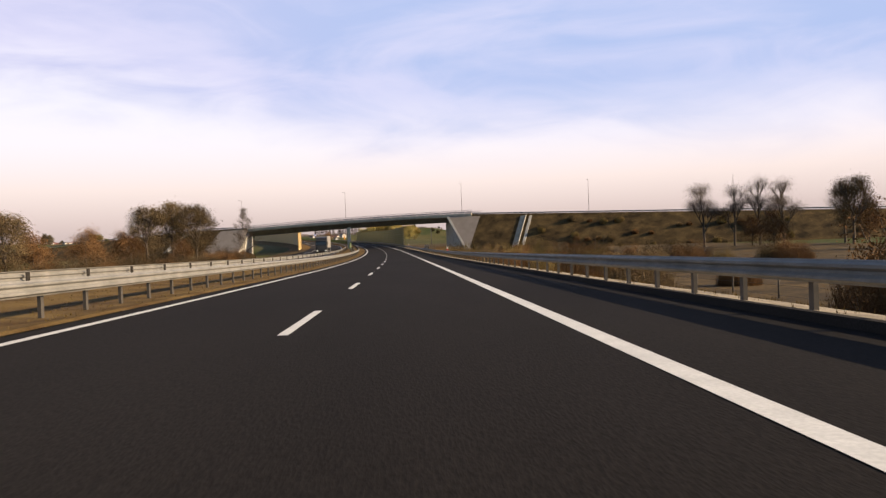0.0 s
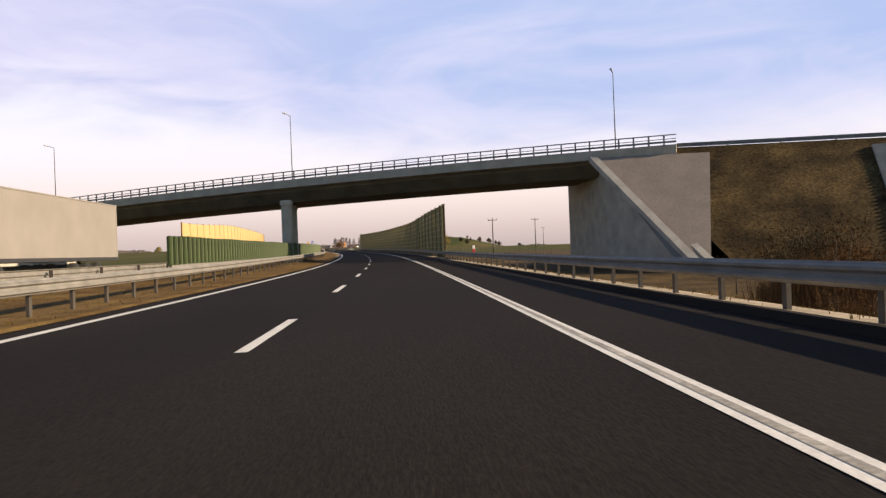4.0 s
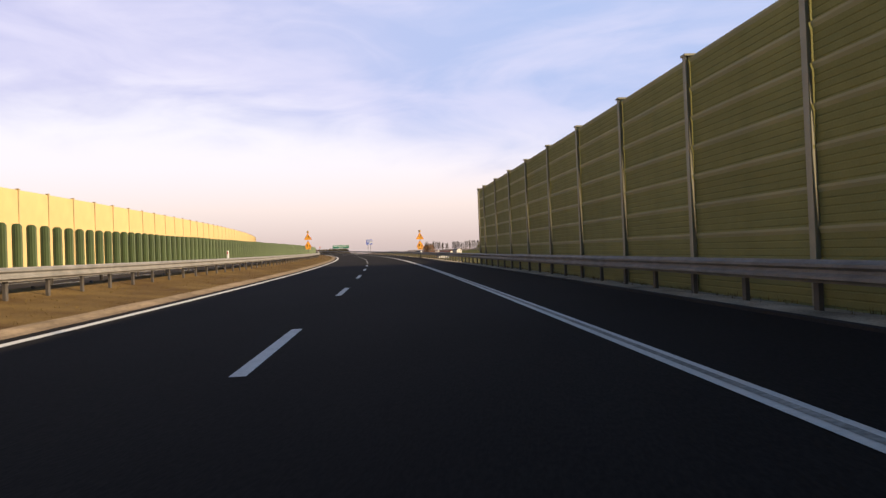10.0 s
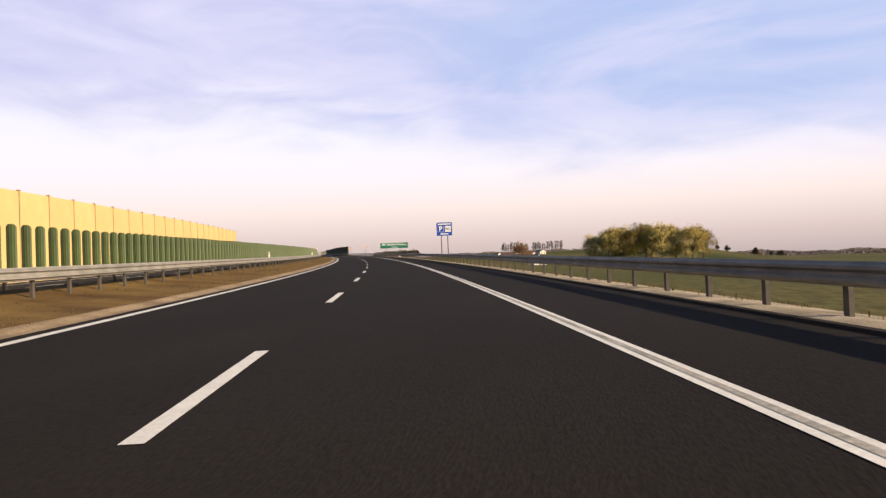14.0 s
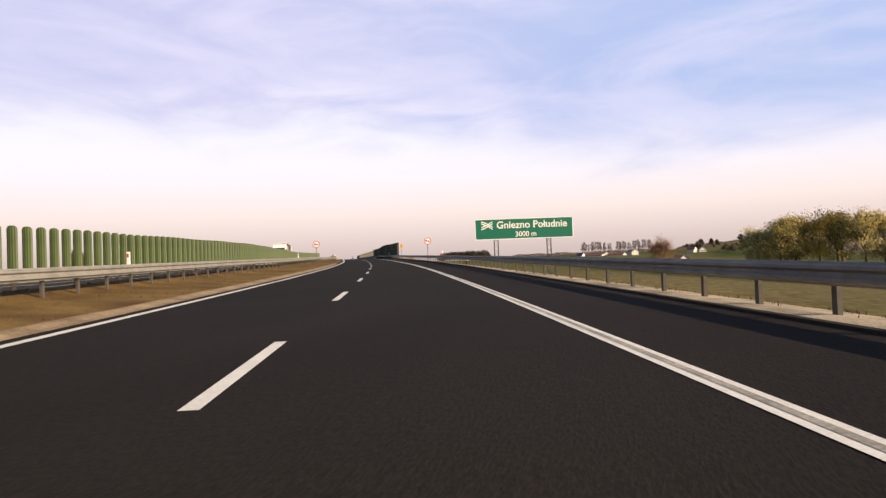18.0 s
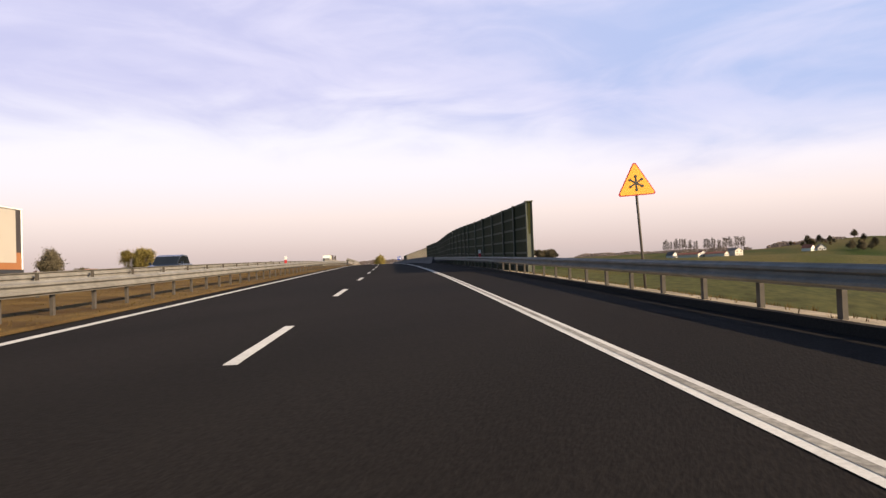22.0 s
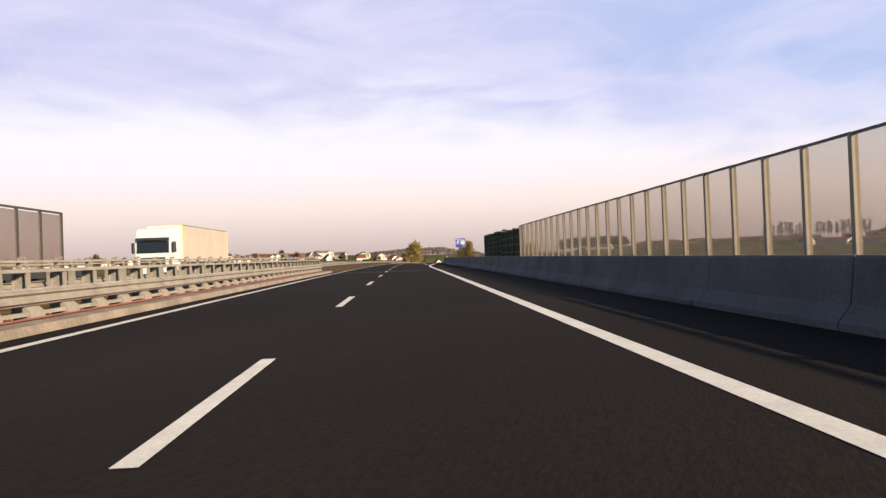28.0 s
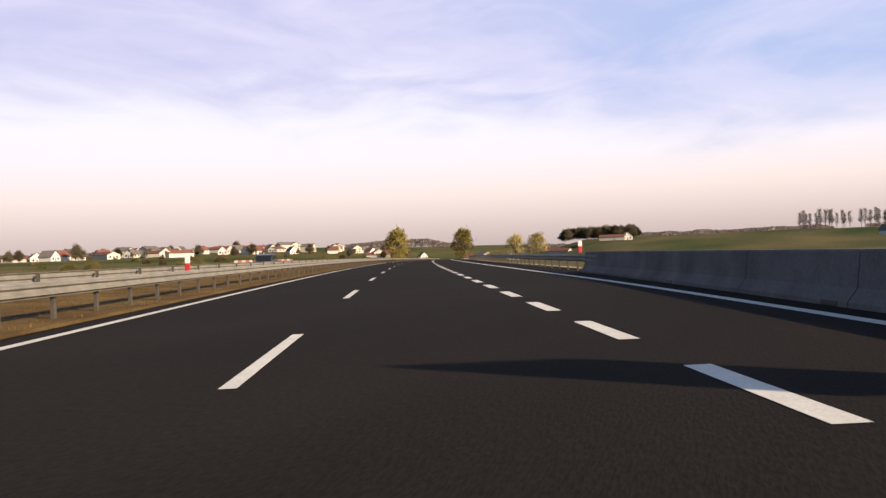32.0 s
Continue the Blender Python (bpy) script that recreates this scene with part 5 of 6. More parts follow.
    for y in (11.2, 12.5, 13.8):
        for x in (-1.08, 1.08):
            wheel(ob, x, y, 0.5, 0.36)


lorry(169.0, -15.6, "black-cabbed lorry with a grey tarpaulin trailer", CAB_BLACK, TARP_GREY, TARP_GREY)
lorry(764.0, -17.8, "white lorry with a dark trailer and an orange band", CAB_WHITE, TARP_DARK, None, TARP_ORANGE)
lorry(994.0, -17.6, "white lorry with a pale trailer and yellow edges", CAB_WHITE, TARP_WHITE, YELLOW_EDGE)


def car(s, lat, label, paint, estate=False):
    ob = thing("car", label, "car", RM(s, lat, 0.09))
    side_plate("body", [(0.0, 0.35), (0.02, 0.62), (0.25, 0.74), (1.25, 0.92), (4.3, 0.95), (4.45, 0.7), (4.42, 0.32), (0.3, 0.22)], 1.78, paint, ob, 0.06)
    roof = [(1.2, 0.9), (1.95, 1.42), (2.6, 1.5), (3.7, 1.45), (4.25, 0.94)] if estate else [(1.25, 0.9), (2.0, 1.38), (2.7, 1.44), (3.4, 1.36), (4.05, 0.93)]
    side_plate("cabin", roof, 1.52, DARK_GLASS, ob, 0.05, "dark glazed cabin")
    side_plate("roof", [(1.98, roof[1][1] + 0.0), (2.6, roof[2][1] + 0.03), (roof[3][0], roof[3][1] + 0.03), (roof[3][0] - 0.1, roof[3][1] - 0.03), (2.6, roof[2][1] - 0.04)], 1.5, paint, ob, 0.01)
    for x in (-0.62, 0.62):
        part("headlight", box("headlight", 0.36, 0.1, 0.13, LIGHT, bevel=0.03), ob, Matrix.Translation((x, 0.02, 0.6)))
        part("tail_light", box("tail_light", 0.3, 0.08, 0.16, SIGN_RED, bevel=0.03), ob, Matrix.Translation((x, 4.42, 0.66)))
    for x in (-0.98, 0.98):
        part("mirror", box("mirror", 0.18, 0.12, 0.13, paint, bevel=0.03), ob, Matrix.Translation((x, 1.55, 0.92)))
    for y in (0.85, 3.5):
        for x in (-0.8, 0.8):
            wheel(ob, x, y, 0.32, 0.2)


car(792.0, -14.2, "dark blue estate car on the opposite carriageway", CAR_BLUE, True)
car(1046.0, -14.2, "silver car on the opposite carriageway", CAR_SILVER)
car(1142.0, -14.3, "black estate car on the opposite carriageway", CAR_BLACK, True)


# ---- lorry with racks of grey panes ----
TINTED = GLASS.copy()
TINTED.name = "tinted_acrylic_grey"
TINTED.node_tree.nodes["Transparent BSDF"].inputs["Color"].default_value = (0.52, 0.50, 0.52, 1)
RACK = mat("rack_steel_dark", (0.06, 0.055, 0.055), 0.6, 0.3, vary=0.15, scale=2)


def rack_lorry(s, lat):
    """A flat lorry and trailer that carry upright racks of panes; its cab is towards smaller s."""
    ob = thing("flatbed_lorry", "flat lorry and trailer carrying tall racks of grey panes", "lorry", RM(s, lat, 0.09))
    side_plate("cab", [(0.0, 0.4), (0.0, 0.9), (0.25, 1.32), (0.6, 1.36), (1.7, 1.36), (1.75, 0.5)], 2.2, CAB_BLACK, ob, 0.06)
    part("windscreen", box("windscreen", 1.95, 0.05, 0.36, DARK_GLASS, bevel=0.02), ob, Matrix.Translation((0, 0.08, 0.92)) @ Matrix.Rotation(radians(-20), 4, "X"))
    for x in (-0.8, 0.8):
        part("headlight", box("headlight", 0.3, 0.08, 0.16, LIGHT, bevel=0.03), ob, Matrix.Translation((x, -0.02, 0.6)))
    for y, length in ((2.2, 9.6), (14.2, 13.0)):
        part("load_bed", box("load_bed", 2.4, length, 0.25, PLASTIC, bevel=0.02), ob, Matrix.Translation((0, y + length / 2, 0.75)))
    part("drawbar", box("drawbar", 0.2, 2.8, 0.16, PLASTIC), ob, Matrix.Translation((0, 13.0, 0.7)))
    for y in (1.0, 4.2, 9.6, 16.2, 23.4, 24.6):
        for x in (-1.0, 1.0):
            wheel(ob, x, y, 0.42, 0.28)
    for y, length, top, n in ((3.2, 7.6, 2.95, 4), (15.0, 4.4, 2.7, 2), (19.6, 6.6, 3.2, 4)):
        r = part("rack", box("rack", 1.0, length, 0.12, RACK), ob, Matrix.Translation((0.6, y + length / 2, 1.0)), "dark rack with grey panes")
        w = length / n
        for i in range(n + 1):
            part("stake", box("stake", 0.09, 0.09, top - 1.0, RACK), r, Matrix.Translation((0, -length / 2 + i * w, 0.05)))
            if i < n:
                part("pane", box("pane", 0.02, w - 0.1, top - 1.2, TINTED), r, Matrix.Translation((0, -length / 2 + (i + 0.5) * w, 0.15)))
        part("rack_top", box("rack_top", 0.09, length, 0.07, RACK), r, Matrix.Translation((0, 0, top - 1.0)))


rack_lorry(945.0, -14.0)


# ---- trees, shrubs ----
BARK = mat("bark", (0.09, 0.07, 0.055), 0.95, vary=0.3, scale=1.5, fine=0.2, fscale=15, bump=0.5, spec=0.1)


def leaf_mat(name, color, tint):
    m = mat(name, color, 0.85, vary=0.3, scale=0.6, spec=0.03, tint=tint)
    n, l = m.node_tree.nodes, m.node_tree.links
    b = n["Principled BSDF"]
    src = b.inputs["Base Color"].links[0].from_socket
    g = n.new("ShaderNodeNewGeometry")
    hs = n.new("ShaderNodeHueSaturation")
    mr = n.new("ShaderNodeMapRange")
    mr.inputs["To Min"].default_value, mr.inputs["To Max"].default_value = 0.75, 1.25
    l.new(g.outputs["Random Per Island"], mr.inputs["Value"])
    l.new(mr.outputs["Result"], hs.inputs["Value"])
    l.new(src, hs.inputs["Color"])
    l.new(hs.outputs["Color"], b.inputs["Base Color"])
    return m


LEAF_BROWN = leaf_mat("leaves_brown", (0.100, 0.068, 0.036), (0.125, 0.088, 0.045))
LEAF_OLIVE = leaf_mat("leaves_olive", (0.31, 0.245, 0.085), (0.37, 0.29, 0.10))
LEAF_RUST = leaf_mat("leaves_rust", (0.105, 0.055, 0.024), (0.125, 0.068, 0.030))
LEAF_YELLOW = leaf_mat("leaves_yellow", (0.185, 0.140, 0.040), (0.165, 0.130, 0.040))
LEAF_WEED = leaf_mat("leaves_weed", (0.135, 0.098, 0.034), (0.165, 0.115, 0.045))
LEAF_GREEN = leaf_mat("leaves_green", (0.075, 0.070, 0.026), (0.10, 0.085, 0.032))
LEAF_DARK = leaf_mat("leaves_dark", (0.046, 0.034, 0.018), (0.066, 0.046, 0.024))
LEAF_WOOD = leaf_mat("leaves_wood", (0.070, 0.058, 0.038), (0.085, 0.070, 0.045))
# twigs of the distant poplars, greyed a little: distance haze in the colour
TWIG_HAZED = leaf_mat("twigs_hazed", (0.082, 0.068, 0.058), (0.072, 0.058, 0.05))
TWIG = leaf_mat("twigs_bare", (0.079, 0.061, 0.047), (0.065, 0.050, 0.040))


def grow(rng, h, spread, levels=3, trunk=0.3):
    """Limbs of a tree: a list of (start, end, radius, radius2), and the tips."""
    limbs, tips = [], []

    def limb(a, d, length, r, level):
        b = a + d * length
        limbs.append((a, b, r, r * 0.62))
        if level == 0:
            tips.append(b)
            return
        n = rng.randint(3, 4)
        for i in range(n):
            w = rng.uniform(0.45, 1.0)
            p = a + (b - a) * w
            ang = 2 * math.pi * (i + rng.random()) / n
            side = Vector((math.cos(ang), math.sin(ang), 0))
            nd = (d * rng.uniform(0.7, 1.1) + side * rng.uniform(0.5, 1.0) * spread + Vector((0, 0, 0.25))).normalized()
            limb(p, nd, length * rng.uniform(0.5, 0.72), r * 0.55, level - 1)
        limb(b, (d + Vector((rng.uniform(-0.2, 0.2), rng.uniform(-0.2, 0.2), 0.1))).normalized(), length * 0.6, r * 0.6, level - 1)

    limb(Vector((0, 0, 0)), Vector((rng.uniform(-0.05, 0.05), rng.uniform(-0.05, 0.05), 1)).normalized(), h * 0.42, trunk, levels)
    return limbs, tips


def tube_mesh(name, limbs, material, n=6):
    verts, faces = [], []
    for a, b, r, r2 in limbs:
        q = (b - a).to_track_quat("Z", "Y").to_matrix()
        k = len(verts)
        for p, rr in ((a, r), (b, r2)):
            verts += [p + q @ Vector((rr * math.cos(2 * math.pi * i / n), rr * math.sin(2 * math.pi * i / n), 0)) for i in range(n)]
        faces += [(k + i, k + (i + 1) % n, k + n + (i + 1) % n, k + n + i) for i in range(n)]
    return mesh(name, verts, faces, material, True)


def leaf_mesh(name, rng, centres, count, radius, size, material):
    verts, faces = [], []
    for _ in range(count):
        c = rng.choice(centres)
        p = c + Vector((rng.gauss(0, radius), rng.gauss(0, radius), rng.gauss(0, radius * 0.8)))
        if p.z < 0.15:
            p.z = 0.15 + rng.random() * 0.4
        u = Vector((rng.gauss(0, 1), rng.gauss(0, 1), rng.gauss(0, 1))).normalized()
        v = u.orthogonal().normalized()
        s = size * rng.uniform(0.6, 1.4)
        k = len(verts)
        verts += [p - u * s * 0.5, p + v * s * 0.3, p + u * s * 0.5, p - v * s * 0.3]
        faces.append((k, k + 1, k + 2, k + 3))
    return mesh(name, verts, faces, material)


def lobes(rng, h, width, base, count):
    """Centres of foliage clumps that fill an uneven, egg-shaped crown."""
    out = []
    if width < 5:
        for i in range(count):
            f = (i + rng.random()) / count
            a, r = rng.uniform(0, 6.28), width / 2 * (1.0 - 0.75 * f) * rng.uniform(0.2, 1.0)
            out.append(Vector((r * math.cos(a), r * math.sin(a), base + (h - base) * f)))
    while len(out) < count:
        v = Vector((rng.uniform(-1, 1), rng.uniform(-1, 1), rng.uniform(-1, 1)))
        if 0.35 < v.length < 1.0:
            k = 1.0 - 0.35 * max(0.0, v.z) + rng.uniform(-0.12, 0.12)
            out.append(Vector((v.x * width / 2 * k, v.y * width / 2 * k, base + (h - base) * (0.5 + 0.46 * v.z))))
    return out


def tree_kind(seed, label, h, spread, leaves, material, leaf=0.42, radius=None, group="", levels=3, crown=None):
    rng = random.Random(seed)
    ob = thing("tree", label, "tree", None, group)
    limbs, tips = grow(rng, h, spread, levels, h * 0.022)
    top = max(t.z for t in tips)
    k = h / top
    limbs = [(a * k, b * k, r, r2) for a, b, r, r2 in limbs]
    tips = [t * k for t in tips]
    if crown and crown[0] < 5:
        # a slender tree: one straight stem with short, steep branches all the way up
        limbs = [(Vector((0, 0, 0)), Vector((0, 0, h * 0.97)), h * 0.014, 0.02)]
        for c in lobes(rng, h, *crown):
            limbs.append((Vector((0, 0, max(0.3, c.z - 1.6))), c, 0.05, 0.02))
    part("trunk", tube_mesh("trunk", limbs, BARK), ob)
    if crown:
        width, base, count = crown
        tips = (rng.sample(tips, min(len(tips), count // 2)) if width >= 5 else []) + lobes(rng, h, width, base, count)
    if leaves:
        part("crown", leaf_mesh("crown", rng, tips, leaves, radius or h * 0.05, leaf, material), ob)
    return ob


def poplar_kind(seed, h=19.0):
    """A tall bare poplar: one straight stem, steep limbs all the way up, and loose fine twigs."""
    rng = random.Random(seed)
    ob = thing("tree", "tall bare poplar with steep fine limbs in a distant row", "tree", None, "distant row of poplars")
    limbs, tips = [(Vector((0, 0, -0.3)), Vector((0, 0, h * 0.95)), 0.26, 0.04)], []
    for k in range(44):
        f = 0.14 + 0.8 * (k + rng.random()) / 44
        a = rng.uniform(0, 6.28)
        st = Vector((0, 0, h * f))
        e = st + Vector((math.cos(a) * 0.6, math.sin(a) * 0.6, 1.0)) * (h * 0.27 * (1.0 - 0.72 * f) * rng.uniform(0.7, 1.2))
        limbs.append((st, e, 0.075, 0.03))
        tips += [st + (e - st) * q for q in (0.5, 0.75, 1.0)]
        for q in range(3):
            b = st + (e - st) * rng.uniform(0.4, 0.9)
            limbs.append((b, b + Vector((rng.gauss(0, 0.5), rng.gauss(0, 0.5), rng.uniform(0.6, 1.5))), 0.04, 0.015))
    part("trunk", tube_mesh("trunk", limbs, BARK, 4), ob)
    part("crown", leaf_mesh("crown", rng, tips, 1500, 0.75, 0.40, TWIG_HAZED), ob)
    return ob


def cone_kind(seed, h):
    """A bare cone-shaped tree: one straight stem, level limbs that shorten upwards, fine twigs."""
    rng = random.Random(seed)
    ob = thing("tree", "slender bare cone-shaped tree with fine dark twigs", "tree", None, "bare trees near the overpass")
    limbs, tips = [(Vector((0, 0, -0.3)), Vector((0.1, 0, h * 0.98)), 0.13, 0.015)], []
    for k in range(64):
        f = 0.2 + 0.77 * (k + rng.random()) / 64
        a = rng.uniform(0, 6.28)
        st = Vector((0.1 * f, 0, h * f))
        e = st + Vector((math.cos(a), math.sin(a), rng.uniform(0.3, 0.75))) * (h * 0.33 * (1.03 - f) ** 0.7 * rng.uniform(0.6, 1.15))
        limbs.append((st, e, 0.035 * (1.2 - f), 0.008))
        for q in range(7):
            b = st + (e - st) * rng.uniform(0.3, 1.0)
            g = b + Vector((rng.gauss(0, 0.3), rng.gauss(0, 0.3), rng.uniform(0.1, 0.6)))
            limbs.append((b, g, 0.011, 0.004))
            tips += [b, g]
    part("trunk", tube_mesh("trunk", limbs, BARK, 4), ob)
    part("crown", leaf_mesh("crown", rng, tips, 13000, 0.2, 0.08, TWIG), ob)
    return ob


def blade_mesh(name, rng, tips, count, w, h, size, material):
    """Tall dry blades that rise from the ground, and small leaves along the stems."""
    verts, faces = [], []
    for i in range(count):
        if i % 2:
            a, r = rng.uniform(0, 6.28), w * 0.5 * math.sqrt(rng.random())
            p = Vector((r * math.cos(a), r * math.sin(a), -0.1))
            top = h * rng.uniform(0.25, 0.8) * (1.15 - 0.8 * r / w)
            q = p + Vector((rng.gauss(0, 0.16) * top, rng.gauss(0, 0.16) * top, top))
            d = Vector((rng.gauss(0, 1), rng.gauss(0, 1), 0)).normalized() * rng.uniform(0.007, 0.016)
            k = len(verts)
            verts += [p - d, p + d, q]
            faces.append((k, k + 1, k + 2))
        else:
            c = rng.choice(tips)
            p = c + Vector((rng.gauss(0, w * 0.08), rng.gauss(0, w * 0.08), rng.gauss(0, w * 0.07)))
            p.z = max(p.z, 0.1)
            u = Vector((rng.gauss(0, 0.6), rng.gauss(0, 0.6), rng.gauss(0, 1))).normalized()
            v = u.orthogonal().normalized()
            g = size * rng.uniform(0.6, 1.4)
            k = len(verts)
            verts += [p - u * g * 0.5, p + v * g * 0.22, p + u * g * 0.5, p - v * g * 0.22]
            faces.append((k, k + 1, k + 2, k + 3))
    return mesh(name, verts, faces, material)


def shrub_kind(seed, label, h, w, leaves, material, leaf=0.2):
    rng = random.Random(seed)
    ob = thing("shrub", label, "shrub", None, "shrubs beside the motorway")
    limbs, tips = [], []
    for i in range(16):
        a = rng.uniform(0, 2 * math.pi)
        d = Vector((math.cos(a) * rng.uniform(0.1, 0.6) * w / h, math.sin(a) * rng.uniform(0.1, 0.6) * w / h, 1)).normalized()
        st = Vector((math.cos(a) * 0.2, math.sin(a) * 0.2, -0.1))
        e = st + d * h * rng.uniform(0.6, 1.0)
        limbs.append((st, e, 0.025, 0.006))
        tips += [st + (e - st) * q for q in (0.35, 0.55, 0.75, 0.95)]
    part("stem", tube_mesh("stem", limbs, BARK, 4), ob)
    part("foliage", blade_mesh("foliage", rng, tips, leaves, w, h, leaf, material), ob)
    return ob


def ground_at(x, y):
    return Vector((x, y, ground_z(x, y)))


def plant(kind, x, y, z=None, scale=1.0, turn=0.0, first=[]):
    p = ground_at(x, y)
    if z is not None:
        p.z = z
    m = Matrix.Translation(p) @ Matrix.Rotation(turn, 4, "Z") @ Matrix.Diagonal((scale, scale, scale, 1))
    if kind.name not in first:
        first.append(kind.name)
        kind.matrix_world = m
        kind.scale = (scale, scale, scale)
        return kind
    c = kind.copy()
    scene.collection.objects.link(c)
    c.matrix_world = m
    for ch in kind.children:
        k = ch.copy()
        scene.collection.objects.link(k)
        k.parent = c
    return c


T_BROWN = tree_kind(11, "autumn tree with thinning brown leaves", 11.0, 0.8, 15000, LEAF_BROWN, 0.17, 0.62, "autumn trees near the overpass", crown=(6.6, 2.2, 34))
T_FULL = tree_kind(12, "dense olive-brown autumn tree beside the motorway", 11.0, 0.75, 17000, LEAF_BROWN, 0.18, 0.66, "autumn trees near the overpass", crown=(7.0, 1.2, 42))
T_BARE = tree_kind(13, "nearly bare tree with fine dark twigs", 10.0, 0.9, 15000, TWIG, 0.10, 0.62, "bare trees near the overpass")
T_RUST = tree_kind(14, "low rust-brown tree among scrub", 7.5, 0.95, 9500, LEAF_RUST, 0.18, 0.68, "scrub trees near the overpass", crown=(6.0, 0.6, 26))
T_SLIM = cone_kind(15, 12.6)
for kind, x, y, sc in ((T_BROWN, -51, 149, 0.95), (T_BROWN, -48.5, 157, 1.05), (T_FULL, -42.8, 154, 1.0), (T_SLIM, -33.3, 155, 0.80), (T_RUST, -54, 146, 0.8),
                       (T_RUST, -50.5, 120, 0.8), (T_RUST, -53, 108, 0.75), (T_FULL, -51.5, 98, 0.72), (T_RUST, -46, 128, 0.62), (T_RUST, -55, 132, 0.7), (T_RUST, -43, 145, 0.6),
                       (T_BARE, 57, 139, 1.15), (T_BARE, 62, 137, 1.1), (T_BARE, 66, 135, 1.2), (T_BARE, 69.5, 133, 1.15), (T_BROWN, 71.5, 115, 0.98), (T_BARE, 78, 128, 1.0), (T_RUST, 76, 118, 0.9), (T_RUST, 63, 132, 0.7),
                       (T_BARE, 75, 92, 1.0), (T_RUST, 60, 118, 0.75)):
    plant(kind, x, y, None, sc * (1.14 if x < 0 else 1.0), (x * 7 + y * 3) % 6.28)

SH_RUST = shrub_kind(21, "dry rust-coloured shrub beside the motorway", 2.6, 3.0, 12000, LEAF_RUST, 0.07)
SH_OCHRE = shrub_kind(22, "ochre reeds and shrub beside the motorway", 2.4, 2.6, 9000, LEAF_BROWN, 0.075)
SH_GREEN = shrub_kind(23, "olive-green bush beside the motorway", 2.4, 3.2, 9000, LEAF_GREEN, 0.075)
SH_DARK = shrub_kind(24, "dark tangled shrub beside the motorway", 2.8, 3.4, 9000, LEAF_DARK, 0.075)
SH_GOLD = shrub_kind(25, "tall golden-green weeds beside the motorway", 2.8, 2.6, 12000, LEAF_WEED, 0.055)
rng = random.Random(5)
for i in range(110):
    s = rng.uniform(5, 205)
    lat = rng.uniform(10.5, 34) if i % 3 else rng.uniform(8.5, 12)
    if s > 170 and lat < 24:
        lat += 14
    p = R(s, lat)
    z = max(ground_z(p.x, p.y), p.z - 1.6) - 0.1
    plant(rng.choice((SH_RUST, SH_RUST, SH_OCHRE, SH_DARK, SH_GOLD) if lat > 14 else (SH_RUST, SH_OCHRE, SH_GOLD)), p.x, p.y, z, rng.uniform(0.7, 1.25), rng.uniform(0, 6.28))
for i in range(60):
    s = rng.uniform(30, 205)
    p = R(s, rng.uniform(-48, -30))
    plant(rng.choice((SH_DARK, SH_RUST, SH_DARK, SH_OCHRE)), p.x, p.y, ground_z(p.x, p.y) - 0.1, rng.uniform(0.9, 1.6), rng.uniform(0, 6.28))
for i in range(70):
    u = rng.uniform(-190, -26)
    w = rng.uniform(-14, -2)
    p = BP(u, w, 0)
    g = ground_z(p.x, p.y)
    z = g + (right_top(u) - g) * max(0, 1 + w / 13) - 0.3
    plant(rng.choice((SH_RUST, SH_GOLD, SH_OCHRE, SH_GOLD)), p.x, p.y, z, rng.uniform(0.45, 0.9), rng.uniform(0, 6.28))

# the poplar clump in the field and the farm's tree
T_CLUMP = tree_kind(31, "broad yellow-green autumn tree in the field clump", 20.0, 0.75, 9500, LEAF_OLIVE, 0.52, 1.25, "clump of trees in the field", 3, (16.0, 2.2, 60))
T_CLUMP_B = tree_kind(32, "yellowing broad autumn tree in the field clump", 19.0, 0.85, 9500, LEAF_OLIVE, 0.52, 1.25, "clump of trees in the field", 3, (16.0, 2.0, 60))
T_FARM = tree_kind(33, "large dark reddish tree beside the farmhouse", 13.0, 1.0, 9000, LEAF_RUST, 0.30, 0.9, "", 3, (13.0, 0.8, 44))
for i, (x, y, sc) in enumerate(((-53, 951, 0.82), (-45, 946, 0.95), (-38, 954, 1.0), (-30, 947, 1.02), (-22, 952, 1.05), (-13, 946, 1.04), (-5, 950, 1.0), (4, 944, 0.95), (11, 950, 0.9), (-40, 962, 0.95), (-18, 964, 1.0))):
    plant(T_CLUMP if i % 3 else T_CLUMP_B, x, y, None, sc * 1.1, i * 1.3)
plant(T_FARM, -92, 888, None, 0.98, 0.4)

# trees at the far end and on the left
T_ROUND = tree_kind(41, "tall rounded yellow-green tree in the fields", 15.0, 0.6, 5200, LEAF_YELLOW, 0.6, 0.9, "single trees in the fields", 3, (9.0, 1.5, 36))
T_WOOD = tree_kind(42, "distant dark green tree of a small wood", 12.0, 0.9, 5200, LEAF_WOOD, 0.75, 1.3, "trees of the small wood", 2, (10.0, 0.8, 30))
T_POPLAR = poplar_kind(43)
T_FIELD = tree_kind(44, "broad golden-green tree beside the viaduct", 15.0, 0.8, 5500, LEAF_YELLOW, 0.6, 1.0, "golden trees beside the viaduct", 3, (11.0, 0.8, 40))
plant(T_ROUND, -441, 1349, None, 1.18, 0.2)
plant(T_ROUND, -445, 1451, None, 1.4, 1.9)
plant(T_CLUMP, -456, 1601, None, 1.05, 1.0)
plant(T_CLUMP, -440, 1606, None, 1.05, 2.0)
for x, y, sc in ((-421.5, 1019, 0.9), (-416.5, 1024, 0.98), (-412, 1020, 0.93), (-405, 1027, 0.55)):
    plant(T_FIELD, x, y, None, sc, x % 6)
plant(T_WOOD, -479, 1022, None, 1.0, 0.6)
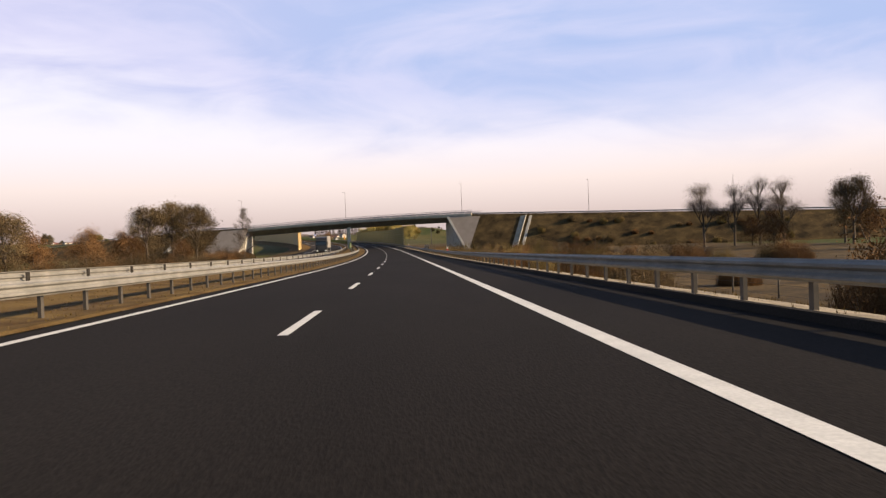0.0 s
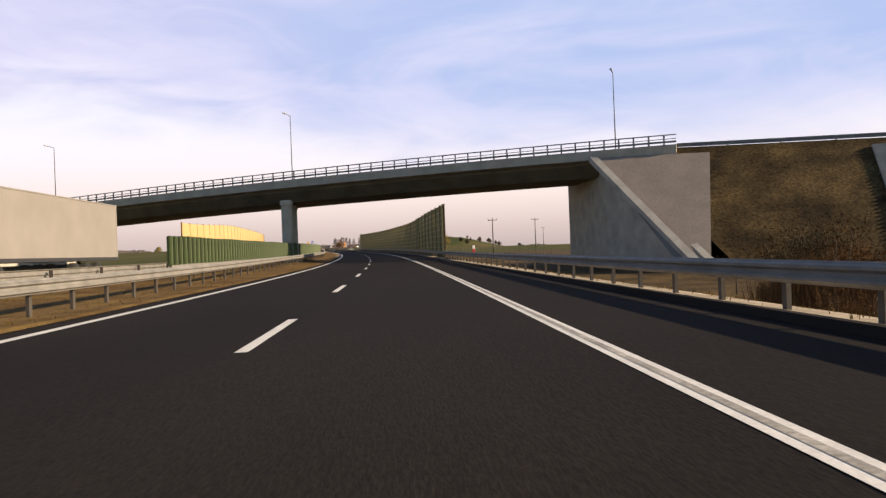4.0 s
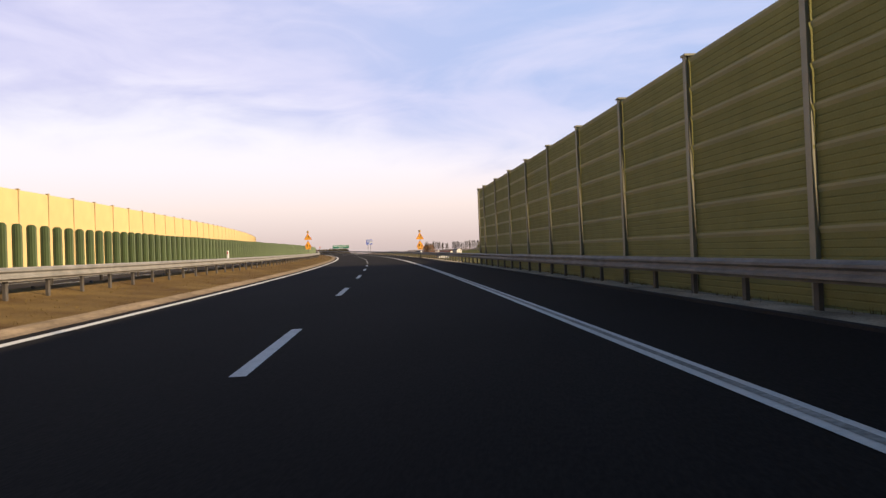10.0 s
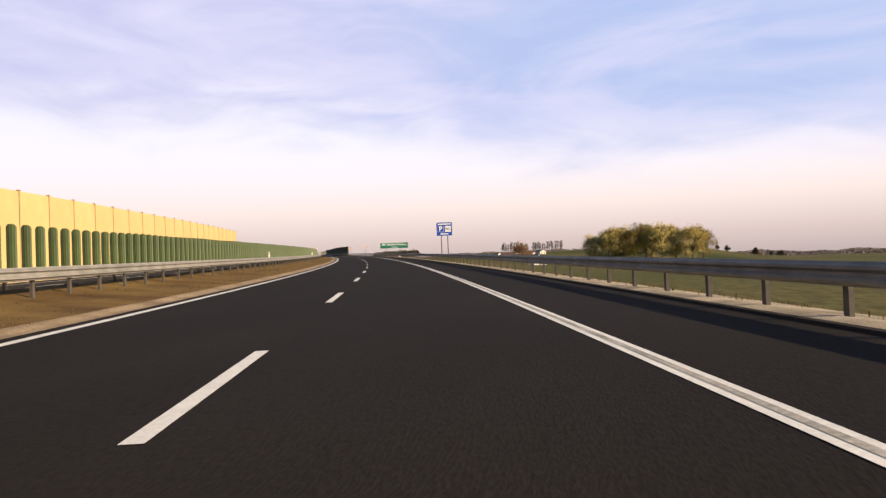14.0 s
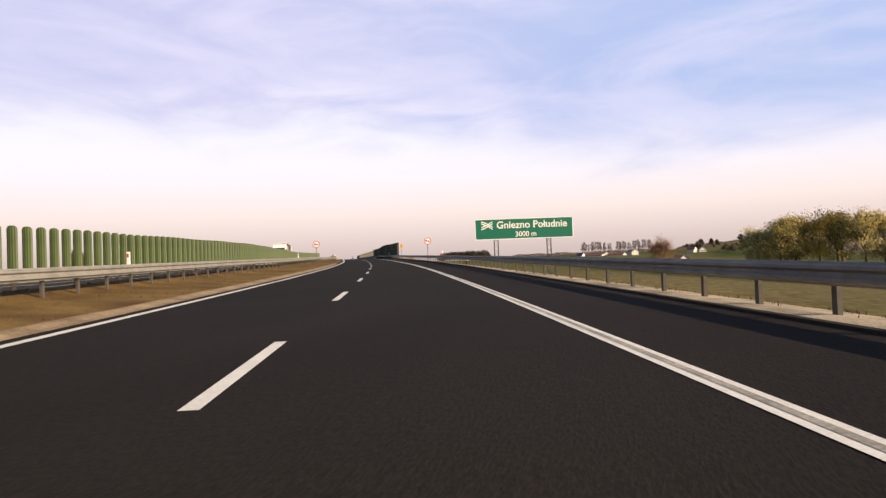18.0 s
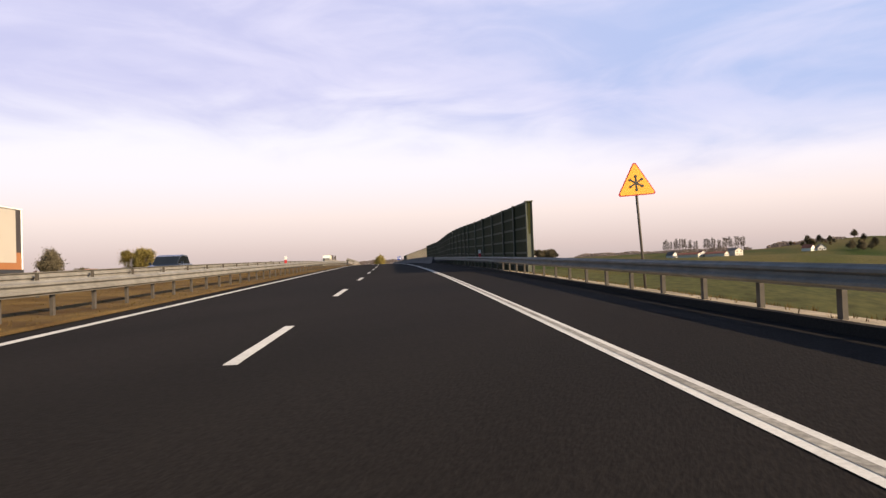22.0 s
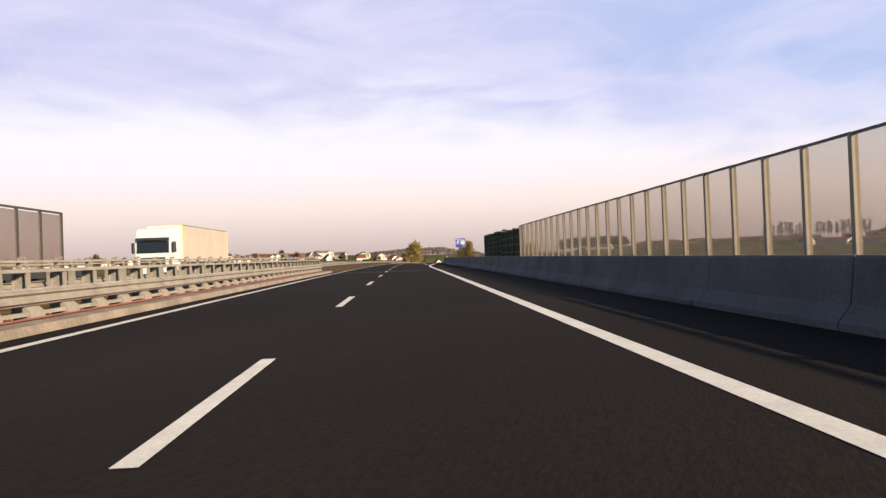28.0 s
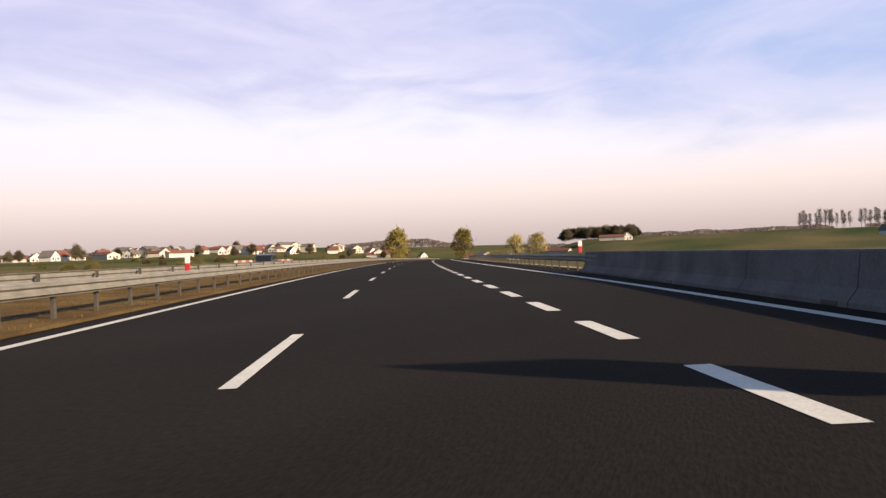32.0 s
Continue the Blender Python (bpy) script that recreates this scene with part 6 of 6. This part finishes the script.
plant(T_WOOD, -487, 1030, None, 1.1, 2.6)
rng = random.Random(8)
for i in range(46):
    plant(T_WOOD, -488 + i * 1.95 + rng.uniform(-1, 1), 1905 + rng.uniform(-14, 22), None, rng.uniform(0.95, 1.1) * (0.75 if i in (0, 1, 44, 45) else 1), rng.uniform(0, 6))
for i in range(28):
    plant(T_POPLAR, -229 + i * 3.9 + (7 if i > 12 else 0) + rng.uniform(-1.2, 1.2), 1890 + rng.uniform(-16, 12), None, rng.uniform(0.8, 1.1), rng.uniform(0, 6))
for i in range(46):
    plant(rng.choice((SH_GREEN, SH_DARK)), rng.uniform(-660, -450), rng.uniform(1190, 1600), None, rng.uniform(0.8, 1.7), rng.uniform(0, 6))
for x, y, sc in ((-398, 1150, 1.6), (-372, 1170, 1.5), (-352, 1160, 1.2), (-330, 1165, 1.5), (-420, 1180, 1.8)):
    plant(SH_GREEN, x, y, None, sc, x % 6)


# ---- village, farm, poles ----
ROOF_RED = mat("roof_tiles_red", (0.135, 0.052, 0.036), 0.8, vary=0.25, scale=1.5, fine=0.15, fscale=12, rand=0.2)
ROOF_GREY = mat("roof_grey", (0.11, 0.095, 0.088), 0.8, vary=0.2, scale=1.5, rand=0.15)
PLASTER = mat("plaster", (0.44, 0.40, 0.34), 0.85, vary=0.1, scale=0.8, rand=0.15)
PLASTER_W = mat("plaster_white", (0.56, 0.53, 0.49), 0.85, vary=0.06, scale=0.8, rand=0.08)
WINDOW = mat("window_dark", (0.03, 0.035, 0.04), 0.15, vary=0.1, scale=2)


def house(w, d, h, rise, wall, roof, label):
    ob = thing("house", label, "house", None, "houses of the distant village")
    o = 0.5
    part("wall", box("wall", w, d, h, wall), ob)
    gable = mesh("gable", [(-w / 2, -d / 2, h), (w / 2, -d / 2, h), (0, -d / 2, h + rise), (-w / 2, d / 2, h), (w / 2, d / 2, h), (0, d / 2, h + rise)], [(0, 1, 2), (4, 3, 5), (0, 2, 5, 3), (1, 4, 5, 2)], wall)
    part("gable", gable, ob)
    for k in (-1, 1):
        e = 1 + o / (w / 2)
        v = [(0, -d / 2 - o, h + rise + 0.14), (0, d / 2 + o, h + rise + 0.14), (k * w / 2 * e, d / 2 + o, h - rise * o / (w / 2) + 0.14), (k * w / 2 * e, -d / 2 - o, h - rise * o / (w / 2) + 0.14)]
        v += [(x, y, z - 0.12) for x, y, z in v]
        part("roof", mesh("roof", v, [(0, 1, 2, 3), (7, 6, 5, 4), (0, 3, 7, 4), (1, 5, 6, 2), (2, 6, 7, 3), (0, 4, 5, 1)], roof), ob)
    part("chimney", box("chimney", 0.7, 0.7, 1.8, ROOF_RED), ob, Matrix.Translation((w * 0.2, d * 0.15, h + rise * 0.5)))
    for x in (-w * 0.26, w * 0.26):
        for z in (1.0,) if h < 4.5 else (1.0, 3.6):
            part("window", box("window", 1.3, 0.08, 1.4, WINDOW), ob, Matrix.Translation((x, -d / 2 - 0.02, z)))
    part("door", box("door", 1.0, 0.08, 2.0, ROOF_GREY), ob, Matrix.Translation((0, -d / 2 - 0.02, 0.0)))
    for y in (-d * 0.22, d * 0.22):
        part("window", box("window", 0.08, 1.3, 1.4, WINDOW), ob, Matrix.Translation((w / 2 + 0.02, y, 1.0)))
    return ob


H1 = house(9, 10, 3.4, 3.6, PLASTER_W, ROOF_RED, "white village house with a steep red roof")
H2 = house(10, 12, 5.6, 2.6, PLASTER, ROOF_GREY, "cream two-storey village house with a grey roof")
H3 = house(9, 22, 3.2, 2.0, PLASTER, ROOF_RED, "long low cream farm building with a red roof")
H4 = house(8, 9, 3.0, 3.8, PLASTER_W, ROOF_GREY, "small white village house with a grey roof")


def put_house(kind, x, y, turn, first=[]):
    p = ground_at(x, y)
    p.z -= 0.1
    m = Matrix.Translation(p) @ Matrix.Rotation(turn, 4, "Z")
    if kind.name in first:
        return copy_thing(kind, m)
    first.append(kind.name)
    kind.matrix_world = m
    return kind


rng = random.Random(17)
line_pts = ((-690, 1235), (-700, 1330), (-688, 1405), (-668, 1504), (-634, 1624), (-584, 1760))
for i in range(72):
    u = i / 71 * (len(line_pts) - 1)
    a, b = line_pts[int(min(u, len(line_pts) - 1.001))], line_pts[min(int(u) + 1, len(line_pts) - 1)]
    f = u - int(u)
    x, y = a[0] + (b[0] - a[0]) * f, a[1] + (b[1] - a[1]) * f
    put_house(rng.choice((H1, H2, H3, H4, H1, H4)), x + rng.uniform(-90, 20), y + rng.uniform(-12, 12), rng.uniform(0, 3.1))
for x, y, k, t in ((-86, 917, H4, 0.4), (-381, 1700, H1, 0.3), (-392, 1690, H3, 1.6), (-430, 1640, H3, 1.4),
                   (-470, 1640, H1, 0.2), (-500, 1650, H2, 0.9), (-520, 1660, H1, 2.0)):
    put_house(k, x, y, t)


def utility_pole(x, y, h, label="wooden power pole with a crossarm in the fields"):
    ob = thing("power_pole", label, "power pole", Matrix.Translation(ground_at(x, y)), "power poles in the fields")
    part("pole", tube("pole", 0.14, h, CONCRETE_D, 8, 0.09), ob)
    part("crossarm", box("crossarm", 1.8, 0.12, 0.12, POST_STEEL), ob, Matrix.Translation((0, 0, h - 0.5)))
    for dx in (-0.8, 0, 0.8):
        part("insulator", tube("insulator", 0.05, 0.25, PLASTIC, 6), ob, Matrix.Translation((dx, 0, h - 0.38)))
    return ob


def nest_pole():
    ob = thing("nest_pole", "concrete pole topped by a round platform", "power pole", Matrix.Translation(ground_at(30.7, 269)))
    h = 6.5 - ground_z(30.7, 269)
    part("pole", tube("pole", 0.2, h, CONCRETE, 10, 0.15), ob)
    part("platform", tube("platform", 0.75, 0.28, PLASTIC, 14, 0.9), ob, Matrix.Translation((0, 0, h)))
    part("bracket", box("bracket", 0.3, 0.3, 0.8, POST_STEEL), ob, Matrix.Translation((0.2, 0, h - 1.3)))


nest_pole()
for x, y, h in ((62, 420, 9), (80, 470, 9), (55, 520, 9), (24, 330, 8.0), (150, 620, 9), (10, 290, 7), (-440, 1500, 8), (-410, 1560, 8), (-380, 1500, 8), (-470, 1420, 8), (-350, 1440, 8)):
    utility_pole(x, y, h)


def farm_fence(s0, s1, lat):
    """Wire-mesh fence posts along the foot of the slope."""
    holder = thing("field_fence", "wire fence on thin posts along the field", "fence", Matrix.Translation(R((s0 + s1) / 2, lat, -1.3)))
    inv = holder.matrix_world.inverted()
    pm = tube("fence_post", 0.035, 1.7, POST_STEEL, 6)
    n = int((s1 - s0) / 4)
    for i in range(n + 1):
        p = R(s0 + i * 4, lat)
        z = max(ground_z(p.x, p.y), p.z - 1.6)
        part("fence_post", pm, holder, inv @ Matrix.Translation((p.x, p.y, z - 0.1)))
    for k in range(4):
        verts, faces = [], []
        for i in range(n + 1):
            p = R(s0 + i * 4, lat)
            z = max(ground_z(p.x, p.y), p.z - 1.6) + 0.25 + 0.4 * k
            c = inv @ Vector((p.x, p.y, z))
            verts += [c + Vector((0, 0, -0.008)), c + Vector((0.008, 0, 0.006)), c + Vector((-0.008, 0, 0.006))]
        for i in range(n):
            faces += [(3 * i + j, 3 * i + (j + 1) % 3, 3 * i + 3 + (j + 1) % 3, 3 * i + 3 + j) for j in range(3)]
        part("wire", mesh("wire", verts, faces, POST_STEEL), holder)


farm_fence(20, 176, 14.5)
farm_fence(232, 420, 20.0)


for name, lats in (("scrub_land_east", (6.6, 9.0, 13.0, 40.0, 75.0)), ("scrub_land_west", (-75.0, -42.0, -33.0, -26.0))):
    def scrub(s, lats=lats):
        out = []
        for lat in lats:
            p = R(s, lat)
            road_z = at(s)[2]
            g = ground_z(p.x, p.y) - road_z + 0.12
            edge = abs(lat) - (13.0 if lat > 0 else 33.0)
            out.append((lat, max(g, -0.3 - 0.3 * max(0.0, abs(lat) - 6.6) if lat > 0 else -0.25) if edge < 0 else g))
        return out
    structure(name, sweep(name, scrub, -35.0, 205.0 if lats[0] < 0 else 300.0, 8.0, SLOPE_GRASS), "brown dry scrub land beside the motorway", "ground")


# ---- bushes, hazy woods and settlements of the distance ----
for s, lat, sc in ((1098, -30, 1.0), (1101, -31, 1.15), (1132, -30, 0.9), (1136, -31, 0.8), (1174, -31, 1.0), (1200, -32, 0.8), (1078, -31, 0.9), (1060, -33, 1.1)):
    p = R(s, lat)
    plant(SH_GREEN, p.x, p.y, None, sc * 1.25, s % 6)
# no real haze here: the woods' base colour is greyed to stand for it
HAZE_A = mat("far_woods_haze", (0.105, 0.086, 0.082), 0.95, vary=0.15, scale=0.02, spec=0.02)


def far_woods(name, cx, cy, r0, a0, a1, n, low, high, seed, leaf):
    """A far, broken belt of woods round (cx, cy): loose foliage over its ground."""
    rng = random.Random(seed)
    verts, faces = [], []
    for i in range(n):
        a = a0 + (a1 - a0) * rng.random()
        dens = noise.noise((a * 9.0, seed, 0.0)) + 0.5 * noise.noise((a * 40.0, seed, 2.0))
        h = low + (high - low) * max(0.0, min(1.0, 0.5 + dens))
        if dens < -0.32:
            continue
        r = r0 + rng.uniform(-60, 60)
        x, y = cx + r * math.sin(a), cy + r * math.cos(a)
        p = Vector((x, y, ground_z(x, y) + h * rng.random() ** 0.8))
        s = leaf * rng.uniform(0.6, 1.5)
        u = Vector((rng.gauss(0, 1), rng.gauss(0, 1), rng.gauss(0, 1))).normalized()
        v = u.orthogonal().normalized()
        k = len(verts)
        verts += [p - u * s * 0.5, p + v * s * 0.4, p + u * s * 0.5, p - v * s * 0.4]
        faces.append((k, k + 1, k + 2, k + 3))
    thing(name, "belt of bare woods on the horizon, haze put into its grey colour", "woods", kind="stuff", data=mesh(name, verts, faces, HAZE_A))


far_woods("far_woods", -340.0, 1000.0, 1300.0, -1.35, -0.18, 16000, 5.0, 13.0, 3, 3.4)
far_woods("far_woods_east", -340.0, 1000.0, 1650.0, -0.16, 0.30, 11000, 7.0, 17.0, 4, 3.4)
far_woods("far_woods_ridge", -140.0, 750.0, 1550.0, 0.02, 0.55, 13000, 4.0, 15.0, 6, 3.2)
rng = random.Random(23)
for i in range(52):
    u = i / 51 * (len(line_pts) - 1.001)
    a, b = line_pts[int(u)], line_pts[int(u) + 1]
    f = u - int(u)
    plant(rng.choice((T_WOOD, T_RUST, T_WOOD, T_BROWN)), a[0] + (b[0] - a[0]) * f + rng.uniform(-90, 25), a[1] + (b[1] - a[1]) * f + rng.uniform(-8, 8), None, rng.uniform(0.4, 0.75), i)
for x, y, k, t in ((-178, 1560, H3, 1.3), (-165, 1566, H1, 0.4), (-196, 1570, H4, 0.9), (-150, 1555, H3, 1.1), (-60, 1590, H1, 1.0), (-48, 1594, H4, 0.2), (-132, 1562, H2, 0.7)):
    put_house(k, x, y, t)


# ---- dry grass on the verges ----
DRY = leaf_mat("dry_blades", (0.118, 0.070, 0.024), (0.105, 0.072, 0.025))


def tufts(name, label, lat_of, z_of, s0, s1, per_metre, seed, high):
    """Loose tufts of dry grass, three blades each."""
    rng = random.Random(seed)
    verts, faces = [], []
    for i in range(int((s1 - s0) * per_metre)):
        s = rng.uniform(s0, s1)
        lat = lat_of(s, rng)
        b = R(s, lat, z_of(s, lat))
        for k in range(3):
            a = rng.uniform(0, 6.28)
            w = rng.uniform(0.005, 0.012)
            h = high * rng.uniform(0.4, 1.2)
            d, e = Vector((math.cos(a), math.sin(a), 0)), Vector((-math.sin(a), math.cos(a), 0))
            o = b + e * rng.uniform(-0.08, 0.08)
            n = len(verts)
            verts += [o - d * w, o + d * w, o + e * h * rng.uniform(0.2, 0.7) + Vector((0, 0, h))]
            faces.append((n, n + 1, n + 2))
    thing(name, label, "grass", kind="stuff", data=mesh(name, verts, faces, DRY))


def median_z(s, lat):
    pts = sorted(median(s))
    return float(np.interp(lat, [p[0] for p in pts], [p[1] for p in pts])) - 0.01


for k, (a, b) in enumerate(((-20, 280), (280, 560), (560, 876), (1000, 1160))):
    tufts("grass_median", "dry yellow-brown grass tufts on the median", lambda s, r: r.uniform(-10.6, -6.15), median_z, a, b, 20, 31 + k, 0.065)
for k, (a, b) in enumerate(((-20, 300), (300, 560), (560, 834))):
    tufts("grass_verge", "dry grass tufts behind the guardrail", lambda s, r: right_edge(s) + 0.5 + 2.6 * r.random() ** 0.7, lambda s, lat: float(np.interp(lat - right_edge(s), [0.2, 1.0, 1.5, 2.6, 6.0], [0.06, 0.0, -0.06, -0.25, -1.4])) - 0.01, a, b, 12, 41 + k, 0.10)


# ---- roadworks boards on the opposite carriageway ----
DULL_RED = mat("plastic_red_dusty", (0.28, 0.07, 0.05), 0.7, vary=0.25, scale=3)
DULL_WHITE = mat("plastic_white_dusty", (0.38, 0.35, 0.32), 0.7, vary=0.25, scale=3)


def barrier_board(s, lat, turn):
    ob = thing("roadworks_barrier", "dusty red and white roadworks barrier on black feet", "roadworks barrier", RM(s, lat, 0.1, turn), "roadworks barriers on the opposite carriageway")
    for k in range(6):
        part("stripe", box("stripe", 0.42, 0.05, 0.3, DULL_RED if k % 2 else DULL_WHITE), ob, Matrix.Translation((-1.05 + 0.42 * k, 0, 0.75)))
    for x in (-0.9, 0.9):
        part("leg", box("leg", 0.06, 0.06, 0.8, DULL_RED), ob, Matrix.Translation((x, 0.06, 0.0)))
        part("foot", box("foot", 0.4, 0.7, 0.1, SIGN_BLACK, bevel=0.02), ob, Matrix.Translation((x, 0.06, 0.0)))


for i in range(4):
    barrier_board(1156.0 + 7.0 * i, -19.0 + 0.2 * (i % 2), 0.25)


# ---- concrete slab with a gutter in the median ----
slab = thing("drain_slab", "sandy concrete drain slab set in the median grass", "drain", RM(465.6, -6.5, 0.045))
part("slab", box("slab", 0.5, 1.3, 0.06, SAND, bevel=0.015), slab)
part("grate", box("grate", 0.34, 0.5, 0.02, POST_STEEL), slab, Matrix.Translation((0, 0, 0.058)))

rng = random.Random(77)
for i in range(46):
    plant(rng.choice((T_WOOD, T_RUST, T_WOOD)), rng.uniform(-60, 220), rng.uniform(1560, 1880), None, rng.uniform(0.4, 0.8), i)
for i in range(34):
    plant(rng.choice((T_WOOD, T_RUST)), 140 + i * 5.4 + rng.uniform(-3, 3), 655 + rng.uniform(-16, 30), None, rng.uniform(0.35, 0.6), i)
